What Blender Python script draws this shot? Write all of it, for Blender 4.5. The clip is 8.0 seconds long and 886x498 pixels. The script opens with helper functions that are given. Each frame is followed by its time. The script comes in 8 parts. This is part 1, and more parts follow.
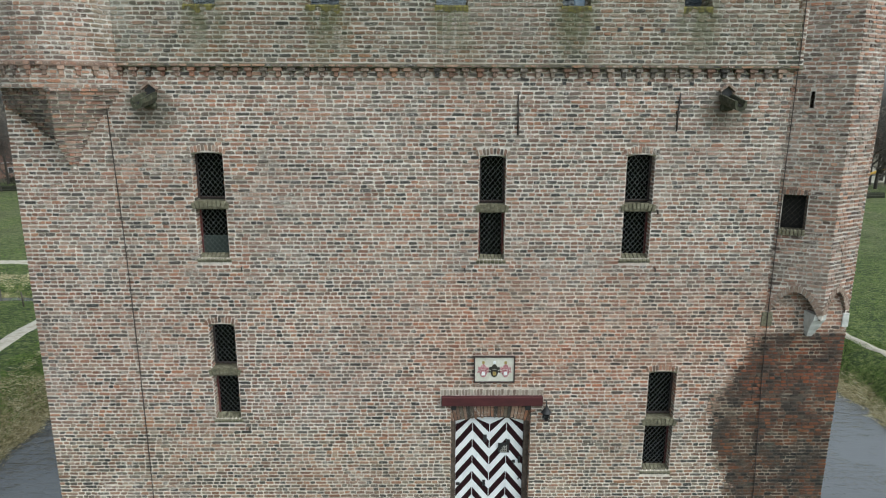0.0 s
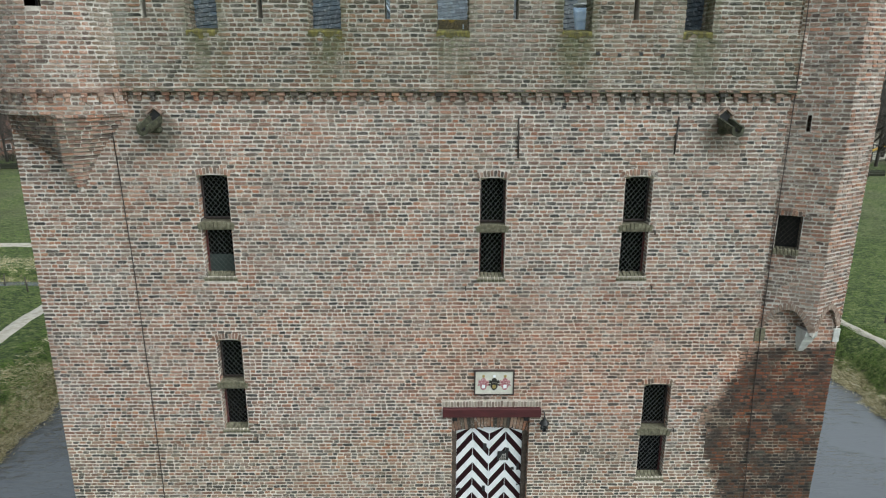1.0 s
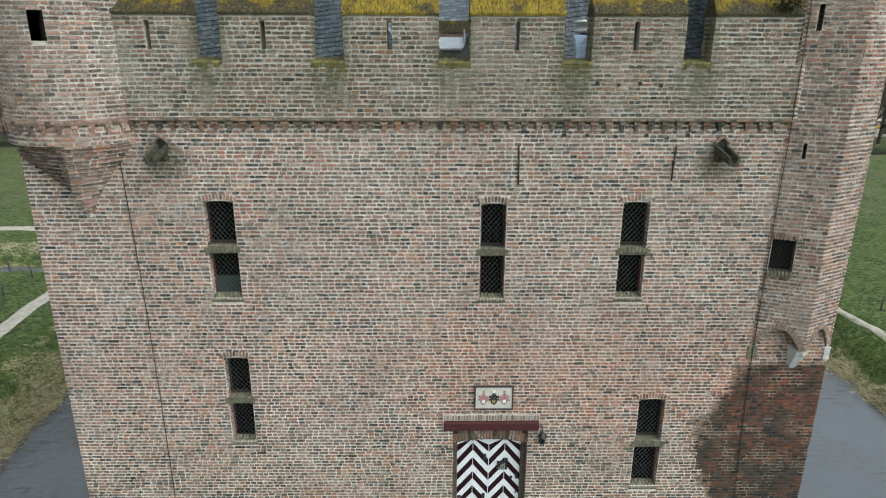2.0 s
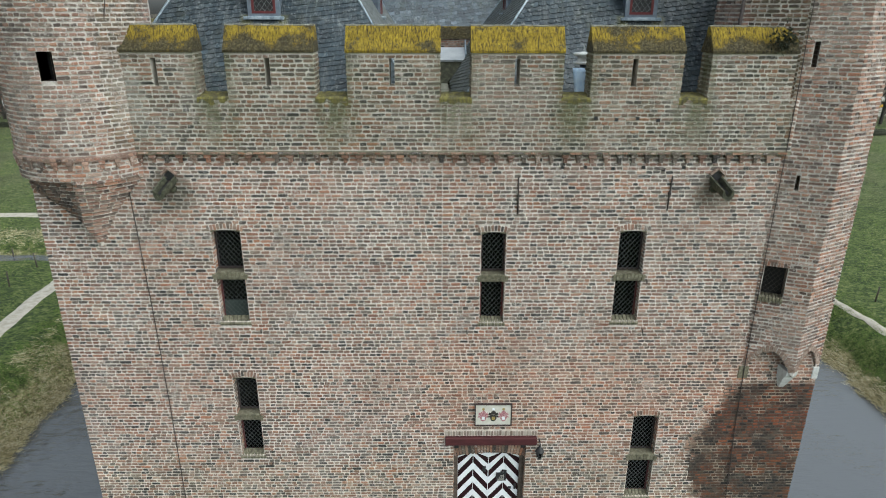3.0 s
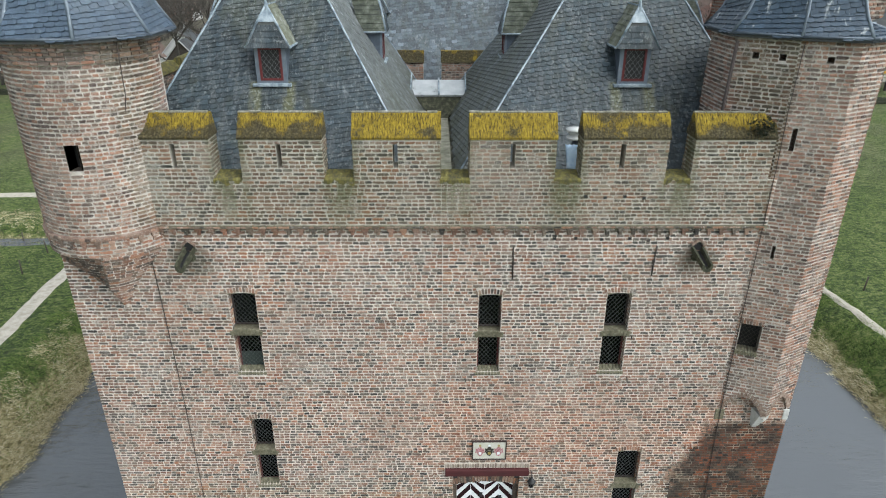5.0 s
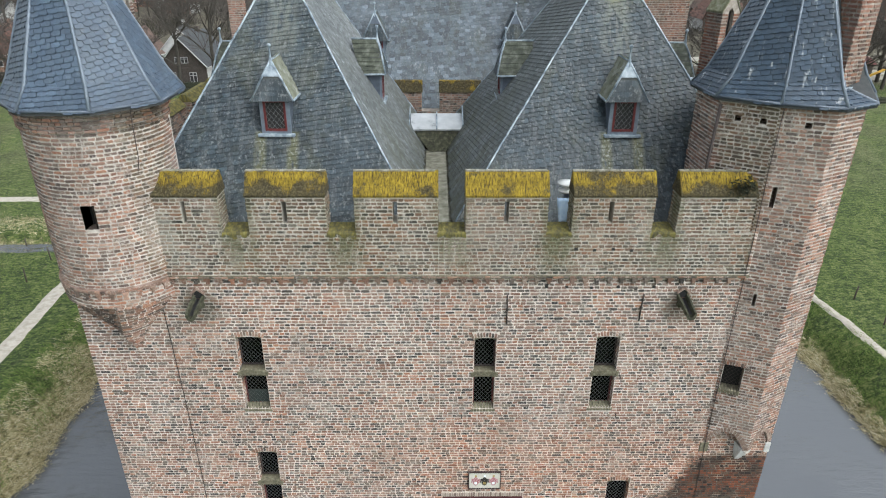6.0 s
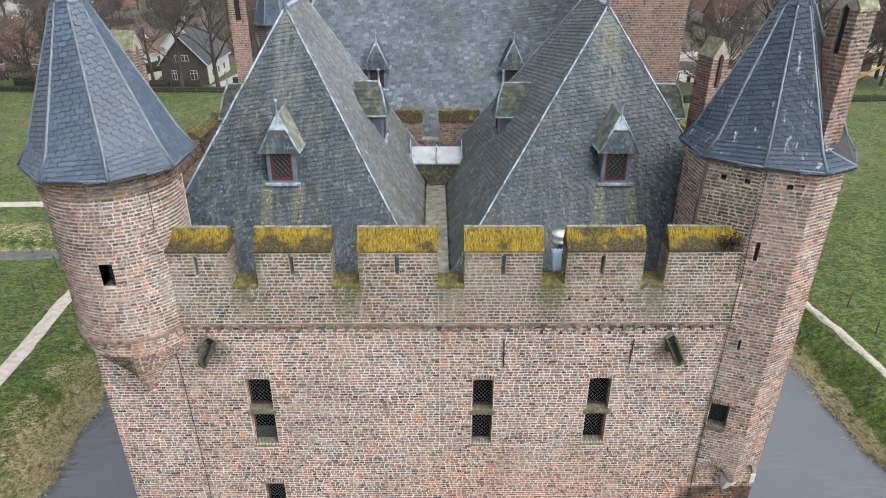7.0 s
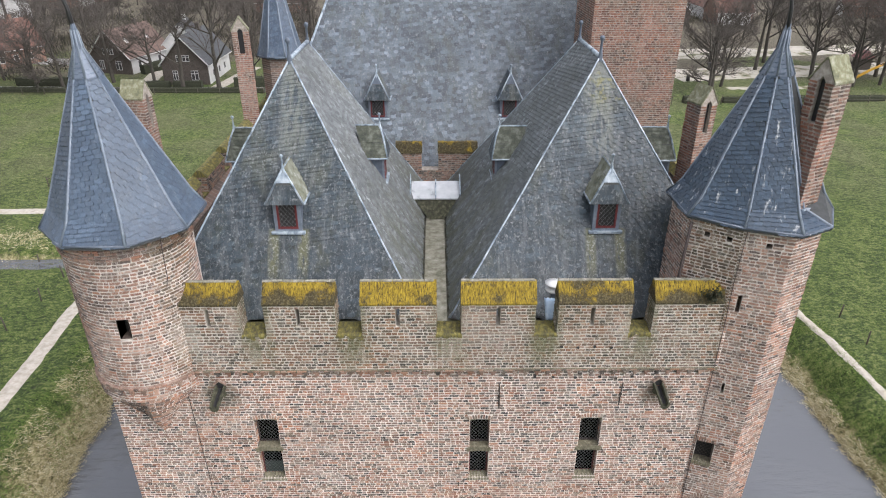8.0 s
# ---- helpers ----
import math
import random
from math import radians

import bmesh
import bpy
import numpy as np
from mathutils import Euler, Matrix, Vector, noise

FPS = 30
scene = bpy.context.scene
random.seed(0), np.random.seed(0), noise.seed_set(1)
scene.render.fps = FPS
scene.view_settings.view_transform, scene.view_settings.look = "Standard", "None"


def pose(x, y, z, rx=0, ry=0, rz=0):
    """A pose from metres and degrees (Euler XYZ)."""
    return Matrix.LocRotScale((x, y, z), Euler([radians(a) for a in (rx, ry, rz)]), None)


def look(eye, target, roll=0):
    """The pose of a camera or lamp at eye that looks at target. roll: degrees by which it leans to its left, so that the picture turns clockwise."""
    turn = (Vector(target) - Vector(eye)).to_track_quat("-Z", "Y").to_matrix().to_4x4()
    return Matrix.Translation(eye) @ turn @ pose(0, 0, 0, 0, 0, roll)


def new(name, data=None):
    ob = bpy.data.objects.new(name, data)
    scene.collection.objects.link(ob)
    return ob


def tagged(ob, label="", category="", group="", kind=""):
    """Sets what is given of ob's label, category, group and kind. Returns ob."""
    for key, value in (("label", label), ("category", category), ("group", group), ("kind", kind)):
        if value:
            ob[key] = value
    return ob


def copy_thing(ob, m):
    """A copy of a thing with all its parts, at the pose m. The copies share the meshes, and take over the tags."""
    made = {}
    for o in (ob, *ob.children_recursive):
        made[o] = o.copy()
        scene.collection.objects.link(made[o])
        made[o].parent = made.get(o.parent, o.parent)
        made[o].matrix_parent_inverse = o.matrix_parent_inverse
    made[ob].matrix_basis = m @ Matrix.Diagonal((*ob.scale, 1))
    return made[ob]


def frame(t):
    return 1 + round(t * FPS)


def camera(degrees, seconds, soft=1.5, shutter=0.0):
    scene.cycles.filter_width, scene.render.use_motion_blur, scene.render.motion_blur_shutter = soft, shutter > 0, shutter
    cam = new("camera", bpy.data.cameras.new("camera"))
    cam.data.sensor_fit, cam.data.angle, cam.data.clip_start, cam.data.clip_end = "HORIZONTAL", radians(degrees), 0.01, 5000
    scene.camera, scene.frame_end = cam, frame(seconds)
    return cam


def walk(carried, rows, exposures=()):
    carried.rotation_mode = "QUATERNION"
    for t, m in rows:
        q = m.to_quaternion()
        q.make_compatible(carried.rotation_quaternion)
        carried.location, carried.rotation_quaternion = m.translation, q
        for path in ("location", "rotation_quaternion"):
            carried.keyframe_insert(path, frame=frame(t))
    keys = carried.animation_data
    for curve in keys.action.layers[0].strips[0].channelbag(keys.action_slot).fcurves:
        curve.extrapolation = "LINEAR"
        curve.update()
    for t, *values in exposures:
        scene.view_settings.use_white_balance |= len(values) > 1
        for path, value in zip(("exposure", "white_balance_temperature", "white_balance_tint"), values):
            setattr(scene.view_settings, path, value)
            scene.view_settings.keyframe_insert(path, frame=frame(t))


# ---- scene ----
cam = camera(69.5, 8.0, soft=1.05, shutter=0.3)
PATH = [
    (0, (0.023, -12.33, 13.96), (0.049, -10.381, 13.51), 0.2),
    (0.5, (0.0, -12.339, 14.449), (0.029, -10.401, 13.955), 0.2),
    (1, (-0.014, -12.359, 14.948), (0.013, -10.432, 14.412), 0.2),
    (1.5, (-0.023, -12.352, 15.485), (0.003, -10.438, 14.905), 0.2),
    (3, (-0.065, -12.332, 17.185), (-0.04, -10.458, 16.486), 0.2),
    (3.5, (-0.067, -12.311, 17.8), (-0.043, -10.452, 17.063), 0.2),
    (4, (-0.069, -12.291, 18.41), (-0.045, -10.446, 17.637), 0.2),
    (5.3, (-0.05, -12.369, 20.155), (-0.029, -10.556, 19.309), 0.2),
    (5.5, (-0.058, -12.375, 20.441), (-0.032, -10.565, 19.591), 0.3),
    (6, (-0.033, -12.413, 21.186), (-0.007, -10.609, 20.321), 0.3),
    (6.5, (-0.014, -12.4, 21.949), (0.011, -10.606, 21.066), 0.2),
    (7, (-0.025, -12.419, 22.73), (0.0, -10.632, 21.833), 0.2),
    (7.5, (0.001, -12.428, 23.544), (0.025, -10.649, 22.631), 0.1),
    (8, (0.027, -12.449, 24.348), (0.05, -10.676, 23.424), 0.1),
]
EXPOSURES = [(0.0, 0.40, 6080, 0.0), (5.5, 0.72, 6150, 3.5), (8.0, 0.95, 6340, 13.5)]
walk(cam, [(t, look(eye, target, roll)) for t, eye, target, roll in PATH], EXPOSURES)


# ---- light: a bright overcast sky ----
world = bpy.data.worlds.new("world")
scene.world = world
world.use_nodes = True
wn = world.node_tree
wn.nodes.clear()
sky = wn.nodes.new("ShaderNodeTexSky")
sky.sky_type = "NISHITA"
sky.sun_disc = False
sky.sun_elevation = radians(48)
sky.sun_rotation = radians(126)
sky.dust_density = 4.0
sky.air_density = 1.0
grey = wn.nodes.new("ShaderNodeHueSaturation")
grey.inputs["Saturation"].default_value = 0.22
back = wn.nodes.new("ShaderNodeBackground")
back.inputs["Strength"].default_value = 0.15
wout = wn.nodes.new("ShaderNodeOutputWorld")
wn.links.new(sky.outputs[0], grey.inputs["Color"])
wn.links.new(grey.outputs[0], back.inputs["Color"])
wn.links.new(back.outputs[0], wout.inputs["Surface"])
sun = new("sun", bpy.data.lights.new("sun", "SUN"))
sun.data.energy = 0.5
sun.data.angle = radians(70)
sun.data.color = (1.0, 0.985, 0.965)
sun.matrix_world = look((22, -24, 50), (0, 0, 0))


# ---- materials ----
def stuff(name, rough=0.9, metal=0.0):
    m = bpy.data.materials.new(name)
    m.use_nodes = True
    nt = m.node_tree
    b = nt.nodes["Principled BSDF"]
    b.inputs["Roughness"].default_value = rough
    b.inputs["Metallic"].default_value = metal
    return m, nt, b


def node(nt, kind, **sets):
    n = nt.nodes.new(kind)
    for k, v in sets.items():
        n.inputs[k.replace("_", " ")].default_value = v
    return n


def place_of(nt):
    return nt.nodes.new("ShaderNodeNewGeometry").outputs["Position"]


def stretched(nt, vec, sx, sy, sz):
    n = nt.nodes.new("ShaderNodeVectorMath")
    n.operation = "MULTIPLY"
    nt.links.new(vec, n.inputs[0])
    n.inputs[1].default_value = (sx, sy, sz)
    return n.outputs[0]


def speckle(nt, vec, scale, detail=4.0, rough=0.6):
    n = node(nt, "ShaderNodeTexNoise", Scale=scale, Detail=detail, Roughness=rough)
    if vec is not None:
        nt.links.new(vec, n.inputs["Vector"])
    return n.outputs["Fac"]


def span(nt, value, a, b, c=0.0, d=1.0):
    """Maps a..b to c..d, smoothly and clamped."""
    n = nt.nodes.new("ShaderNodeMapRange")
    n.interpolation_type = "SMOOTHSTEP"
    nt.links.new(value, n.inputs["Value"])
    for key, v in zip(("From Min", "From Max", "To Min", "To Max"), (a, b, c, d)):
        n.inputs[key].default_value = v
    return n.outputs[0]


def calc(nt, op, a, b):
    n = nt.nodes.new("ShaderNodeMath")
    n.operation = op
    for i, v in enumerate((a, b)):
        if isinstance(v, (int, float)):
            n.inputs[i].default_value = v
        else:
            nt.links.new(v, n.inputs[i])
    return n.outputs[0]


def ramp(nt, value, stops):
    n = nt.nodes.new("ShaderNodeValToRGB")
    e = n.color_ramp.elements
    while len(e) < len(stops):
        e.new(0.5)
    for el, (p, c) in zip(e, stops):
        el.position = p
        el.color = (*c, 1)
    nt.links.new(value, n.inputs["Fac"])
    return n.outputs["Color"]


def mixed(nt, fac, a, b, blend="MIX"):
    n = nt.nodes.new("ShaderNodeMix")
    n.data_type = "RGBA"
    n.blend_type = blend
    for slot, v in ((n.inputs[0], fac), (n.inputs[6], a), (n.inputs[7], b)):
        if isinstance(v, (int, float)):
            slot.default_value = v
        elif isinstance(v, tuple):
            slot.default_value = (*v, 1)
        else:
            nt.links.new(v, slot)
    return n.outputs[2]


def relief(nt, b, height, strength=0.4, distance=0.01):
    n = node(nt, "ShaderNodeBump", Strength=strength, Distance=distance)
    nt.links.new(height, n.inputs["Height"])
    nt.links.new(n.outputs["Normal"], b.inputs["Normal"])


def zones(nt):
    """Masks on the masonry: the weathered parapet, its run-off streaks, and the old dark brickwork low at one corner."""
    pos = place_of(nt)
    xyz = nt.nodes.new("ShaderNodeSeparateXYZ")
    nt.links.new(pos, xyz.inputs[0])
    x, y, z = xyz.outputs
    rag = speckle(nt, pos, 1.3, 5, 0.65)
    wob = calc(nt, "MULTIPLY", calc(nt, "SUBTRACT", rag, 0.5), 1.1)
    para = span(nt, calc(nt, "ADD", z, calc(nt, "MULTIPLY", wob, 0.5)), 14.45, 14.85)
    para = calc(nt, "MULTIPLY", para, calc(nt, "MULTIPLY", calc(nt, "MULTIPLY", span(nt, x, -6.15, -6.0), span(nt, x, 6.74, 6.84, 1.0, 0.0)), span(nt, y, 0.5, 0.6, 1.0, 0.0)))
    run = speckle(nt, stretched(nt, pos, 4.5, 4.5, 0.5), 1.0, 6, 0.68)
    # run-off below each crenel
    near = calc(nt, "ABSOLUTE", calc(nt, "SUBTRACT", calc(nt, "MODULO", calc(nt, "ADD", x, 16.65), 2.265), 1.1325), 0.0)
    below = calc(nt, "MULTIPLY", span(nt, near, 0.12, 0.55, 1.0, 0.06), span(nt, z, 14.55, 15.5, 0.25, 1.0))
    streak = calc(nt, "MULTIPLY", calc(nt, "MULTIPLY", span(nt, run, 0.33, 0.52), below), para)
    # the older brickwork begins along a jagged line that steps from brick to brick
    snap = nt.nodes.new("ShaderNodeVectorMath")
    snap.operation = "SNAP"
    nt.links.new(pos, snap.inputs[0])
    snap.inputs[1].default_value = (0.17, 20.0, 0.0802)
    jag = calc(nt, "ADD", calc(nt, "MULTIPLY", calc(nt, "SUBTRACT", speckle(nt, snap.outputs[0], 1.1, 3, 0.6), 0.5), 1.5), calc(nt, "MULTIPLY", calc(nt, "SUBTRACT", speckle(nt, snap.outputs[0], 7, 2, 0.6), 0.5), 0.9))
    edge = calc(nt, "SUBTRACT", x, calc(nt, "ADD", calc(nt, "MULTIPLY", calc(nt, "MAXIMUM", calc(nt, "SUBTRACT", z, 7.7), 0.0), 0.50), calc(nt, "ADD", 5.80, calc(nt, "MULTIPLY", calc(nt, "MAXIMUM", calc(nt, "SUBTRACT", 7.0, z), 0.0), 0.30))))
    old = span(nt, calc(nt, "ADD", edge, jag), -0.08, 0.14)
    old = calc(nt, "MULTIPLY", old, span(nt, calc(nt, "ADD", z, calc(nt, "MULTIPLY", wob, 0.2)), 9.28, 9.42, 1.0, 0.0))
    # soot and painted shade on the corbel's undercut side; limewash scar beside the turret
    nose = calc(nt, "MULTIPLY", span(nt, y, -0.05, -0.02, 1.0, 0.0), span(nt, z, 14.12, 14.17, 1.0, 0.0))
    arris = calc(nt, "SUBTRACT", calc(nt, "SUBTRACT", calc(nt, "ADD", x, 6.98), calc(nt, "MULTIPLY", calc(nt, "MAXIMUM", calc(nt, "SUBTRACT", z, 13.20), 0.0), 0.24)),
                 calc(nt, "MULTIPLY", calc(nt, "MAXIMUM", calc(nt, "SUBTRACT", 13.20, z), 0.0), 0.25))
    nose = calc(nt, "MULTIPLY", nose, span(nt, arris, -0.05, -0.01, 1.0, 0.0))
    # that side's painted shade borrows the old brick's dark tones
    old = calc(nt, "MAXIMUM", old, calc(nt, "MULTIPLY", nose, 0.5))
    scar = calc(nt, "MULTIPLY", span(nt, calc(nt, "ABSOLUTE", calc(nt, "ADD", x, 5.75), 0.0), 0.1, 0.42, 1.0, 0.0), calc(nt, "MULTIPLY", span(nt, z, 14.75, 15.0), span(nt, z, 15.9, 16.4, 1.0, 0.0)))
    scar = calc(nt, "MULTIPLY", scar, span(nt, rag, 0.42, 0.56))
    level = calc(nt, "ADD", z, calc(nt, "MULTIPLY", wob, 1.6))
    ruddy = calc(nt, "MULTIPLY", calc(nt, "MULTIPLY", span(nt, level, 7.6, 8.6), span(nt, level, 9.6, 10.8, 1.0, 0.0)), span(nt, calc(nt, "ADD", x, wob), -2.5, 1.0, 0.25, 1.0))
    damp = calc(nt, "MULTIPLY", span(nt, level, 6.6, 8.2, 1.0, 0.0), 1.0)
    # wet stains round the two water spouts
    wet = None
    for sx in (-5.32, 5.53):
        du = calc(nt, "DIVIDE", calc(nt, "SUBTRACT", x, sx), 0.55)
        dw = calc(nt, "DIVIDE", calc(nt, "SUBTRACT", z, 13.80), 0.50)
        blot = calc(nt, "ADD", calc(nt, "ADD", calc(nt, "MULTIPLY", du, du), calc(nt, "MULTIPLY", dw, dw)), calc(nt, "MULTIPLY", wob, 1.2))
        blot = span(nt, blot, 0.15, 1.1, 1.0, 0.0)
        wet = blot if wet is None else calc(nt, "MAXIMUM", wet, blot)
    wet = calc(nt, "MULTIPLY", wet, span(nt, calc(nt, "ABSOLUTE", y, 0.0), 0.2, 0.25, 1.0, 0.0))
    return pos, para, streak, old, scar, ruddy, damp, wet, edge


def cement_patch(nt, pos):
    """Old repairs where mortar was smeared over the bricks."""
    return calc(nt, "MULTIPLY", span(nt, speckle(nt, pos, 0.8, 6, 0.62), 0.56, 0.66), span(nt, speckle(nt, pos, 7, 3, 0.6), 0.35, 0.6))


def brick_material(name, single, red=False, warm=False):
    m, nt, b = stuff(name, 0.92)
    pos, para, streak, old, scar, ruddy, damp, wet, edge = zones(nt)
    if single:
        rnd = nt.nodes.new("ShaderNodeObjectInfo").outputs["Random"]
    else:
        rnd = nt.nodes.new("ShaderNodeNewGeometry").outputs["Random Per Island"]
    tone = ramp(nt, rnd, [(0.0, (0.045, 0.045, 0.046)), (0.09, (0.085, 0.082, 0.079)), (0.17, (0.15, 0.128, 0.115)), (0.27, (0.165, 0.148, 0.132)), (0.35, (0.20, 0.13, 0.105)), (0.47, (0.31, 0.21, 0.17)),
                          (0.58, (0.21, 0.115, 0.083)), (0.68, (0.42, 0.29, 0.235)), (0.78, (0.165, 0.145, 0.122)), (0.88, (0.43, 0.34, 0.29)), (0.95, (0.36, 0.185, 0.125)), (1.0, (0.40, 0.245, 0.165))])
    if warm:
        tone = mixed(nt, 0.14, tone, (0.31, 0.17, 0.128))
    if red:
        tone = mixed(nt, 0.45, tone, mixed(nt, span(nt, speckle(nt, pos, 1.1, 5, 0.65), 0.42, 0.58), (0.085, 0.055, 0.042), (0.27, 0.088, 0.050)))
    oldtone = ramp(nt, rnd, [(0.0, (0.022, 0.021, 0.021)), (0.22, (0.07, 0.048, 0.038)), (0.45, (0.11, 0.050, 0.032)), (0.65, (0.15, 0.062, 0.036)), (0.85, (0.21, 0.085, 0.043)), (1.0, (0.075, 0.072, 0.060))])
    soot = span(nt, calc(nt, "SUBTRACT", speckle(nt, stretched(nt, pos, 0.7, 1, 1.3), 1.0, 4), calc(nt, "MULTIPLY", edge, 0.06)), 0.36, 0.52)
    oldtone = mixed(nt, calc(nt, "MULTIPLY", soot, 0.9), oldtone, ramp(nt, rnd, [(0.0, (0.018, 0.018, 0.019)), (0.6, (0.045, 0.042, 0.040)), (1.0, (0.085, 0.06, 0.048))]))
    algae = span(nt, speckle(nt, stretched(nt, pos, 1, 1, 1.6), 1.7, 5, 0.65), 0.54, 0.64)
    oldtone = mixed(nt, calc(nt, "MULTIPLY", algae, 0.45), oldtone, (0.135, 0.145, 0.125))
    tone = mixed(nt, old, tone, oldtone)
    partone = mixed(nt, 0.10, tone, (0.115, 0.12, 0.085))
    tone = mixed(nt, para, tone, mixed(nt, 1.0, partone, (0.70, 0.72, 0.66), "MULTIPLY"))
    tone = mixed(nt, calc(nt, "MULTIPLY", streak, 0.85), tone, (0.095, 0.105, 0.05))
    lichen = calc(nt, "MULTIPLY", para, span(nt, calc(nt, "ADD", calc(nt, "MULTIPLY", speckle(nt, pos, 1.1, 6, 0.7), 0.6), calc(nt, "MULTIPLY", speckle(nt, pos, 9, 4, 0.7), 0.4)), 0.53, 0.62))
    tone = mixed(nt, calc(nt, "MULTIPLY", lichen, 0.36), tone, (0.42, 0.44, 0.39))
    tone = mixed(nt, calc(nt, "MULTIPLY", scar, 0.4), tone, (0.40, 0.41, 0.38))
    drift = speckle(nt, pos, 0.33, 4, 0.6)
    tone = mixed(nt, 0.8, tone, ramp(nt, drift, [(0.34, (0.78, 0.78, 0.80)), (0.5, (1.0, 0.98, 0.96)), (0.64, (1.22, 1.08, 0.98))]), "MULTIPLY")
    tone = mixed(nt, ruddy, tone, (1.10, 0.94, 0.86), "MULTIPLY")
    tone = mixed(nt, damp, tone, (0.92, 0.96, 0.89), "MULTIPLY")
    fresh = calc(nt, "SUBTRACT", 1.0, old)
    tone = mixed(nt, calc(nt, "MULTIPLY", calc(nt, "MULTIPLY", cement_patch(nt, pos), fresh), 0.45), tone, (0.29, 0.245, 0.22))
    grain = speckle(nt, pos, 38, 5, 0.7)
    tone = mixed(nt, 0.6, tone, ramp(nt, grain, [(0.3, (0.30, 0.30, 0.30)), (0.5, (1.0, 1.0, 1.0)), (0.7, (1.5, 1.48, 1.45))]), "MULTIPLY")
    bloom = span(nt, speckle(nt, pos, 0.55, 5, 0.62), 0.46, 0.68)
    tone = mixed(nt, calc(nt, "MULTIPLY", calc(nt, "MULTIPLY", bloom, fresh), 0.20), tone, (0.52, 0.455, 0.42))
    tone = mixed(nt, 1.0, tone, (0.975, 0.915, 0.875), "MULTIPLY")
    smear = calc(nt, "MULTIPLY", span(nt, calc(nt, "ADD", speckle(nt, pos, 17, 8, 0.82), calc(nt, "MULTIPLY", calc(nt, "SUBTRACT", speckle(nt, pos, 1.6, 4, 0.6), 0.5), 0.28)), 0.53, 0.64), span(nt, calc(nt, "MAXIMUM", old, calc(nt, "MULTIPLY", para, 0.3)), 0.0, 1.0, 0.72, 0.10))
    if red:
        smear = calc(nt, "MULTIPLY", smear, 0.35)
    tone = mixed(nt, smear, tone, (0.66, 0.605, 0.56))
    tone = mixed(nt, calc(nt, "MULTIPLY", wet, 0.6), tone, (0.085, 0.075, 0.055))
    nt.links.new(tone, b.inputs["Base Color"])
    relief(nt, b, grain, 0.5, 0.01)
    return m


def mortar_material():
    m, nt, b = stuff("lime_mortar", 0.95)
    pos, para, streak, old, scar, ruddy, damp, wet, edge = zones(nt)
    n = speckle(nt, pos, 6, 6, 0.7)
    tone = ramp(nt, n, [(0.28, (0.35, 0.315, 0.29)), (0.42, (0.61, 0.563, 0.525)), (0.60, (0.81, 0.765, 0.725))])
    tone = mixed(nt, calc(nt, "MULTIPLY", cement_patch(nt, pos), 0.6), tone, (0.33, 0.29, 0.265))
    tone = mixed(nt, 0.9, tone, ramp(nt, speckle(nt, pos, 0.45, 5, 0.62), [(0.34, (0.78, 0.73, 0.69)), (0.5, (1.0, 0.97, 0.95)), (0.64, (1.14, 1.12, 1.10))]), "MULTIPLY")
    tone = mixed(nt, ruddy, tone, (1.02, 0.95, 0.90), "MULTIPLY")
    tone = mixed(nt, damp, tone, (1.03, 1.02, 0.98), "MULTIPLY")
    tone = mixed(nt, calc(nt, "MULTIPLY", para, 0.42), tone, (0.33, 0.325, 0.265))
    tone = mixed(nt, calc(nt, "MULTIPLY", streak, 0.8), tone, (0.14, 0.15, 0.075))
    tone = mixed(nt, calc(nt, "MULTIPLY", scar, 0.4), tone, (0.44, 0.45, 0.42))
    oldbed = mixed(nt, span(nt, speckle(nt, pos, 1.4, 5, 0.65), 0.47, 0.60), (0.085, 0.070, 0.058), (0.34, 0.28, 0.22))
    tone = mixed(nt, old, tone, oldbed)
    tone = mixed(nt, calc(nt, "MULTIPLY", wet, 0.6), tone, (0.15, 0.14, 0.105))
    nt.links.new(tone, b.inputs["Base Color"])
    relief(nt, b, speckle(nt, pos, 55, 4, 0.7), 0.6, 0.01)
    return m


def far_brick_material(name, c1, c2, mortar):
    """Brickwork for walls that no view comes close to."""
    m, nt, b = stuff(name, 0.92)
    n = nt.nodes.new("ShaderNodeTexBrick")
    pos = place_of(nt)
    xyz = nt.nodes.new("ShaderNodeSeparateXYZ")
    nt.links.new(pos, xyz.inputs[0])
    com = nt.nodes.new("ShaderNodeCombineXYZ")
    nt.links.new(calc(nt, "ADD", xyz.outputs[0], xyz.outputs[1]), com.inputs[0])
    nt.links.new(xyz.outputs[2], com.inputs[1])
    nt.links.new(com.outputs[0], n.inputs["Vector"])
    n.inputs["Color1"].default_value = (*c1, 1)
    n.inputs["Color2"].default_value = (*c2, 1)
    n.inputs["Mortar"].default_value = (*mortar, 1)
    n.inputs["Scale"].default_value = 1.0
    n.inputs["Brick Width"].default_value = 0.24
    n.inputs["Row Height"].default_value = 0.083
    n.inputs["Mortar Size"].default_value = 0.012
    tone = mixed(nt, 0.5, n.outputs["Color"], ramp(nt, speckle(nt, pos, 2.5, 6, 0.7), [(0.3, (0.55, 0.53, 0.5)), (0.7, (1.3, 1.25, 1.2))]), "MULTIPLY")
    nt.links.new(tone, b.inputs["Base Color"])
    relief(nt, b, speckle(nt, pos, 30, 3), 0.4)
    return m


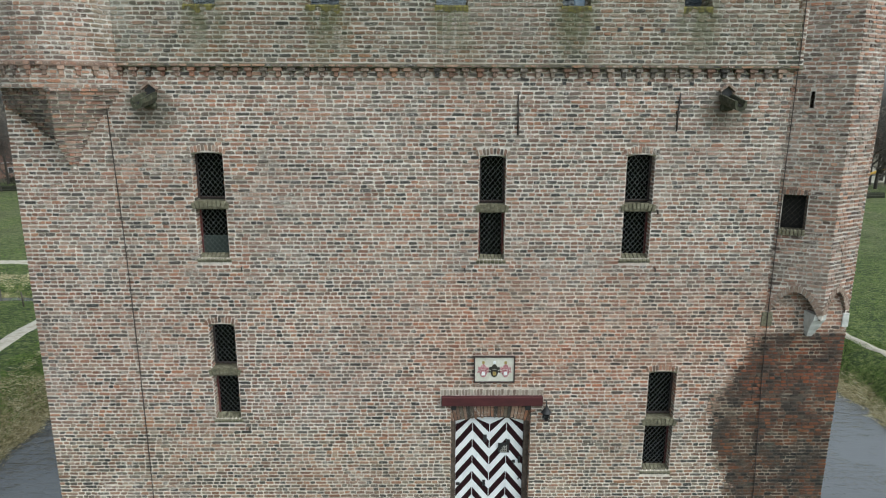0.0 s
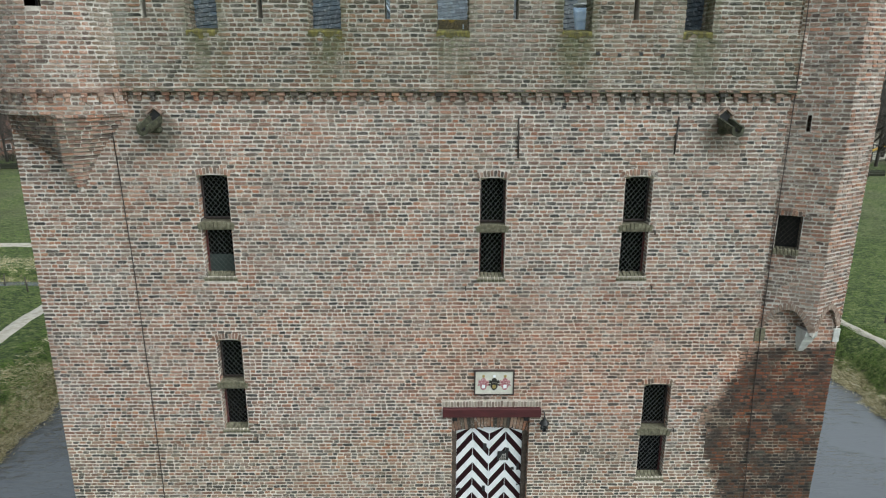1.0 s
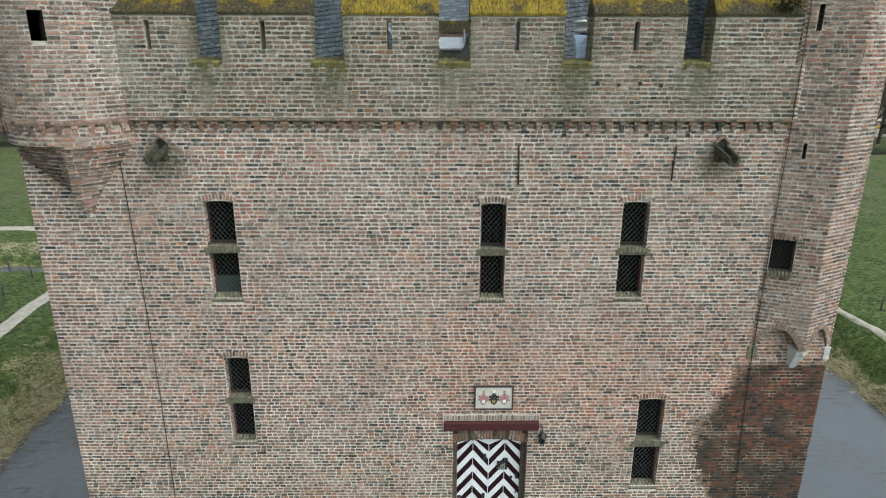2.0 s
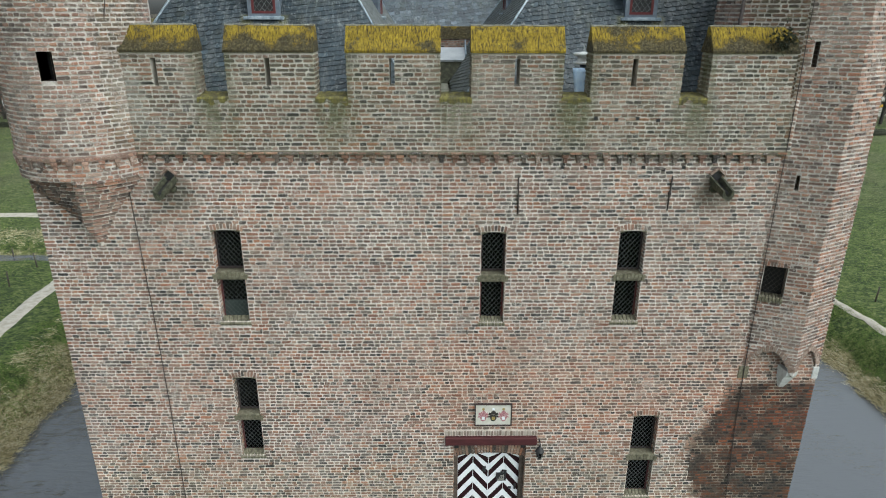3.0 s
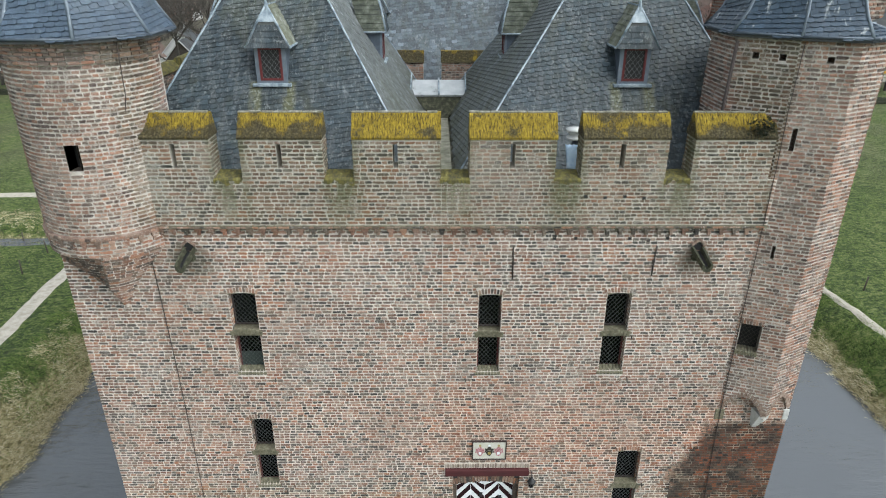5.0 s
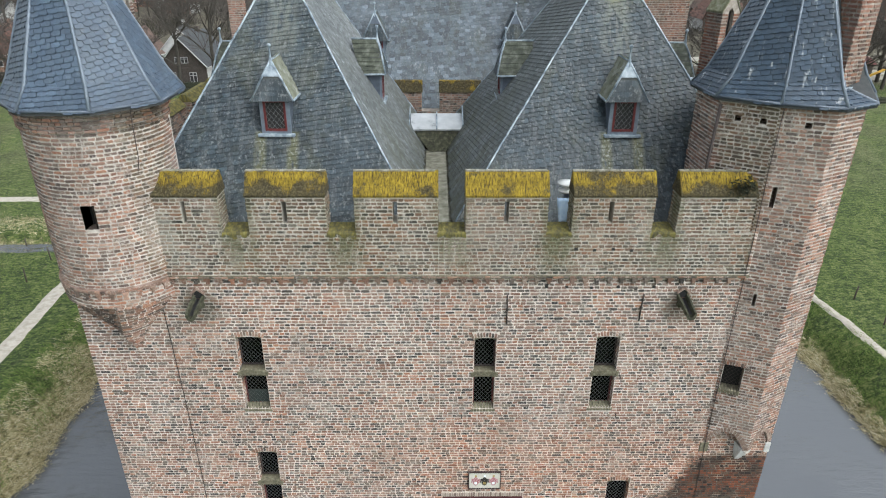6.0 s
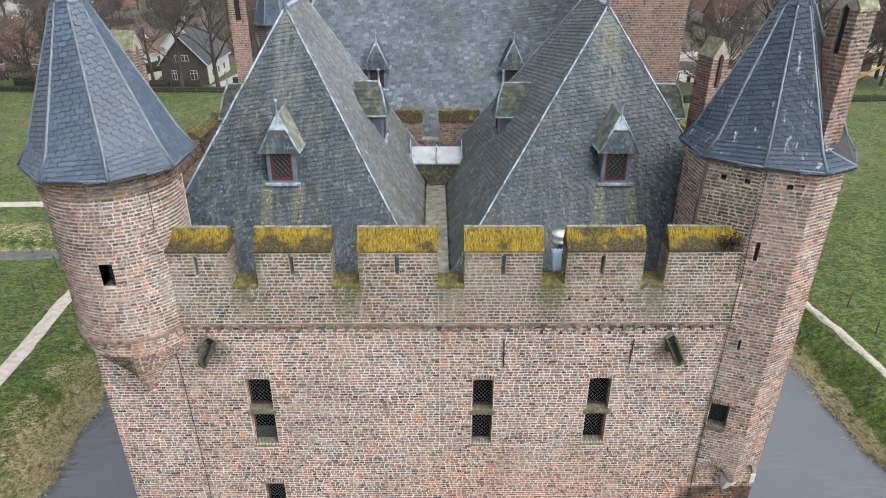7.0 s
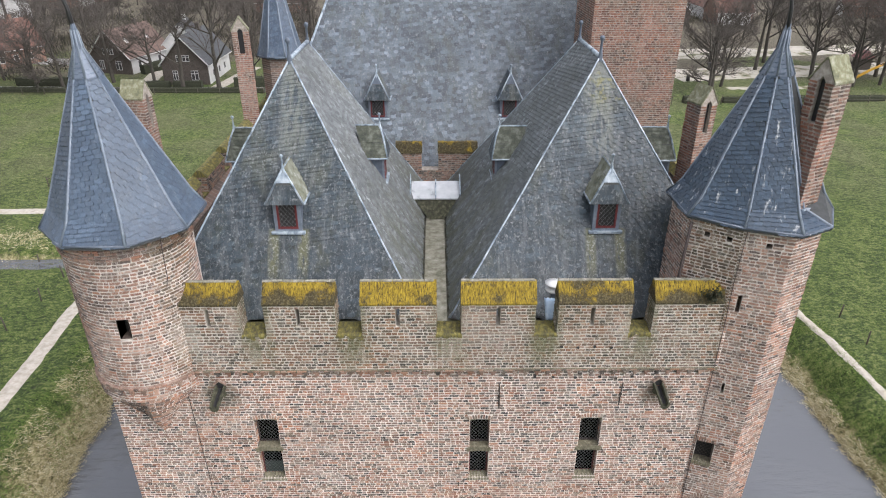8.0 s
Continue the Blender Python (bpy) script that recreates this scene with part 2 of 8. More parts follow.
def noise_material(name, stops, scale=8.0, rough=0.85, bump=0.4, bscale=40.0, metal=0.0, squash=(1, 1, 1), detail=6):
    m, nt, b = stuff(name, rough, metal)
    pos = place_of(nt)
    v = stretched(nt, pos, *squash)
    nt.links.new(ramp(nt, speckle(nt, v, scale, detail, 0.65), stops), b.inputs["Base Color"])
    if bump:
        relief(nt, b, speckle(nt, v, bscale, 4, 0.65), bump)
    return m


def slate_material(name, single, base, moss, gloss=0.45, vary=1.0, lime_share=0.4):
    m, nt, b = stuff(name, gloss)
    b.inputs["Specular IOR Level"].default_value = 0.4
    pos = place_of(nt)
    if single:
        rnd = nt.nodes.new("ShaderNodeObjectInfo").outputs["Random"]
    else:
        rnd = nt.nodes.new("ShaderNodeNewGeometry").outputs["Random Per Island"]
    d = tuple(c * (1 - 0.34 * vary) for c in base)
    l = tuple(c * (1 + 0.35 * vary) for c in base)
    tone = ramp(nt, rnd, [(0.0, d), (0.5, base), (0.9, l), (1.0, tuple(c * (1 + 0.8 * vary) for c in base))])
    patch = speckle(nt, pos, 0.55, 6, 0.68)
    tone = mixed(nt, 0.9, tone, ramp(nt, patch, [(0.32, (0.70, 0.70, 0.72)), (0.5, (1.0, 1.0, 1.0)), (0.66, (1.28, 1.26, 1.24))]), "MULTIPLY")
    stain = span(nt, speckle(nt, stretched(nt, pos, 1.4, 0.9, 0.5), 1.0, 6, 0.68), 0.48, 0.70)
    tone = mixed(nt, calc(nt, "MULTIPLY", stain, 0.6 * moss), tone, (0.082, 0.086, 0.056))
    wash = span(nt, speckle(nt, stretched(nt, pos, 3.4, 1.0, 0.35), 1.7, 7, 0.74), 0.46, 0.64)
    tone = mixed(nt, calc(nt, "MULTIPLY", wash, 0.5 * moss), tone, (0.14, 0.152, 0.158))
    spots = span(nt, speckle(nt, stretched(nt, pos, 1, 1, 0.6), 13, 5, 0.80), 0.54, 0.63)
    tone = mixed(nt, calc(nt, "MULTIPLY", spots, 0.55 * moss), tone, (0.30, 0.315, 0.32))
    # bird lime in thin runs
    lime = calc(nt, "MULTIPLY", span(nt, speckle(nt, stretched(nt, pos, 5, 5, 0.7), 1.5, 5, 0.7), 0.57, 0.64), span(nt, speckle(nt, pos, 0.9, 3), 0.47 if lime_share < 1.5 else 0.45, 0.56))
    tone = mixed(nt, calc(nt, "MULTIPLY", lime, min(0.95, 0.75 * lime_share)), tone, (0.52, 0.54, 0.56))
    if moss > 0.9:
        # moss below the front dormers and at the top of one roof
        xyz = nt.nodes.new("ShaderNodeSeparateXYZ")
        nt.links.new(pos, xyz.inputs[0])
        px, py, pz = xyz.outputs
        off = calc(nt, "MINIMUM", calc(nt, "ABSOLUTE", calc(nt, "ADD", px, 3.80), 0.0), calc(nt, "ABSOLUTE", calc(nt, "SUBTRACT", px, 4.47), 0.0))
        runs = speckle(nt, stretched(nt, pos, 5, 2, 0.5), 1.3, 5, 0.7)
        fall = calc(nt, "MULTIPLY", calc(nt, "MULTIPLY", span(nt, off, 0.20, 0.32), span(nt, off, 0.44, 0.58, 1.0, 0.0)), calc(nt, "MULTIPLY", span(nt, pz, 15.8, 16.4), calc(nt, "MULTIPLY", span(nt, pz, 17.05, 17.12, 1.0, 0.0), span(nt, py, 2.75, 2.95, 1.0, 0.0))))
        fall = calc(nt, "MULTIPLY", fall, span(nt, runs, 0.34, 0.52))
        tone = mixed(nt, calc(nt, "MULTIPLY", fall, 0.8), tone, (0.125, 0.125, 0.062))
        tone = mixed(nt, calc(nt, "MULTIPLY", calc(nt, "MULTIPLY", fall, span(nt, speckle(nt, pos, 12, 4, 0.7), 0.52, 0.6)), 0.8), tone, (0.36, 0.37, 0.34))
        crest = calc(nt, "MULTIPLY", calc(nt, "MULTIPLY", span(nt, off, 0.10, 0.55, 1.0, 0.0), span(nt, pz, 18.2, 19.2)), span(nt, runs, 0.38, 0.54))
        crest = calc(nt, "MULTIPLY", crest, span(nt, py, 5.45, 5.5, 1.0, 0.0))
        tone = mixed(nt, calc(nt, "MULTIPLY", crest, 0.6), tone, (0.20, 0.21, 0.185))
        tip = nt.nodes.new("ShaderNodeVectorMath")
        tip.operation = "DISTANCE"
        nt.links.new(pos, tip.inputs[0])
        tip.inputs[1].default_value = (4.75, 5.1, 20.1)
        cap = calc(nt, "MULTIPLY", span(nt, tip.outputs["Value"], 0.2, 0.85, 1.0, 0.0), span(nt, speckle(nt, pos, 4.5, 5, 0.7), 0.47, 0.62))
        tone = mixed(nt, calc(nt, "MULTIPLY", cap, 0.75), tone, (0.20, 0.185, 0.055))
    if 0.8 < moss < 0.9:
        # green growth creeping up from the valley gutter
        deep = nt.nodes.new("ShaderNodeSeparateXYZ")
        nt.links.new(pos, deep.inputs[0])
        green = calc(nt, "MULTIPLY", span(nt, deep.outputs[2], 15.4, 18.6, 1.0, 0.1), span(nt, speckle(nt, stretched(nt, pos, 1, 2.5, 0.6), 1.3, 6, 0.7), 0.44, 0.60))
        tone = mixed(nt, calc(nt, "MULTIPLY", green, 0.7), tone, (0.085, 0.088, 0.052))
    grain = speckle(nt, pos, 26, 5, 0.7)
    tone = mixed(nt, 0.5, tone, ramp(nt, grain, [(0.3, (0.45, 0.45, 0.45)), (0.7, (1.4, 1.4, 1.4))]), "MULTIPLY")
    nt.links.new(tone, b.inputs["Base Color"])
    relief(nt, b, grain, 0.35, 0.008)
    return m


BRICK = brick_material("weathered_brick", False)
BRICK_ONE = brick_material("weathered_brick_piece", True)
TURRET_BRICK = brick_material("warm_turret_brick", False, False, True)
TURRET_BRICK_ONE = brick_material("warm_turret_brick_piece", True, False, True)
TURRET_MORTAR = noise_material("pinkish_mortar", [(0.3, (0.27, 0.235, 0.21)), (0.45, (0.46, 0.415, 0.375)), (0.62, (0.68, 0.635, 0.59))], 5, 0.95, 0.5, 50)
BRICK_RED = brick_material("worn_red_brick", False, True)
BRICK_RED_ONE = brick_material("worn_red_brick_piece", True, True)
MORTAR = mortar_material()
OLD_MORTAR = noise_material("grey_brown_mortar", [(0.3, (0.20, 0.17, 0.145)), (0.5, (0.34, 0.30, 0.26)), (0.7, (0.50, 0.45, 0.40))], 8, 0.95, 0.4)
FAR_BRICK = far_brick_material("plain_brickwork", (0.22, 0.145, 0.115), (0.125, 0.10, 0.09), (0.30, 0.27, 0.235))
RED_BRICK = far_brick_material("red_brickwork", (0.24, 0.11, 0.075), (0.15, 0.085, 0.065), (0.30, 0.26, 0.22))
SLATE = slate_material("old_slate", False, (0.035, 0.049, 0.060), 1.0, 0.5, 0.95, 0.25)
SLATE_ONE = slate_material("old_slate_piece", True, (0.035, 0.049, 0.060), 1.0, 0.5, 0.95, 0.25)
# paler slate copies: lichen, and sky sheen painted into the valley slopes
SHEEN_SLATE = slate_material("sky_sheen_slate", False, (0.15, 0.162, 0.168), 0.85, 0.5, 0.9, 0.9)
MID_SHEEN_SLATE = slate_material("mid_sky_sheen_slate", False, (0.108, 0.122, 0.128), 0.85, 0.5, 1.0, 0.8)
GREAT_SLATE = slate_material("blue_grey_slate", False, (0.106, 0.128, 0.150), 0.75, 0.5, 1.0)
GREAT_SLATE_ONE = slate_material("blue_grey_slate_piece", True, (0.106, 0.128, 0.150), 0.75, 0.5, 1.0)
NEW_SLATE = slate_material("blue_slate", False, (0.066, 0.094, 0.136), 0.2, 0.48, 0.4, 0.15)
LIMED_SLATE = slate_material("limed_blue_slate", False, (0.050, 0.076, 0.112), 0.18, 0.33, 0.45, 2.0)
NEW_SLATE_ONE = slate_material("blue_slate_piece", True, (0.066, 0.094, 0.136), 0.2, 0.48, 0.4, 0.15)
LIMED_SLATE_ONE = slate_material("limed_blue_slate_piece", True, (0.050, 0.076, 0.112), 0.18, 0.33, 0.45, 2.0)
UNDER = noise_material("slate_bed", [(0.3, (0.04, 0.043, 0.045)), (0.7, (0.07, 0.075, 0.075))])
LEAD = noise_material("weathered_lead", [(0.36, (0.11, 0.14, 0.17)), (0.48, (0.27, 0.33, 0.39)), (0.66, (0.52, 0.57, 0.61))], 4, 0.5, 0.2, metal=0.1)
LEAD_TRAY = noise_material("pale_lead_tray", [(0.34, (0.20, 0.205, 0.21)), (0.42, (0.42, 0.44, 0.46)), (0.7, (0.56, 0.575, 0.59))], 2.2, 0.5, 0.2)
RIB_LEAD = noise_material("pale_blue_lead", [(0.3, (0.12, 0.15, 0.19)), (0.6, (0.19, 0.225, 0.27)), (0.8, (0.30, 0.335, 0.38))], 5, 0.45, 0.2, metal=0.1)
CAP_LEAD = noise_material("dull_cap_lead", [(0.3, (0.085, 0.11, 0.15)), (0.6, (0.14, 0.17, 0.22)), (0.8, (0.24, 0.275, 0.32))], 6, 0.42, 0.2, metal=0.15)
LEAD_BLUE = noise_material("blue_grey_lead", [(0.3, (0.075, 0.092, 0.12)), (0.6, (0.12, 0.145, 0.185)), (0.8, (0.20, 0.23, 0.27))], 5, 0.5, 0.2, metal=0.2)
MOSS_PALE = noise_material("pale_green_moss", [(0.3, (0.10, 0.098, 0.062)), (0.5, (0.20, 0.20, 0.12)), (0.7, (0.36, 0.36, 0.29))], 7, 0.95, 0.8, 35)


def moss_material(name, bare):
    """Ochre moss hanging in fine runs, with bare dark stone between."""
    m, nt, b = stuff(name, 0.95)
    pos = place_of(nt)
    runs = speckle(nt, stretched(nt, pos, 2.6, 0.8, 0.5), 13, 10, 0.74)
    tone = ramp(nt, runs, [(0.36, (0.03, 0.024, 0.012)), (0.43, (0.10, 0.07, 0.014)), (0.49, (0.21, 0.145, 0.012)), (0.60, (0.36, 0.26, 0.026))])
    high = nt.nodes.new("ShaderNodeSeparateXYZ")
    nt.links.new(pos, high.inputs[0])
    foot = span(nt, high.outputs[2], 16.48, 16.86, 0.10, -0.03)
    worn = calc(nt, "ADD", calc(nt, "MULTIPLY", speckle(nt, pos, 2.4, 5, 0.7), 0.55), calc(nt, "MULTIPLY", runs, 0.45))
    worn = span(nt, calc(nt, "ADD", worn, calc(nt, "MULTIPLY", foot, 0.25 + bare)), 0.545 - 0.055 * bare, 0.58 - 0.055 * bare)
    stone = ramp(nt, speckle(nt, pos, 24, 4, 0.7), [(0.38, (0.012, 0.011, 0.008)), (0.52, (0.040, 0.034, 0.021)), (0.64, (0.12, 0.105, 0.065))])
    tone = mixed(nt, calc(nt, "MULTIPLY", worn, 0.9), tone, stone)
    nt.links.new(tone, b.inputs["Base Color"])
    relief(nt, b, runs, 1.0, 0.02)
    return m


MOSS = moss_material("ochre_moss", 0.0)
MOSS_DARK = moss_material("brown_moss", 0.75)
MOSS_GREEN = noise_material("green_moss", [(0.3, (0.05, 0.045, 0.030)), (0.46, (0.105, 0.095, 0.038)), (0.58, (0.18, 0.155, 0.04)), (0.72, (0.30, 0.27, 0.12))], 9, 0.95, 0.8, 35, squash=(1.6, 1, 0.6))
BLUE_SHEET = noise_material("pale_blue_sheet", [(0.3, (0.34, 0.49, 0.70)), (0.7, (0.62, 0.73, 0.84))], 8, 0.5, 0.3)
STONE = noise_material("pale_stone", [(0.3, (0.30, 0.28, 0.25)), (0.55, (0.46, 0.44, 0.40)), (0.75, (0.60, 0.59, 0.56))], 6, 0.85, 0.5, 50)
CORBEL_STONE = noise_material("white_corbel_stone", [(0.3, (0.42, 0.41, 0.39)), (0.5, (0.60, 0.60, 0.58)), (0.75, (0.74, 0.74, 0.73))], 6, 0.85, 0.5, 50)
MOSS_STONE = noise_material("mossy_stone", [(0.3, (0.024, 0.024, 0.017)), (0.5, (0.055, 0.056, 0.034)), (0.7, (0.13, 0.13, 0.085))], 9, 0.9, 0.6, 40)
RIDGE = noise_material("lichened_ridge_stone", [(0.3, (0.12, 0.11, 0.08)), (0.5, (0.23, 0.22, 0.18)), (0.7, (0.38, 0.37, 0.33))], 9, 0.9, 0.5, 50)
JAMB = noise_material("brown_jamb", [(0.3, (0.05, 0.038, 0.03)), (0.5, (0.095, 0.072, 0.058)), (0.7, (0.15, 0.12, 0.10))], 12, 0.9, 0.5, 40)
SILL = noise_material("mossy_sill_brick", [(0.3, (0.085, 0.076, 0.055)), (0.5, (0.165, 0.15, 0.10)), (0.7, (0.28, 0.26, 0.19))], 14, 0.9, 0.5, 40)
IRON = noise_material("rusted_iron", [(0.3, (0.025, 0.022, 0.02)), (0.7, (0.06, 0.045, 0.038))], 20, 0.7, 0.3)
CABLE = noise_material("dark_cable", [(0.3, (0.03, 0.024, 0.022)), (0.7, (0.075, 0.055, 0.05))], 15, 0.7, 0.0)
FRAME_RED = noise_material("oxblood_paint", [(0.3, (0.10, 0.017, 0.019)), (0.7, (0.16, 0.032, 0.032))], 14, 0.6, 0.2)
FRAME_DARK = noise_material("dark_frame_paint", [(0.3, (0.03, 0.02, 0.02)), (0.7, (0.06, 0.035, 0.033))], 14, 0.6, 0.2)
BEAM = noise_material("oxblood_beam_paint", [(0.3, (0.050, 0.010, 0.012)), (0.7, (0.085, 0.017, 0.019))], 9, 0.75, 0.3, 60, squash=(0.3, 1, 1))
WHITE = noise_material("white_paint", [(0.3, (0.70, 0.72, 0.75)), (0.5, (0.85, 0.865, 0.89)), (0.8, (0.88, 0.89, 0.91))], 5, 0.5, 0.15, squash=(1, 1, 0.4))
MAROON = noise_material("maroon_paint", [(0.3, (0.014, 0.004, 0.006)), (0.7, (0.028, 0.008, 0.010))], 8, 0.85, 0.15)
MAROON.node_tree.nodes["Principled BSDF"].inputs["Specular IOR Level"].default_value = 0.2
CREAM = noise_material("cream_panel_paint", [(0.3, (0.56, 0.54, 0.46)), (0.7, (0.70, 0.68, 0.62))], 9, 0.6, 0.0)
CREST_RED = noise_material("crest_red_paint", [(0.36, (0.26, 0.07, 0.09)), (0.52, (0.46, 0.20, 0.22)), (0.66, (0.66, 0.52, 0.52))], 40, 0.6, 0.0)
CREST_BLACK = noise_material("crest_black_paint", [(0.4, (0.02, 0.02, 0.02)), (0.7, (0.06, 0.05, 0.035))], 24, 0.6, 0.0)
CREST_GOLD = noise_material("crest_gold_paint", [(0.4, (0.30, 0.22, 0.06)), (0.7, (0.5, 0.4, 0.16))], 24, 0.6, 0.0)
# black iron, and the darkness painted into panes, holes and backings
BLACK = noise_material("black_iron_and_darkness", [(0.3, (0.012, 0.012, 0.013)), (0.7, (0.03, 0.03, 0.032))], 20, 0.5, 0.2)
WIRE = noise_material("grey_window_grille", [(0.3, (0.09, 0.095, 0.10)), (0.7, (0.17, 0.175, 0.18))], 20, 0.5, 0.0, metal=0.3)
LEADING = noise_material("pale_window_leading", [(0.3, (0.13, 0.14, 0.145)), (0.7, (0.24, 0.25, 0.25))], 20, 0.5, 0.0)
# colour that stands in for the shade of unlit rooms
DARK = noise_material("painted_room_darkness", [(0.3, (0.012, 0.012, 0.012)), (0.7, (0.03, 0.03, 0.03))], 3, 0.95, 0.0)
GUTTER = noise_material("lichened_gutter", [(0.3, (0.085, 0.085, 0.055)), (0.5, (0.22, 0.21, 0.16)), (0.7, (0.36, 0.35, 0.30))], 3.5, 0.9, 0.5, 30)
PVC = noise_material("white_metal_cap", [(0.3, (0.62, 0.63, 0.62)), (0.7, (0.78, 0.78, 0.77))], 9, 0.5, 0.0)


def glass_material():
    m, nt, b = stuff("old_window_glass", 0.08)
    b.inputs["Base Color"].default_value = (0.07, 0.085, 0.10, 1)
    b.inputs["Transmission Weight"].default_value = 1.0
    b.inputs["Specular IOR Level"].default_value = 0.15
    b.inputs["IOR"].default_value = 1.25
    relief(nt, b, speckle(nt, place_of(nt), 6, 2), 0.15, 0.01)
    return m


GLASS = glass_material()


def water_material():
    m, nt, b = stuff("moat_water", 0.07)
    b.inputs["Base Color"].default_value = (0.10, 0.106, 0.118, 1)
    b.inputs["IOR"].default_value = 1.9
    pos = place_of(nt)
    xyz = nt.nodes.new("ShaderNodeSeparateXYZ")
    nt.links.new(pos, xyz.inputs[0])
    calm = span(nt, xyz.outputs[0], -6, 12, 1.0, 0.3)
    gust = span(nt, speckle(nt, pos, 0.25, 3), 0.40, 0.62, 0.25, 1.0)
    h = calc(nt, "ADD", speckle(nt, stretched(nt, pos, 0.6, 2.4, 1), 1.3, 4, 0.55), calc(nt, "MULTIPLY", speckle(nt, stretched(nt, pos, 1.0, 2.2, 1), 7.0, 2), 0.25))
    relief(nt, b, calc(nt, "MULTIPLY", h, calc(nt, "MULTIPLY", gust, calm)), 1.0, 0.28)
    return m


WATER = water_material()


def ground_material():
    m, nt, b = stuff("meadow_grass", 0.95)
    pos = place_of(nt)
    xyz = nt.nodes.new("ShaderNodeSeparateXYZ")
    nt.links.new(pos, xyz.inputs[0])
    fine = calc(nt, "ADD", calc(nt, "MULTIPLY", speckle(nt, stretched(nt, pos, 1.0, 1.7, 1.0), 2.2, 9, 0.80), 0.55), calc(nt, "MULTIPLY", speckle(nt, pos, 7.0, 5, 0.8), 0.45))
    mid = speckle(nt, pos, 0.45, 6, 0.7)
    fine = calc(nt, "ADD", calc(nt, "MULTIPLY", fine, 0.88), calc(nt, "MULTIPLY", mid, 0.12))
    broad = speckle(nt, pos, 0.12, 5, 0.6)
    tone = ramp(nt, fine, [(0.435, (0.014, 0.025, 0.005)), (0.48, (0.042, 0.073, 0.011)), (0.515, (0.078, 0.118, 0.018)), (0.56, (0.185, 0.20, 0.070))])
    pale = ramp(nt, fine, [(0.42, (0.035, 0.042, 0.016)), (0.5, (0.095, 0.108, 0.040)), (0.58, (0.20, 0.195, 0.10))])
    far = span(nt, xyz.outputs[1], 34, 60)
    tone = mixed(nt, calc(nt, "MULTIPLY", calc(nt, "MULTIPLY", span(nt, broad, 0.38, 0.62), far), 0.75), tone, pale)
    straw = ramp(nt, speckle(nt, stretched(nt, pos, 1, 0.6, 1), 5, 8, 0.8), [(0.38, (0.075, 0.068, 0.030)), (0.46, (0.20, 0.175, 0.08)), (0.53, (0.38, 0.33, 0.175)), (0.61, (0.56, 0.495, 0.32))])
    low = span(nt, calc(nt, "ADD", calc(nt, "ADD", xyz.outputs[2], span(nt, xyz.outputs[0], -5, 5, 0.0, 0.78)), calc(nt, "MULTIPLY", calc(nt, "SUBTRACT", speckle(nt, pos, 0.8, 6, 0.7), 0.5), 2.4)), -0.5, 0.15, 1.0, 0.0)
    tone = mixed(nt, low, tone, straw)
    litter = ramp(nt, fine, [(0.42, (0.045, 0.04, 0.026)), (0.5, (0.11, 0.095, 0.065)), (0.58, (0.20, 0.175, 0.13))])
    wood = calc(nt, "MULTIPLY", span(nt, xyz.outputs[1], 90, 100), span(nt, calc(nt, "ADD", speckle(nt, pos, 0.05, 4), span(nt, xyz.outputs[1], 100, 150, 0.0, 0.3)), 0.42, 0.56))
    tone = mixed(nt, wood, tone, litter)
    nt.links.new(tone, b.inputs["Base Color"])
    relief(nt, b, fine, 1.0, 0.25)
    return m


GRASS = ground_material()
SAND = noise_material("trodden_sand", [(0.3, (0.30, 0.27, 0.225)), (0.5, (0.43, 0.39, 0.33)), (0.7, (0.54, 0.50, 0.44))], 2.5, 0.95, 0.4, 12)
ASPHALT = noise_material("pale_asphalt", [(0.3, (0.20, 0.195, 0.19)), (0.7, (0.32, 0.31, 0.30))], 1.5, 0.9, 0.2)


def blade_material(name, stops):
    m, nt, b = stuff(name, 0.9)
    rnd = nt.nodes.new("ShaderNodeNewGeometry").outputs["Random Per Island"]
    nt.links.new(ramp(nt, rnd, stops), b.inputs["Base Color"])
    return m


STRAW = blade_material("dry_reed", [(0.0, (0.11, 0.10, 0.045)), (0.18, (0.26, 0.23, 0.11)), (0.45, (0.50, 0.43, 0.245)), (0.8, (0.66, 0.585, 0.39)), (1.0, (0.76, 0.71, 0.55))])
SAND_PATCHY = noise_material("sand_grown_with_grass", [(0.34, (0.07, 0.085, 0.035)), (0.42, (0.18, 0.17, 0.10)), (0.48, (0.40, 0.37, 0.31)), (0.75, (0.54, 0.51, 0.45))], 0.35, 0.95, 0.4, 6)
GREEN = blade_material("green_tuft", [(0.0, (0.05, 0.09, 0.018)), (0.5, (0.12, 0.20, 0.035)), (0.85, (0.19, 0.27, 0.06)), (1.0, (0.32, 0.34, 0.14))])
BARK = noise_material("winter_bark", [(0.3, (0.035, 0.031, 0.027)), (0.55, (0.068, 0.060, 0.051)), (0.8, (0.11, 0.10, 0.08))], 6, 0.95, 0.5, 30, squash=(1, 1, 0.3))
TWIG = noise_material("winter_twigs", [(0.3, (0.055, 0.048, 0.043)), (0.7, (0.115, 0.10, 0.088))], 1.2, 0.95, 0.0)
HEDGE = noise_material("dark_hedge_leaves", [(0.3, (0.014, 0.017, 0.010)), (0.7, (0.045, 0.05, 0.026))], 6, 0.95, 0.8, 12)
POST = noise_material("grey_post_wood", [(0.3, (0.05, 0.042, 0.035)), (0.7, (0.11, 0.095, 0.08))], 9, 0.9, 0.3)
TILE_RED = noise_material("red_roof_tiles", [(0.3, (0.12, 0.06, 0.047)), (0.7, (0.20, 0.105, 0.08))], 1.5, 0.85, 0.6, 9, squash=(1, 1, 3))
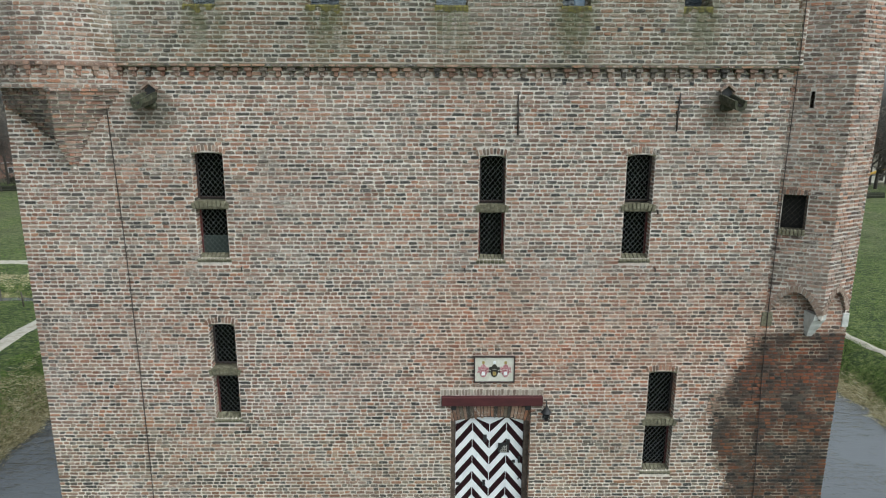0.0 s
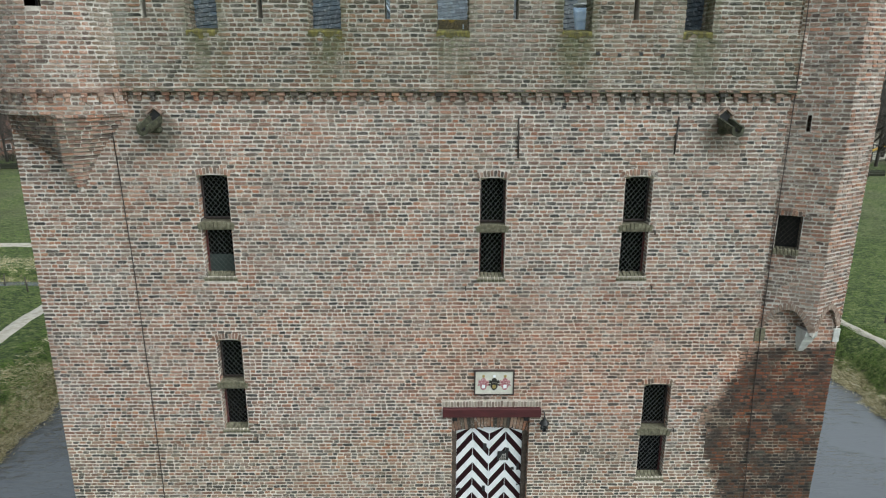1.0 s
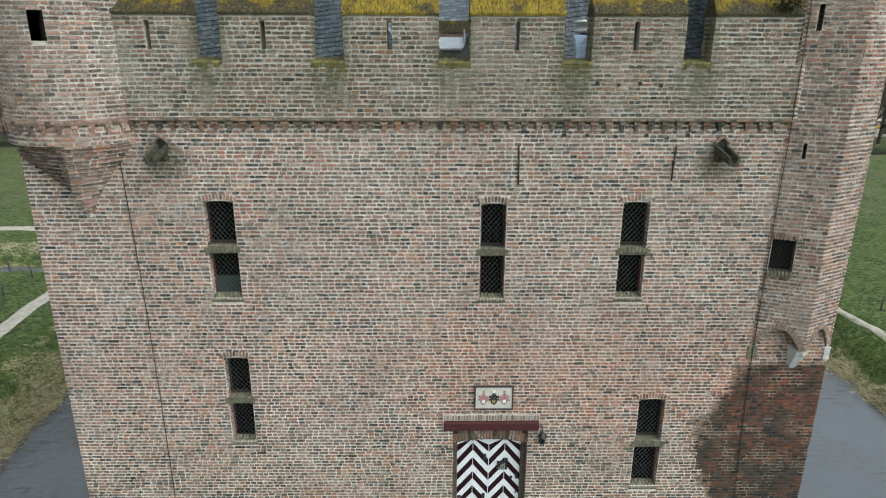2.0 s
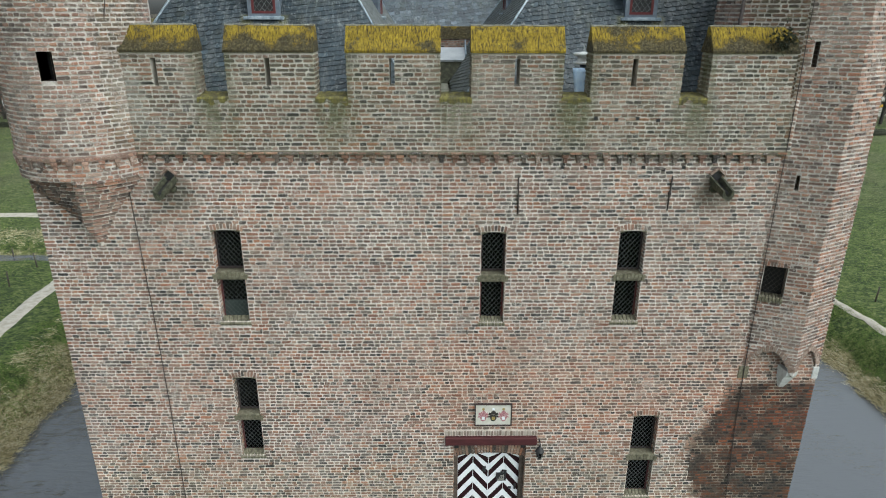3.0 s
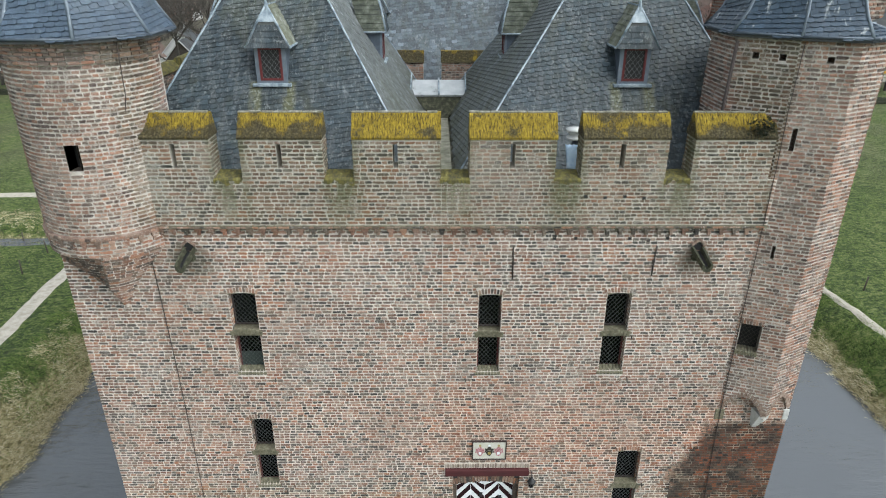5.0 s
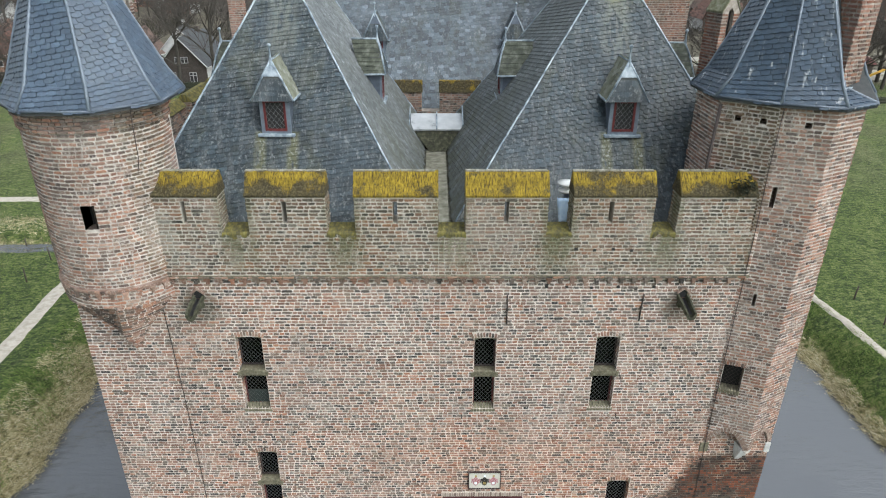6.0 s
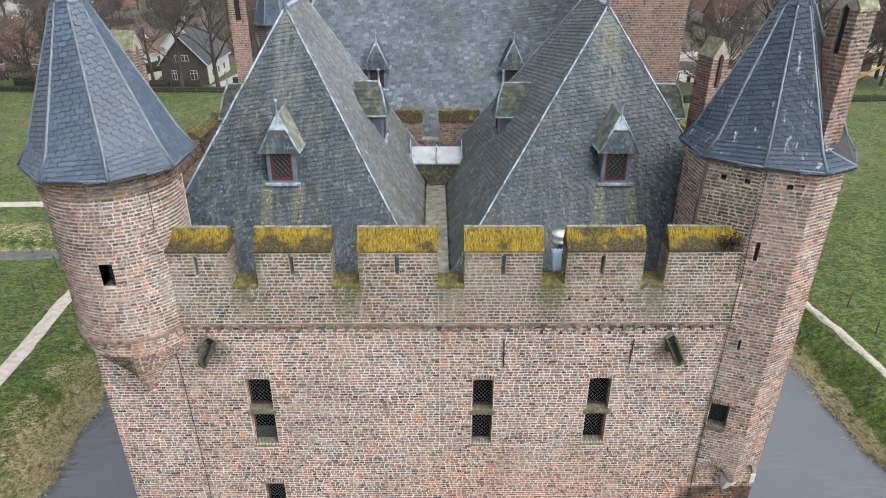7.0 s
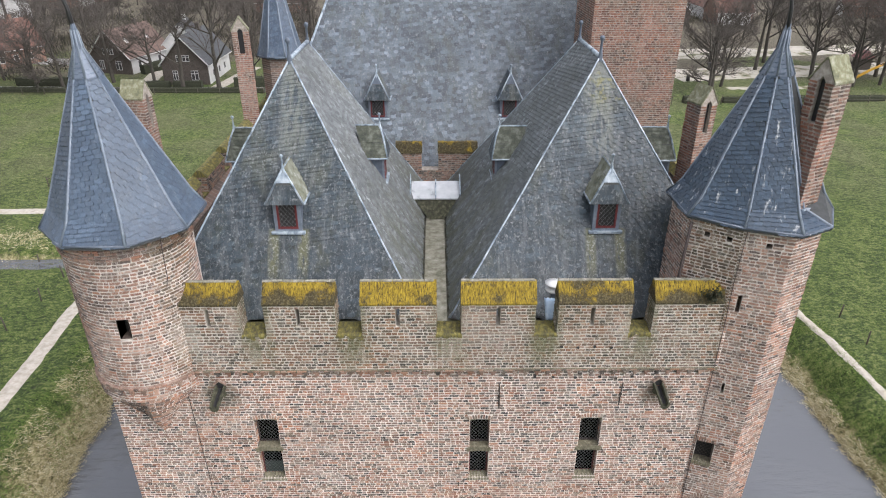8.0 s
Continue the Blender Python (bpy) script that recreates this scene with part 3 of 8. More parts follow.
TILE_BROWN = noise_material("brown_roof_tiles", [(0.3, (0.105, 0.072, 0.060)), (0.7, (0.18, 0.125, 0.105))], 1.5, 0.85, 0.6, 9, squash=(1, 1, 3))
TILE_GREY = noise_material("grey_roof_tiles", [(0.3, (0.055, 0.058, 0.063)), (0.7, (0.095, 0.10, 0.107))], 1.5, 0.8, 0.6, 9, squash=(1, 1, 3))
DARK_BRICK = far_brick_material("dark_house_brick", (0.075, 0.058, 0.05), (0.05, 0.042, 0.038), (0.11, 0.10, 0.09))
RENDER_WHITE = noise_material("white_house_render", [(0.3, (0.46, 0.46, 0.45)), (0.7, (0.60, 0.60, 0.59))], 1, 0.8, 0.0)
YELLOW = noise_material("yellow_paint", [(0.3, (0.55, 0.30, 0.015)), (0.7, (0.68, 0.40, 0.02))], 3, 0.5, 0.0)
PINK = noise_material("faded_red_paint", [(0.3, (0.22, 0.09, 0.09)), (0.7, (0.30, 0.14, 0.14))], 3, 0.6, 0.0)


# ---- mesh helpers ----
def put(ob, parent=None, label="", category="", group="", kind=""):
    if parent is not None:
        ob.parent = parent
    return tagged(ob, label, category, group, kind)


def solid(name, verts, faces, mat, parent=None, label="", smooth=False, **tags):
    me = bpy.data.meshes.new(name)
    me.from_pydata([tuple(v) for v in verts], [], faces)
    me.update()
    bm = bmesh.new()
    bm.from_mesh(me)
    bmesh.ops.recalc_face_normals(bm, faces=bm.faces)
    bm.to_mesh(me)
    bm.free()
    me.materials.append(mat)
    if smooth:
        me.polygons.foreach_set("use_smooth", [True] * len(me.polygons))
    return put(new(name, me), parent, label, **tags)


def part(name, bm, mat, parent, label="", smooth=False, **tags):
    """Links a bmesh as one mesh object under a thing or a part."""
    bmesh.ops.recalc_face_normals(bm, faces=bm.faces)
    me = bpy.data.meshes.new(name)
    bm.to_mesh(me)
    bm.free()
    me.materials.append(mat)
    if smooth:
        me.polygons.foreach_set("use_smooth", [True] * len(me.polygons))
    return put(new(name, me), parent, label, **tags)


def empty(name, at=(0, 0, 0), **tags):
    ob = new(name)
    ob.location = at
    return put(ob, None, **tags)


def box_into(bm, x0, x1, y0, y1, z0, z1, bevel=0.0, m=None):
    made = bmesh.ops.create_cube(bm, size=1.0)["verts"]
    bmesh.ops.scale(bm, vec=(x1 - x0, y1 - y0, z1 - z0), verts=made)
    bmesh.ops.translate(bm, vec=((x0 + x1) / 2, (y0 + y1) / 2, (z0 + z1) / 2), verts=made)
    if m is not None:
        bmesh.ops.transform(bm, matrix=m, verts=made)
    if bevel:
        edges = list({e for v in made for e in v.link_edges})
        bmesh.ops.bevel(bm, geom=edges, offset=bevel, segments=1, affect="EDGES", profile=0.5)


def box(x0, x1, y0, y1, z0, z1, bevel=0.0, m=None):
    bm = bmesh.new()
    box_into(bm, x0, x1, y0, y1, z0, z1, bevel, m)
    return bm


def tube_lists(verts, faces, pts, radii, sides=6, cap=True):
    """Adds a tapered tube along pts to the lists."""
    base = len(verts)
    n = len(pts)
    for i, p in enumerate(pts):
        p = Vector(p)
        d = (Vector(pts[min(i + 1, n - 1)]) - Vector(pts[max(i - 1, 0)])).normalized()
        a = d.orthogonal().normalized() if abs(d.z) > 0.9 else d.cross(Vector((0, 0, 1))).normalized()
        c = d.cross(a)
        for k in range(sides):
            t = 2 * math.pi * k / sides
            verts.append(p + (a * math.cos(t) + c * math.sin(t)) * radii[i])
    for i in range(n - 1):
        for k in range(sides):
            q = (k + 1) % sides
            faces.append((base + i * sides + k, base + i * sides + q, base + (i + 1) * sides + q, base + (i + 1) * sides + k))
    if cap:
        faces.append(tuple(base + k for k in range(sides)))
        faces.append(tuple(base + (n - 1) * sides + k for k in range(sides)))


def tube(name, pts, radii, mat, parent=None, sides=8, smooth=True, label="", **tags):
    v, f = [], []
    if isinstance(radii, (int, float)):
        radii = [radii] * len(pts)
    tube_lists(v, f, pts, radii, sides)
    return solid(name, v, f, mat, parent, label, smooth, **tags)


def turned(name, rings, at, mat, parent=None, sides=14, turn=0.0, label="", smooth=True, **tags):
    """A lathe form: rings of (radius, height) about an upright axis."""
    v, f = [], []
    for r, z in rings:
        for k in range(sides):
            a = 2 * math.pi * k / sides + turn
            v.append((at[0] + r * math.cos(a), at[1] + r * math.sin(a), at[2] + z))
    for i in range(len(rings) - 1):
        for k in range(sides):
            q = (k + 1) % sides
            f.append((i * sides + k, i * sides + q, (i + 1) * sides + q, (i + 1) * sides + k))
    f.append(tuple(range(sides)))
    f.append(tuple((len(rings) - 1) * sides + k for k in range(sides)))
    return solid(name, v, f, mat, parent, label, smooth, **tags)


def slab(name, outline, thick, mat, parent=None, label="", **tags):
    """A flat polygon of 3D points, given thickness against its normal."""
    pts = [Vector(p) for p in outline]
    n = Vector((0, 0, 0))
    for i, p in enumerate(pts):
        q = pts[(i + 1) % len(pts)]
        n += p.cross(q)
    n.normalize()
    k = len(pts)
    v = pts + [p - n * thick for p in pts]
    f = [tuple(range(k)), tuple(range(k, 2 * k))[::-1]]
    f += [(i, (i + 1) % k, k + (i + 1) % k, k + i) for i in range(k)]
    return solid(name, v, f, mat, parent, label, **tags)


# ---- small pieces: bricks and slates ----
shape_rng = random.Random(7)


def brick_shape(rng):
    """A worn brick face of unit width and height, with its sides going back into the joint."""
    c = [rng.uniform(0.05, 0.17) for _ in range(8)]
    j = lambda: rng.uniform(-0.10, 0.10)
    ring = [(-0.5 + c[0], -0.5), (0.5 - c[1], -0.5), (0.5, -0.5 + c[2] * 2.3), (0.5, 0.5 - c[3] * 2.3),
            (0.5 - c[4], 0.5), (-0.5 + c[5], 0.5), (-0.5, 0.5 - c[6] * 2.3), (-0.5, -0.5 + c[7] * 2.3)]
    ring = [(u + j() * 0.4, w + j()) for u, w in ring]
    v = [(u * 0.985, 0.0 + rng.uniform(-0.002, 0.003), w * 0.96) for u, w in ring] + [(u, -0.03, w) for u, w in ring]
    f = [tuple(range(8))] + [(i, (i + 1) % 8, 8 + (i + 1) % 8, 8 + i) for i in range(8)]
    return v, f


def slate_shape(rng, scale_cut):
    """A thin slate of unit width and height lying up a slope: its foot stands proud of the slate below."""
    s = rng.uniform(0.0, 0.03)
    if scale_cut:
        foot = [(-0.5, -0.24), (-0.36, -0.42), (-0.06, -0.56 - s), (0.28, -0.55), (0.5, -0.40)] if scale_cut == 1 else [(-0.5, -0.36), (-0.2, -0.48 - s), (0.2, -0.58), (0.5, -0.50)]
    else:
        foot = [(-0.5, -0.5 + s), (0.5, -0.5 - s)]
    top = [(0.5, 0.62), (-0.5, 0.62)]
    ring = foot + top
    n = len(ring)
    lip = 0.02 if scale_cut == 2 else 0.017
    up = lambda w: lip * (0.62 - w) / 1.12 + 0.001
    v = [(u, up(w), w) for u, w in ring] + [(u, -0.006, w) for u, w in ring]
    f = [tuple(range(n))] + [(i, (i + 1) % n, n + (i + 1) % n, n + i) for i in range(n)]
    return v, f


BRICK_SHAPES = [brick_shape(shape_rng) for _ in range(16)]
SLATE_SHAPES = [slate_shape(shape_rng, False) for _ in range(5)]
SCALE_SHAPES = [slate_shape(shape_rng, 1) for _ in range(5)]
WAVE_SHAPES = [slate_shape(shape_rng, 2) for _ in range(5)]


class Pieces:
    """Collects pieces as frames (centre, across, outward, up, width, height); those in a near stretch become single objects."""

    def __init__(self, kind, shapes, seed):
        self.kind, self.shapes, self.rng, self.frames = kind, shapes, random.Random(seed), []

    def add(self, c, across, out, up, w, h):
        self.frames.append((c, across, out, up, w, h, self.rng.randrange(len(self.shapes))))

    def finish(self, parent, mat, mat_one, near=None, limit=300):
        near_list, rest = [], []
        for fr in self.frames:
            (near_list if near and len(near_list) < limit and near(*fr[0]) else rest).append(fr)
        verts, faces = [], []
        for k, (sv, sf) in enumerate(self.shapes):
            sel = [fr for fr in rest if fr[6] == k]
            if not sel:
                continue
            a = np.array(sv)
            c = np.array([fr[0] for fr in sel])[:, None, :]
            ac = np.array([fr[1] for fr in sel])[:, None, :] * np.array([fr[4] for fr in sel])[:, None, None]
            out = np.array([fr[2] for fr in sel])[:, None, :]
            up = np.array([fr[3] for fr in sel])[:, None, :] * np.array([fr[5] for fr in sel])[:, None, None]
            p = c + a[None, :, 0:1] * ac + a[None, :, 1:2] * out + a[None, :, 2:3] * up
            base = len(verts)
            verts.extend(map(tuple, p.reshape(-1, 3)))
            n = len(sv)
            for i in range(len(sel)):
                o = base + i * n
                faces.extend(tuple(o + q for q in face) for face in sf)
        if verts:
            me = bpy.data.meshes.new(self.kind + "work")
            me.from_pydata(verts, [], faces)
            me.materials.append(mat)
            put(new(self.kind + "work", me), parent, kind="stuff")
        singles = []
        if near_list:
            for sv, sf in self.shapes:
                me = bpy.data.meshes.new(self.kind)
                me.from_pydata(sv, [], sf)
                me.materials.append(mat_one)
                singles.append(me)
        for c, ac, out, up, w, h, k in near_list:
            ob = new(self.kind, singles[k])
            m = Matrix.Identity(4)
            m.col[0][:3] = [q * w for q in ac]
            m.col[1][:3] = out
            m.col[2][:3] = [q * h for q in up]
            m.col[3][:3] = c
            ob.matrix_basis = m
            ob.parent = parent


ROW = 0.0802
JOINT = 0.026
HEAD_JOINT = 0.016


def fill(a, b, rng, long=0.20, short=0.112, joint=HEAD_JOINT):
    """Splits a stretch of a course into stretchers and headers."""
    out = []
    u = a
    while u < b - 0.02:
        w = (long if rng.random() < 0.28 else short) * rng.uniform(0.80, 1.25)
        if b - (u + w) < 0.07:
            w = b - u
        out.append((u, min(u + w, b)))
        u += w + joint
    return out


def cut(spans, lo, hi):
    out = []
    for a, b in spans:
        if hi <= a or lo >= b:
            out.append((a, b))
            continue
        if lo - a > 0.03:
            out.append((a, lo))
        if b - hi > 0.03:
            out.append((hi, b))
    return out


def lay_flat(pc, p0, across, out, length, z0, z1, holes=(), limits=None, rng=None, proud=0.008, start=0.0):
    """Lays courses on an upright plane: p0 is the foot of its edge, holes are (u0, u1, z0, z1), limits(z) gives the ends of a course."""
    z = z0
    row = 0
    while z + ROW * 0.6 < z1:
        h = min(ROW, z1 - z)
        a, b = limits(z + h / 2) if limits else (start, length)
        off = rng.uniform(-0.12, 0.0)
        spans = [(a, b)]
        for u0, u1, h0, h1 in holes:
            if z + h * 0.5 > h0 and z + h * 0.5 < h1:
                spans = cut(spans, u0, u1)
        for s0, s1 in spans:
            for ua, ub in fill(s0, s1, rng):
                if ub - ua < 0.035:
                    continue
                d = proud + rng.uniform(-0.004, 0.013)
                u = (ua + ub) / 2
                c = (p0[0] + across[0] * u + out[0] * d, p0[1] + across[1] * u + out[1] * d, z + h / 2 + rng.uniform(-0.003, 0.003))
                tip = rng.uniform(-0.02, 0.02)
                ac = (across[0], across[1], tip)
                pc.add(c, ac, out, (0, 0, 1), ub - ua, (h - JOINT) * rng.uniform(0.93, 1.06))
        z += ROW
        row += 1


def lay_round(pc, cx, cy, radius, z0, z1, a0, a1, holes=(), rng=None, proud=0.008, centre=None):
    """Lays courses round an upright axis from angle a0 to a1 (radians); radius may follow the height."""
    z = z0
    while z + ROW * 0.6 < z1:
        r = radius(z) if callable(radius) else radius
        x0, y0 = centre(z) if centre else (cx, cy)
        if r > 0.05:
            spans = [(a0 * r, a1 * r)]
            for h0, h1, k0, k1 in holes:
                if k0 < z + ROW / 2 < k1:
                    spans = cut(spans, h0 * r, h1 * r)
            for s0, s1 in spans:
                for ua, ub in fill(s0, s1, rng, 0.20, 0.105):
                    if ub - ua < 0.035:
                        continue
                    t = (ua + ub) / 2 / r
                    n = (math.cos(t), math.sin(t), 0)
                    d = r + proud + rng.uniform(-0.005, 0.006)
                    pc.add((x0 + n[0] * d, y0 + n[1] * d, z + ROW / 2), (-n[1], n[0], rng.uniform(-0.02, 0.02)), n, (0, 0, 1), ub - ua, (ROW - JOINT) * rng.uniform(0.93, 1.06))
        z += ROW


def arch_row(pc, x0, x1, z, rise, h, y=0.0, n=None, proud=0.012, out=(0, -1, 0), p0=None, across=(1, 0, 0)):
    """A row of bricks on end along a shallow arch from x0 to x1; z is its foot at the ends."""
    n = n or max(3, int((x1 - x0) / 0.062))
    w = x1 - x0
    for i in range(n):
        t = (i + 0.5) / n
        u = x0 + w * t
        zz = z + rise * (1 - (2 * t - 1) ** 2)
        lean = -rise * 4 * (2 * t - 1) / w * 0.9
        up = Vector((-across[0] * lean, -across[1] * lean, 1)).normalized()
        ac = Vector((across[0], across[1], lean)).normalized()
        base = Vector((u, y, 0)) if p0 is None else Vector((p0[0] + across[0] * u, p0[1] + across[1] * u, 0))
        c = base + Vector((0, 0, zz)) + up * h / 2 + Vector(out) * (proud + pc.rng.uniform(-0.004, 0.006))
        pc.add(tuple(c), tuple(ac), out, tuple(up), w / n - 0.010, h * pc.rng.uniform(0.94, 1.03))


def lay_slates(pc, p, across, up, out, height, limits, rng, w=0.2, h=0.15, shear=0.0, over=-0.25):
    """Lays courses of slate on a slope, each half a slate off the one below: p is its foot, limits(v) gives the ends of a course at v metres up; shear: the rise of a course along its length."""
    p, across, up, out = Vector(p), Vector(across), Vector(up), Vector(out)
    lo = min(limits(height * q / 20 + 0.001)[0] for q in range(20))
    hi = max(limits(height * q / 20 + 0.001)[1] for q in range(20))
    row = 0
    v = h * 0.3 - shear * (hi if shear > 0 else lo)
    while v < height + max(over, -0.3) * h - shear * (lo if shear > 0 else hi):
        u = lo - w + (row % 2) * w / 2 + rng.uniform(-0.1, 0.1) * w
        while u < hi:
            ww = w * rng.uniform(0.93, 1.07)
            vv = v + shear * (u + ww / 2)
            if (0.1 if over < 0 else -0.12) * h < vv < height + h * over:
                a, b = limits(min(max(vv, 0.001), height - 0.001))
                ua, ub = max(u, a), min(u + ww, b)
                if ub - ua > 0.05:
                    um = (ua + ub) / 2
                    turn = rng.uniform(-0.03, 0.03) + shear
                    ac = (across + up * turn).normalized()
                    uu = (up - across * turn).normalized()
                    c = p + across * um + up * vv + out * rng.uniform(0, 0.005)
                    pc.add(tuple(c), tuple(ac), tuple(out), tuple(uu), ub - ua - 0.002, h * rng.uniform(0.97, 1.08))
            u += ww
        v += h
        row += 1


def slope_face(pc, pts, rng, **size):
    """Covers a flat convex roof face with slates; its first two points are the foot."""
    pts = [Vector(p) for p in pts]
    across = (pts[1] - pts[0]).normalized()
    out = across.cross(pts[2] - pts[0]).normalized()
    if out.z < 0:
        out = -out
    up = out.cross(across)
    if up.z < 0:
        up = -up
    flat = [((p - pts[0]).dot(across), (p - pts[0]).dot(up)) for p in pts]

    def limits(v):
        xs = []
        for (u0, v0), (u1, v1) in zip(flat, flat[1:] + flat[:1]):
            if abs(v1 - v0) > 1e-6 and min(v0, v1) <= v <= max(v0, v1):
                xs.append(u0 + (u1 - u0) * (v - v0) / (v1 - v0))
        return (min(xs), max(xs)) if len(xs) > 1 else (0, 0)

    lay_slates(pc, pts[0], across, up, out, max(v for _, v in flat), limits, rng, **size)


# ---- the ground, the moat and the paths ----
MOAT = (-18.8, 22.0, -14.0, 34.0)
MEADOW = 0.35
WATER_Z = -1.45


def moat_gap(x, y):
    dx = max(MOAT[0] - x, x - MOAT[1])
    dy = max(MOAT[2] - y, y - MOAT[3])
    return math.hypot(max(dx, 0), max(dy, 0)) + min(max(dx, dy), 0)


def ground_z(x, y):
    d = moat_gap(x, y) + 0.5 * noise.noise((x * 0.5, y * 0.5, 0)) + 0.25 * noise.noise((x * 1.7, y * 1.7, 4))
    n = 0.10 * noise.noise((x * 0.15, y * 0.15, 2)) + 0.05 * noise.noise((x * 0.9, y * 0.9, 7))
    if d < -0.5:
        z = -2.6
    elif d < 3.4:
        t = (d + 0.5) / 3.9
        t = t ** 0.75
        z = -2.05 + (MEADOW + 2.05) * t * t * (3 - 2 * t)
    else:
        z = MEADOW
    if x < -25.5:
        s = abs(y - 32.3) + 0.2 * noise.noise((x * 0.6, 0, 3))
        if s < 1.6:
            z = min(z, -0.75 + 1.1 * min(1, max(0, (s - 0.5) / 1.1)))
        elif y > 33 and y < 38.5:
            z += 0.25 * (1 - abs(y - 36) / 2.6) if abs(y - 36) < 2.6 else 0
    return z + n


def ticks(near0, near1, step, far):
    out = list(np.arange(near0, near1 + step, step))
    for sign, edge in ((-1, near0), (1, near1)):
        s, p = step * 1.5, edge
        while abs(p) < far:
            p += sign * s
            s *= 1.22
            out.append(p)
    return sorted(float(v) for v in out)


gx = ticks(-42, 42, 0.55, 2600)
gy = ticks(-18, 46, 0.55, 2600)
verts = [(x, y, ground_z(x, y)) for y in gy for x in gx]
w = len(gx)
faces = [(j * w + i, j * w + i + 1, (j + 1) * w + i + 1, (j + 1) * w + i) for j in range(len(gy) - 1) for i in range(w - 1)]
ground = solid("ground", verts, faces, GRASS, None, "flat green winter meadow with straw-coloured banks sloping to a moat", True, category="meadow", kind="structure")
solid("water", [(-20.5, -16, WATER_Z), (23.6, -16, WATER_Z), (23.6, 35.6, WATER_Z), (-20.5, 35.6, WATER_Z)], [(0, 1, 2, 3)], WATER, None,
      "still grey moat water with faint ripples round the castle", category="water", kind="structure")
solid("water", [(-140, 31.2, -0.28), (-25.2, 31.2, -0.28), (-25.2, 33.4, -0.28), (-140, 33.4, -0.28)], [(0, 1, 2, 3)], WATER, None,
      "narrow grey ditch across the meadow", category="ditch", kind="structure")


def ribbon(name, line, width, mat, label, seed, lift=0.05, category="path"):
    """A path with ragged edges that follows the ground."""
    rng = random.Random(seed)
    v, f = [], []
    pts = []
    for (x0, y0), (x1, y1) in zip(line, line[1:]):
        n = max(2, int(math.hypot(x1 - x0, y1 - y0) / 0.6))
        pts += [(x0 + (x1 - x0) * i / n, y0 + (y1 - y0) * i / n) for i in range(n)]
    pts.append(line[-1])
    for i, (x, y) in enumerate(pts):
        a, b = pts[max(i - 1, 0)], pts[min(i + 1, len(pts) - 1)]
        dx, dy = b[0] - a[0], b[1] - a[1]
        q = math.hypot(dx, dy)
        nx, ny = -dy / q, dx / q
        wob = 0.06 * noise.noise((x * 0.25, y * 0.25, seed))
        for k in range(5):
            s = (k / 2 - 1) * width / 2 + wob + (rng.uniform(-0.04, 0.04) if k in (0, 4) else 0)
            px, py = x + nx * s, y + ny * s
            v.append((px, py, ground_z(px, py) + lift - (0.06 if k in (0, 4) else 0)))
    for i in range(len(pts) - 1):
        for k in range(4):
            f.append((i * 5 + k, i * 5 + k + 1, i * 5 + 5 + k + 1, i * 5 + 5 + k))
    return solid(name, v, f, mat, None, label, True, category=category, kind="structure")


ribbon("path", [(-23.6, -12), (-23.9, 4), (-24.2, 14), (-24.4, 18.8), (-24.7, 23.0), (-24.9, 27), (-25.0, 30.4)], 1.05, SAND, "pale sandy footpath along the moat bank", 1)
ribbon("path", [(26.2, -12), (25.8, 6), (25.45, 15.3), (25.15, 20.8), (24.8, 24.1), (24.6, 30), (24.6, 44)], 0.6, SAND, "narrow pale sandy footpath along the moat bank", 2)
ribbon("path", [(-140, 43), (-90, 42), (-60, 41.6), (-38, 41.3), (-24, 41.3), (0, 41.4), (24.6, 44)], 1.25, SAND, "straight pale footpath across the meadow", 3)
ribbon("road", [(-150, 92), (-90, 89.2), (-50, 88.0), (-20, 87.4), (20, 87.5)], 2.6, ASPHALT, "narrow pale village road beyond the meadow", 4, 0.08, "road")
ribbon("pavement", [(-46.2, 89), (-47.0, 96), (-48.5, 104)], 2.6, SAND, "pale gravel drive between two houses", 5, 0.10, "drive")
ribbon("pavement", [(-34.2, 89), (-33.4, 95), (-32.0, 104)], 2.2, SAND, "pale gravel drive beside a house", 6, 0.10, "drive")
ribbon("road", [(-150, 104), (-100, 109), (-76, 110.5), (-62, 108)], 6.0, ASPHALT, "pale paved village yard", 7, 0.08, "road")
ribbon("pavement", [(40, 97), (52, 99), (64, 100.5), (90, 104)], 9.0, SAND_PATCHY, "pale sand ground of a playground", 8, 0.08, "sand")
ribbon("pavement", [(46, 87.8), (52, 88.4), (60, 88.6)], 2.0, SAND_PATCHY, "worn pale sand patch in the grass", 9, 0.08, "sand")
ribbon("pavement", [(38, 114), (60, 118), (95, 122)], 10.0, SAND_PATCHY, "pale sand ground behind bare trees", 10, 0.08, "sand")


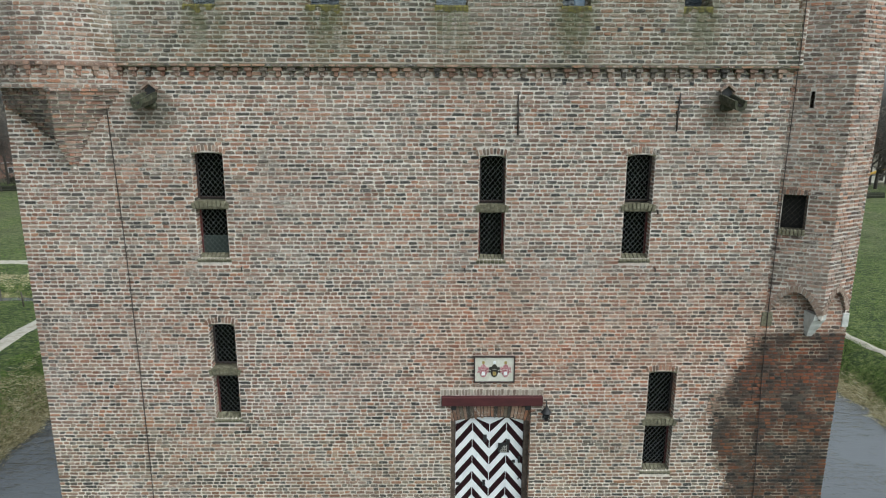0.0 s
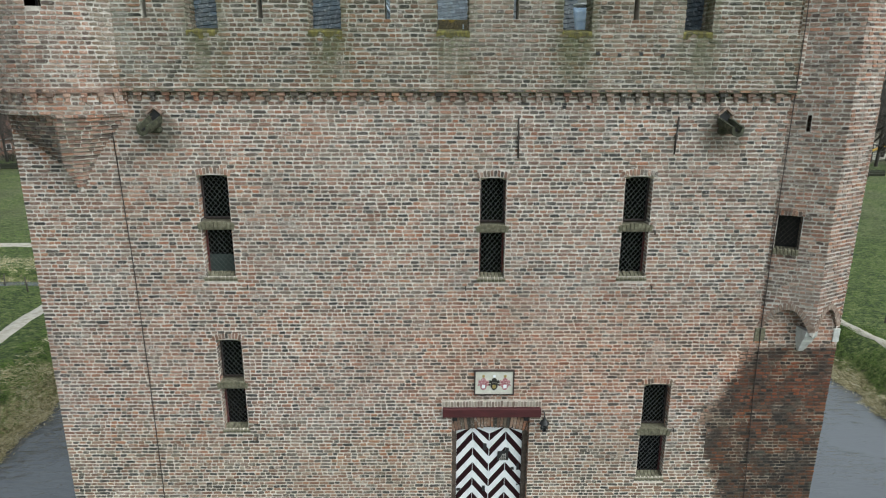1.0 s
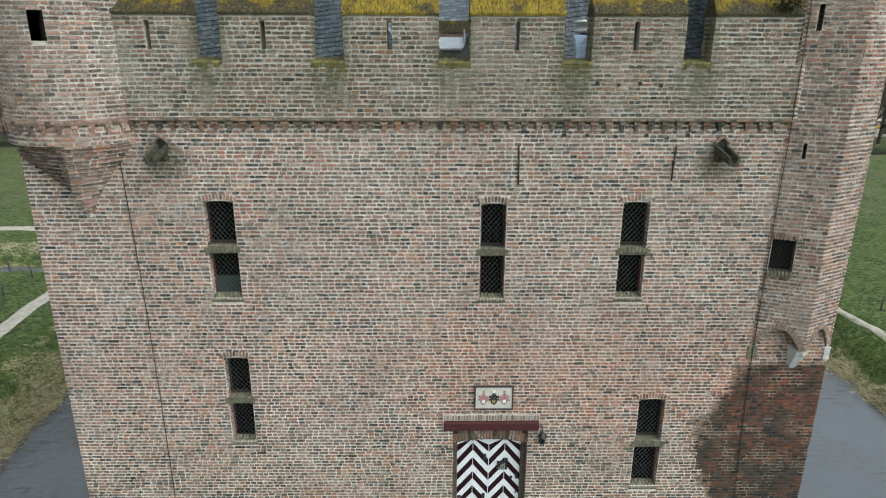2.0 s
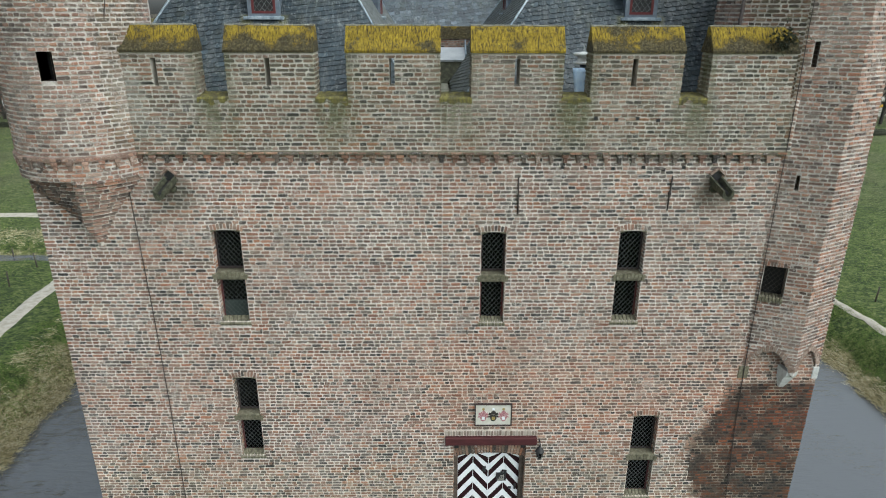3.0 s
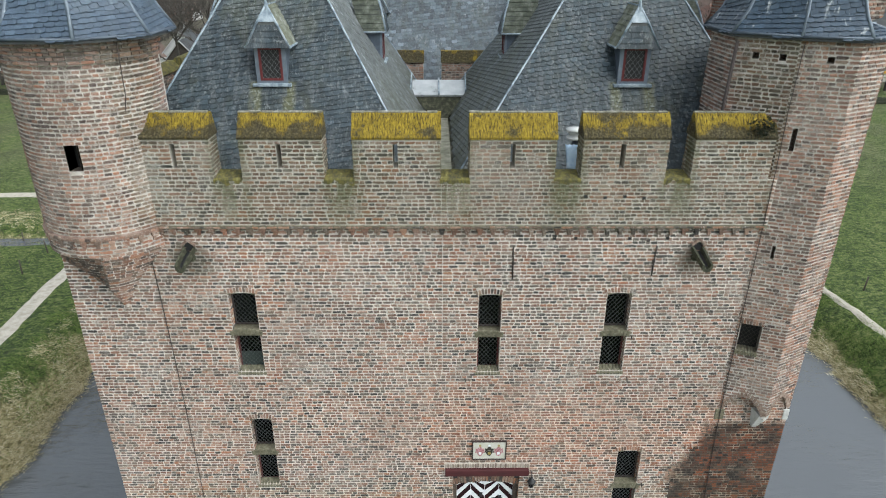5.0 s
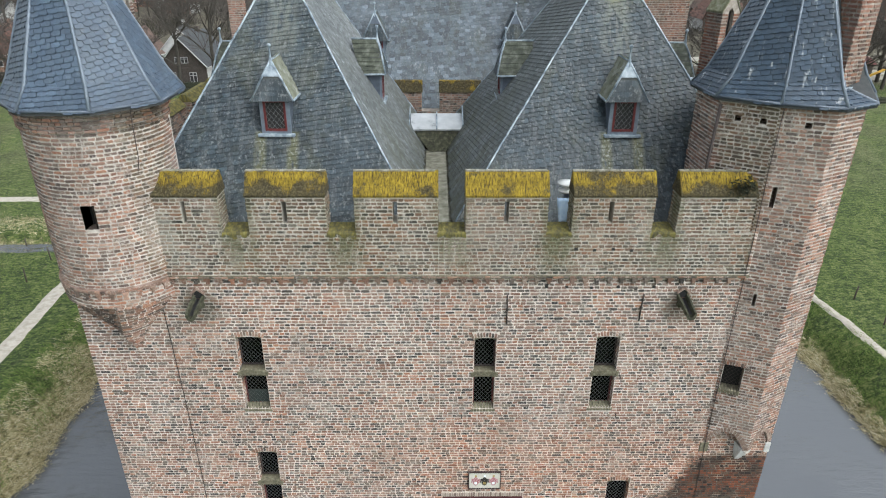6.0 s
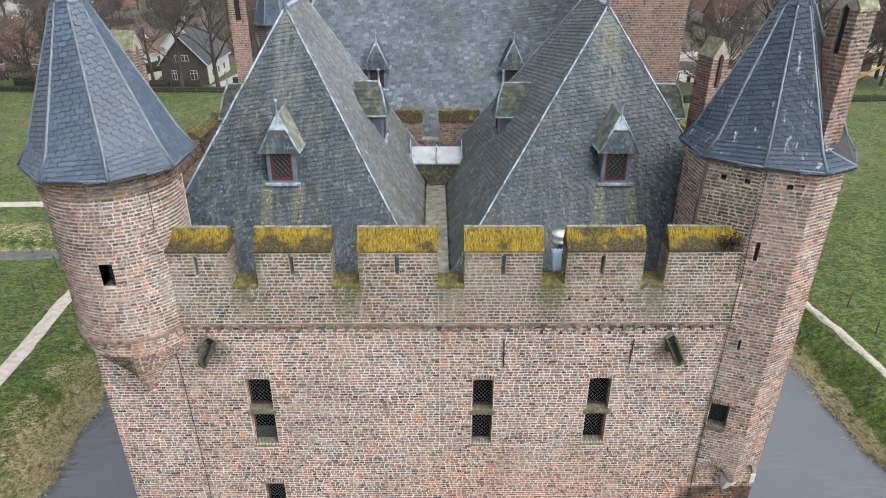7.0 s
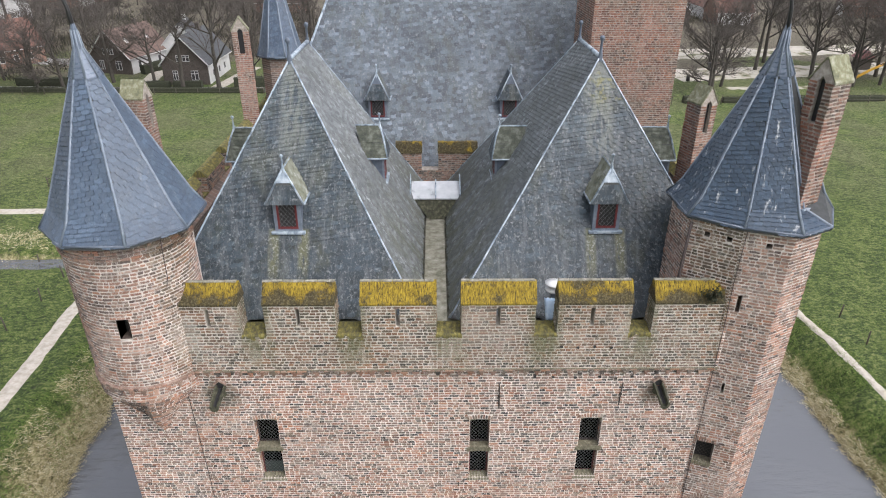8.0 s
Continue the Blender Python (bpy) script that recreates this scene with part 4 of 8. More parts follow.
def tufts(name, mat, spots, rng, size, lean, wide):
    """Many narrow blades of grass in tussocks."""
    v, f = [], []
    for x, y in spots:
        z = ground_z(x, y) - 0.03
        if z < WATER_Z - 0.15:
            continue
        s = size * rng.uniform(0.5, 1.3)
        for _ in range(7):
            a = rng.uniform(0, 6.283)
            bx, by = x + rng.gauss(0, 0.16), y + rng.gauss(0, 0.16)
            dx, dy = math.cos(a), math.sin(a)
            l = lean * rng.uniform(0.2, 1.2) * s
            hw = wide * rng.uniform(0.6, 1.3)
            b = len(v)
            hh = s * rng.uniform(0.6, 1.1)
            v += [(bx - dy * hw, by + dx * hw, z), (bx + dy * hw, by - dx * hw, z), (bx + dx * l * 0.4 + dy * hw * 0.7, by + dy * l * 0.4 - dx * hw * 0.7, z + hh * 0.65),
                  (bx + dx * l, by + dy * l, z + hh)]
            f += [(b, b + 1, b + 2), (b, b + 2, b + 3)]
    me = bpy.data.meshes.new(name)
    me.from_pydata(v, [], f)
    me.materials.append(mat)
    return me


g_rng = random.Random(21)
reed_spots, green_spots = [], []
for side in (-1, 1):
    for _ in range(17000):
        d = g_rng.expovariate(1 / 2.0)
        y = g_rng.uniform(2, 36)
        x = MOAT[0] - d + 0.1 if side < 0 else MOAT[1] + d - 0.1
        if d < (3.2 if side < 0 else 1.15) and noise.noise((x * 0.6, y * 0.6, 5)) > -0.4 - 0.4 * (d < 0.8) + 0.10 * d:
            reed_spots.append((x, y))
    for _ in range(7000):
        d = g_rng.uniform(0.8, 3.9)
        y = g_rng.uniform(2, 36)
        x = MOAT[0] - d if side < 0 else MOAT[1] + d
        if d < 3.9 and noise.noise((x * 0.5, y * 0.5, 11)) > -0.15:
            green_spots.append((x, y))
for _ in range(1800):
    reed_spots.append((g_rng.uniform(-52, -26), g_rng.gauss(35.6, 0.9)))
for _ in range(4500):
    x = g_rng.choice((g_rng.uniform(-40, -25.8), g_rng.uniform(27.6, 40)))
    green_spots.append((x, g_rng.uniform(4, 60)))
reeds = new("reeds", tufts("reeds", STRAW, reed_spots, g_rng, 0.085, 3.6, 0.011))
tagged(reeds, "dry straw-coloured reed and long grass on the banks", "reeds", kind="stuff")
tagged(new("grass", tufts("grass", GREEN, green_spots, g_rng, 0.09, 1.6, 0.012)), "short green grass tussocks on bank and meadow", "grass", kind="stuff")

# ---- the castle: front wall ----
WL, WR = -8.015, 8.49
BASE = -2.2
STRING = 14.435
# openings of the front wall: x0, x1, foot, head, transom
LIGHTS = [(-4.63, -4.03, 10.93, 13.0, 11.92, 12.09), (0.885, 1.40, 10.90, 12.95, 11.86, 12.02), (3.73, 4.28, 10.92, 12.98, 11.88, 12.04),
          (-4.56, -4.04, 7.46, 9.55, 8.44, 8.61), (4.49, 5.085, 6.20, 8.50, 7.27, 7.45)]
DOOR = (0.36, 2.06, 4.75, 7.74)


def holed_wall(name, x0, x1, z0, z1, y0, y1, holes, mat, **tags):
    """An upright wall between two x and two y, with openings that go through."""
    xs = sorted({x0, x1, *[h[0] for h in holes], *[h[1] for h in holes]})
    zs = sorted({z0, z1, *[h[2] for h in holes], *[h[3] for h in holes]})
    inside = lambda x, z: any(h[0] < x < h[1] and h[2] < z < h[3] for h in holes)
    filled = lambda i, j: 0 <= i < len(xs) - 1 and 0 <= j < len(zs) - 1 and not inside((xs[i] + xs[i + 1]) / 2, (zs[j] + zs[j + 1]) / 2)
    bm = bmesh.new()
    for i in range(len(xs) - 1):
        for j in range(len(zs) - 1):
            if not filled(i, j):
                continue
            a, b, c, d = xs[i], xs[i + 1], zs[j], zs[j + 1]
            quads = [((a, y0, c), (b, y0, c), (b, y0, d), (a, y0, d)), ((a, y1, c), (b, y1, c), (b, y1, d), (a, y1, d))]
            if not filled(i - 1, j):
                quads.append(((a, y0, c), (a, y1, c), (a, y1, d), (a, y0, d)))
            if not filled(i + 1, j):
                quads.append(((b, y0, c), (b, y1, c), (b, y1, d), (b, y0, d)))
            if not filled(i, j - 1):
                quads.append(((a, y0, c), (b, y0, c), (b, y1, c), (a, y1, c)))
            if not filled(i, j + 1):
                quads.append(((a, y0, d), (b, y0, d), (b, y1, d), (a, y1, d)))
            for q in quads:
                bm.faces.new([bm.verts.new(p) for p in q])
    bmesh.ops.remove_doubles(bm, verts=bm.verts, dist=0.0005)
    return part(name, bm, mat, None, **tags)


TURRET_HOLES = [(6.75, 7.35, 11.40, 12.30), (6.95, 7.25, 13.80, 14.22)]
wall_holes = [l[:4] for l in LIGHTS] + [DOOR] + TURRET_HOLES
wall_front = holed_wall("wall_front", WL, WR, BASE, STRING - 0.03, 0.0, 0.9, wall_holes, MORTAR, label="high castle front of worn multicoloured medieval brick", category="wall", kind="structure")
r = random.Random(3)
front = Pieces("brick", BRICK_SHAPES, 31)
holes = []
for x0, x1, z0, z1, t0, t1 in LIGHTS:
    holes += [(x0 - WL - 0.012, x1 - WL + 0.012, z0 - 0.02, z1 + 0.05), (x0 - WL - 0.06, x1 - WL + 0.06, z1, z1 + 0.13), (x0 - WL - 0.03, x1 - WL + 0.03, z0 - 0.10, z0)]
    arch_row(front, x0 - 0.06, x1 + 0.06, z1 - 0.03, 0.055, 0.125)
    for side, sx in ((x0, 1), (x1, -1)):
        lay_flat(front, (side, 0.2 if sx > 0 else 0.0, 0), (0, -1 if sx > 0 else 1, 0), (sx, 0, 0), 0.2, z0, z1, (), None, r, proud=0.004)
holes += [(DOOR[0] - WL, DOOR[1] - WL, DOOR[2], DOOR[3] + 0.4), (0.14 - WL, 2.30 - WL, 7.74, 8.12), (0.85 - WL, 1.67 - WL, 8.28, 8.84)]
# the turret and the corbel under it cover part of the wall
holes += [(x0 - WL, x1 - WL, z0, z1) for x0, x1, z0, z1 in TURRET_HOLES]
holes += [(0.077 - WL, 0.09 - WL, 10.9, 14.6)]
holes += [(-7.98 - WL, -6.15 - WL, 14.35, 15.0)]
soldier = Pieces("brick", BRICK_SHAPES, 33)
arch_row(soldier, 0.15, 2.29, 7.975, 0.0, 0.13, n=34)
SOLDIER = blade_material("pale_soldier_brick", [(0.0, (0.20, 0.15, 0.12)), (0.4, (0.36, 0.30, 0.25)), (1.0, (0.50, 0.44, 0.38))])
soldier.finish(wall_front, SOLDIER, SOLDIER)
lay_flat(front, (WL, 0, 0), (1, 0, 0), (0, -1, 0), WR - WL, BASE, STRING - 0.02, holes, None, r)
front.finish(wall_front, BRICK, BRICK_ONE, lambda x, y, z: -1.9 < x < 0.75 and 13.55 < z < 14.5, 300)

# ---- string course and battlemented parapet ----
PF = -0.085


MERLONS = [(-5.99, -4.51), (-3.93, -2.30), (-1.70, 0.03), (0.62, 2.33), (2.86, 4.56), (5.08, 6.66)]
SLITS = [-5.24, -3.16, -0.86, 1.47, 3.66]
LOW, TOPM = 15.66, 16.47
parapet = empty("parapet", (0, 0, STRING), label="battlemented brick parapet with six merlons over a toothed string course", category="parapet", kind="structure")
parapet.location = (0, 0, 0)
bm = bmesh.new()
box_into(bm, -6.2, 6.86, PF, 0.42, STRING + 0.14, LOW - 0.04)
box_into(bm, -6.2, 6.86, 0.002, 0.42, STRING - 0.03, STRING + 0.14)
part("parapet_wall", bm, MORTAR, parapet)
pb = Pieces("brick", BRICK_SHAPES, 32)
lay_flat(pb, (-6.2, PF, 0), (1, 0, 0), (0, -1, 0), 13.05, STRING + 0.14, LOW - 0.03, [(6.247, 6.259, 14, 16)], None, r)
# toothed course: small brick corbels, each with a wider head, under a flat course; the wall's own bricks show between them
lay_flat(pb, (-6.2, 0.0, 0), (1, 0, 0), (0, -1, 0), 13.0, STRING - 0.025, STRING + 0.135, (), None, r)
lay_flat(pb, (-6.2, PF - 0.03, 0), (1, 0, 0), (0, -1, 0), 13.0, STRING + 0.135, STRING + 0.20, (), None, r)
x = -6.06
while x < 6.75:
    teeth = bmesh.new()
    w = r.uniform(0.034, 0.046)
    box_into(teeth, x - w, x + w, PF + 0.030, 0.02, STRING - 0.035, STRING + 0.070, 0.008)
    w = r.uniform(0.062, 0.078)
    box_into(teeth, x - w, x + w, PF - 0.012, 0.02, STRING + 0.064, STRING + 0.134, 0.008)
    part("tooth", teeth, BRICK_ONE, parapet)
    x += 0.266 + r.uniform(-0.012, 0.012)
teeth = bmesh.new()
box_into(teeth, -6.2, 6.86, PF - 0.028, 0.0, STRING + 0.135, STRING + 0.205)
part("string_course", teeth, SILL, parapet, "worn flat course over the brick teeth")
for k, (a, b) in enumerate(MERLONS):
    bm = bmesh.new()
    slit = SLITS[k] if k < len(SLITS) else None
    if slit:
        box_into(bm, a, slit - 0.05, PF, 0.42, LOW - 0.04, TOPM)
        box_into(bm, slit + 0.05, b, PF, 0.42, LOW - 0.04, TOPM)
        box_into(bm, slit - 0.05, slit + 0.05, PF, 0.42, LOW - 0.04, 15.86)
        box_into(bm, slit - 0.05, slit + 0.05, PF, 0.42, 16.36, TOPM)
        hole = [(slit - 0.05 - a, slit + 0.05 - a, 15.86, 16.36)]
    else:
        box_into(bm, a, b, PF, 0.42, LOW - 0.04, TOPM)
        hole = []
    merlon = part("merlon", bm, MORTAR, parapet)
    mb = Pieces("brick", BRICK_SHAPES, 320 + k)
    lay_flat(mb, (a, PF, 0), (1, 0, 0), (0, -1, 0), b - a, LOW - 0.03, TOPM, hole, None, r)
    for side, sx in ((a, -1), (b, 1)):
        p0 = (side, PF if sx > 0 else 0.42, 0)
        lay_flat(mb, p0, (0, 1 if sx > 0 else -1, 0), (sx, 0, 0), 0.50, LOW - 0.03, TOPM, (), None, r)
    mb.finish(merlon, BRICK, BRICK_ONE, lambda x, y, z: True, 300)
    # mossy coping: steep to the front, a narrow ridge, lumpy with moss
    n = 26
    v, f = [], []
    prof = [(PF - 0.03, TOPM - 0.01), (PF - 0.035, TOPM + 0.035), (0.02, TOPM + 0.20), (0.10, TOPM + 0.34), (0.19, TOPM + 0.455), (0.27, TOPM + 0.46), (0.36, TOPM + 0.26), (0.46, TOPM + 0.02), (0.46, TOPM - 0.01)]
    for i in range(n + 1):
        x = a - 0.015 + (b - a + 0.03) * i / n
        for q, (y, z) in enumerate(prof):
            j = 0.016 if 0 < q < 7 else 0.0
            v.append((x, y + j * noise.noise((x * 9, y * 9, k)), z + j * 1.2 * noise.noise((x * 7, q * 3.1, k + 5))))
    m = len(prof)
    for i in range(n):
        for q in range(m):
            q2 = (q + 1) % m
            f.append((i * m + q, (i + 1) * m + q, (i + 1) * m + q2, i * m + q2))
    f += [tuple(range(m)), tuple(n * m + q for q in range(m))]
    solid("coping", v, f, MOSS_DARK if k in (0, 1, 4, 5) else MOSS, merlon, "steep coping thick with ochre moss")
    ridge = bmesh.new()
    x = a - 0.02
    while x < b - 0.05:
        l = min(r.uniform(0.2, 0.3), b + 0.02 - x)
        box_into(ridge, x, x + l - 0.012, 0.185, 0.275, TOPM + 0.445, TOPM + 0.475 + r.uniform(0, 0.008), 0.008)
        x += l
    part("ridge_stones", ridge, RIDGE, merlon, "pale worn ridge stones")
for (a0, a), (b, b1) in zip(MERLONS, MERLONS[1:]):
    v, f = [], []
    n = 28
    prof = [(PF - 0.014, LOW - 0.10), (PF - 0.02, LOW - 0.03), (PF + 0.0, LOW + 0.0), (0.15, LOW + 0.03), (0.36, LOW + 0.055), (0.42, LOW + 0.03)]
    for i in range(n + 1):
        x = a - 0.01 + (b - a + 0.02) * i / n
        for q, (y, z) in enumerate(prof):
            drop = 0.12 * noise.noise((x * 6, 2.0, 9)) + 0.035 * noise.noise((x * 40, 1.0, 4)) if q == 0 else 0.012 * noise.noise((x * 11, q, 3))
            v.append((x, y, z + drop))
    m = len(prof)
    f = [(i * m + q, (i + 1) * m + q, (i + 1) * m + q + 1, i * m + q + 1) for i in range(n) for q in range(m - 1)]
    solid("crenel_sill", v, f, MOSS_GREEN, parapet, "crenel sill grown over with yellow-green moss")
pb.finish(parapet, BRICK, BRICK_ONE, lambda x, y, z: -1.2 < x < 1.4 and z > 14.7, 300)


# ---- windows and door of the front ----
def lattice_into(bm, x0, x1, z0, z1, y, sx, sz, thick):
    """Diamond bars clipped to a rectangle."""
    slope = sz / sx
    for sign in (1, -1):
        k = -40
        while k < 60:
            # the line z = z0 + k*sz + sign*slope*(x-x0)
            ends = []
            for x in (x0, x1):
                z = z0 + k * sz + sign * slope * (x - x0)
                if z0 <= z <= z1:
                    ends.append((x, z))
            for z in (z0, z1):
                x = x0 + (z - z0 - k * sz) / (sign * slope)
                if x0 < x < x1:
                    ends.append((x, z))
            if len(ends) >= 2:
                (xa, za), (xb, zb) = ends[0], ends[-1]
                l = math.hypot(xb - xa, zb - za)
                if l > 0.02:
                    ang = math.degrees(math.atan2(zb - za, xb - xa))
                    box_into(bm, -l / 2, l / 2, -thick / 2, thick / 2, -thick / 2, thick / 2, 0, pose((xa + xb) / 2, y + 0.002 * sign, (za + zb) / 2) @ pose(0, 0, 0, 0, -ang, 0))
            k += 1


def frame_box(x0, x1, z0, z1, y0, y1, t):
    bm = bmesh.new()
    box_into(bm, x0, x0 + t, y0, y1, z0, z1)
    box_into(bm, x1 - t, x1, y0, y1, z0, z1)
    box_into(bm, x0 + t, x1 - t, y0, y1, z0, z0 + t)
    box_into(bm, x0 + t, x1 - t, y0, y1, z1 - t, z1)
    return bm


def fill_head(parent, x0, x1, z1):
    """The shallow arch under the head of an opening."""
    bm = bmesh.new()
    n = 10
    arc = [(x0 + (x1 - x0) * i / n, z1 - 0.05 + 0.05 * (1 - (2 * i / n - 1) ** 2)) for i in range(n + 1)]
    for (xa, za), (xb, zb) in zip(arc, arc[1:]):
        q = [bm.verts.new(p) for p in ((xa, 0.0, za), (xb, 0.0, zb), (xb, 0.0, z1 + 0.002), (xa, 0.0, z1 + 0.002), (xa, 0.27, za), (xb, 0.27, zb))]
        bm.faces.new(q[:4])
        bm.faces.new((q[0], q[1], q[5], q[4]))
    part("arch_head", bm, SILL, parent)


WINDOW_LABELS = ["tall two-light window with diamond grille and a pale lower pane", "tall two-light window with diamond grille in red brick arches", "tall two-light window with diamond grille near a corner turret",
                 "narrow two-light window low on the wall, diamond grille", "narrow two-light window with a deep reveal beside dark brickwork"]
for k, (x0, x1, z0, z1, t0, t1) in enumerate(LIGHTS):
    win = empty("window_%d" % (k + 1), (0, 0, 0), label=WINDOW_LABELS[k], category="window", kind="structure")
    for lo, hi in ((z0, t0), (t1, z1)):
        fr = part("window_frame", frame_box(x0 + 0.005, x1 - 0.005, lo + 0.005, hi + 0.03, 0.19, 0.26, 0.035), FRAME_DARK if hi == z1 else FRAME_RED, win)
        bm = bmesh.new()
        lattice_into(bm, x0 + 0.03, x1 - 0.03, lo + 0.03, hi + 0.0, 0.155, 0.098, 0.118, 0.0055)
        part("grille", bm, WIRE, win, "grey diamond wire grille")
        g = part("pane", box(x0 + 0.035, x1 - 0.035, 0.222, 0.228, lo + 0.035, hi), GLASS, win)
        g.visible_shadow = False
    if k == 0:
        part("inner_panel", box(x0 + 0.04, x1 - 0.04, 0.205, 0.216, z0 + 0.05, z0 + 0.42), noise_material("grey_green_panel", [(0.3, (0.03, 0.045, 0.042)), (0.7, (0.055, 0.072, 0.067))], 6, 0.5, 0.0), win, "grey-green board behind the pane")
    tp = Pieces("brick", BRICK_SHAPES, 50 + k)
    arch_row(tp, x0 - 0.05, x1 + 0.05, t0 - 0.02, 0.055, 0.135, y=0.0, n=9, proud=0.03)
    tr = part("transom", box(x0 - 0.04, x1 + 0.04, -0.004, 0.26, t0 - 0.015, t1 - 0.02, 0.01), SILL, win, "arched brick transom greened with algae")
    tp.finish(tr, SILL, SILL)
    n = 8
    sill = empty("window_sill", (0, 0, 0))
    sill.parent = win
    for i in range(n):
        sl = bmesh.new()
        a = x0 - 0.04 + (x1 - x0 + 0.08) * i / n
        box_into(sl, a + 0.005, a + (x1 - x0 + 0.08) / n - 0.005, -0.05, 0.19, -0.07, 0.0, 0.008, pose(0, 0, z0 - 0.005) @ pose(0, 0, 0, 26 + r.uniform(-3, 3), 0, 0))
        part("sill_brick", sl, SILL, sill)
    fill_head(win, x0, x1, z1)
    # black sheet close behind the panes: the room's darkness painted in
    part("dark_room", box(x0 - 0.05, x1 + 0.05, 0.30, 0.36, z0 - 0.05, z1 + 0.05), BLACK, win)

# the door: two leaves with slanting stripes, iron fittings, a red beam over it
door = empty("door_1", (0, 0, 0), label="arched double door with slanting maroon and white stripes", category="door", kind="structure")
DX0, DX1, DTOP, DSPR, DBOT, DY = 0.47, 1.94, 7.41, 7.31, 4.78, 0.20


def door_top(x):
    t = (x - (DX0 + DX1) / 2) / ((DX1 - DX0) / 2)
    return DSPR + (DTOP - DSPR) * (1 - t * t)


boards = [(DX0 + (DX1 - DX0) * i / 4, DX0 + (DX1 - DX0) * (i + 1) / 4) for i in range(4)]
for leaf in range(2):
    two = boards[leaf * 2:leaf * 2 + 2]
    a, b = two[0][0], two[1][1]
    xs = [a + (b - a) * i / 8 for i in range(9)]
    outline = [(a + 0.004, DY, DBOT), (b - 0.004, DY, DBOT)] + [(min(max(x, a + 0.004), b - 0.004), DY, door_top(x)) for x in reversed(xs)]
    leaf_ob = slab("door_leaf", outline, 0.07, WHITE, door, "white-painted plank door leaf")
    for i, (p, q) in enumerate(two):
        rise = 0.44 if (leaf * 2 + i) % 2 == 0 else -0.44
        z = DBOT - 0.5
        k = 0
        while z < DTOP + 0.1:
            zz = [z if rise > 0 else z - rise, z + rise if rise > 0 else z]
            hgt = 0.19
            pts = []
            for s, base in ((p + 0.006, zz[0]), (q - 0.006, zz[1])):
                pts.append((s, base))
            lo = [(p + 0.006, zz[0]), (q - 0.006, zz[1])]
            hi = [(q - 0.006, zz[1] + hgt), (p + 0.006, zz[0] + hgt)]
            quad = [(x, min(max(y, DBOT + 0.01), door_top(x) - 0.006)) for x, y in lo + hi]
            if quad[2][1] - quad[1][1] > 0.01 or quad[3][1] - quad[0][1] > 0.01:
                slab("stripe", [(x, DY - 0.004, y) for x, y in quad], 0.004, MAROON, leaf_ob, "maroon painted stripe")
            z += 0.39
            k += 1
part("mullion", box(1.198, 1.212, DY - 0.012, DY, DBOT, DTOP), WHITE, door)
hatch = bmesh.new()
box_into(hatch, 1.40, 1.64, DY - 0.03, DY - 0.004, 6.54, 6.76)
box_into(hatch, 1.57, 1.65, DY - 0.03, DY - 0.004, 6.75, 6.84)
part("hatch", hatch, BLACK, door, "small black iron hatch with a grille")
bm = bmesh.new()
for i in range(4):
    box_into(bm, 1.44 + i * 0.045, 1.452 + i * 0.045, DY - 0.038, DY - 0.031, 6.56, 6.60 + i * 0.04)
    box_into(bm, 1.44 + i * 0.02, 1.59, DY - 0.038, DY - 0.031, 6.565 + i * 0.04, 6.577 + i * 0.04)
part("hatch_grille", bm, STONE, door, "pale grille bars")
for x, z, sx, sz in ((1.11, 6.88, 0.08, 0.16), (1.10, 5.80, 0.07, 0.14), (1.74, 6.32, 0.07, 0.07), (1.86, 6.36, 0.05, 0.16), (1.86, 5.90, 0.04, 0.04), (0.53, 5.78, 0.09, 0.07)):
    part("fitting", box(x - sx / 2, x + sx / 2, DY - 0.03, DY - 0.004, z - sz / 2, z + sz / 2, 0.008), BLACK, door, "black iron fitting")
jamb = Pieces("brick", BRICK_SHAPES, 61)
for x, sx in ((DOOR[0], 1), (DOOR[1], -1)):
    p0 = (x, 0.0 if sx < 0 else 0.24, 0)
    lay_flat(jamb, (x, 0.26 if sx > 0 else 0.0, 0), (0, -1 if sx > 0 else 1, 0), (sx, 0, 0), 0.26, DOOR[2], DOOR[3], (), None, r)
arch_row(jamb, DOOR[0] + 0.02, DOOR[1] - 0.02, 7.31, 0.105, 0.34, y=0.10, n=24)
jm = bmesh.new()
xs = [DOOR[0] + (DOOR[1] - DOOR[0]) * i / 16 for i in range(17)]
pts = [(x, 7.31 + 0.105 * (1 - (2 * i / 16 - 1) ** 2)) for i, x in enumerate(xs)]
poly = [(x, z) for x, z in pts] + [(DOOR[1], DOOR[3]), (DOOR[0], DOOR[3])]
ring0 = [jm.verts.new((x, 0.105, z)) for x, z in poly]
ring1 = [jm.verts.new((x, 0.30, z)) for x, z in poly]
jm.faces.new(ring0)
jm.faces.new(ring1)
for i in range(len(poly)):
    q = (i + 1) % len(poly)
    jm.faces.new((ring0[i], ring0[q], ring1[q], ring1[i]))
for x0, x1 in ((DOOR[0], DX0), (DX1, DOOR[1])):
    box_into(jm, x0, x1, 0.14, 0.30, DOOR[2], 7.45)
surround = part("door_surround", jm, JAMB, door, "brown weathered door surround with an arched head")
jamb.finish(surround, BRICK, BRICK_ONE)
part("threshold", box(DOOR[0], DOOR[1], -0.1, 0.3, DOOR[2] - 0.14, DBOT, 0.01), STONE, door)
# dark block behind the door in place of an unlit room
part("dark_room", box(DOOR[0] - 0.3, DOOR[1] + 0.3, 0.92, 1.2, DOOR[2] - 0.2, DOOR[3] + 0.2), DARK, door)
part("door_beam", box(0.165, 2.285, -0.10, 0.12, 7.765, 7.965, 0.012), BEAM, None, label="oxblood-painted timber beam over the striped door", category="beam")
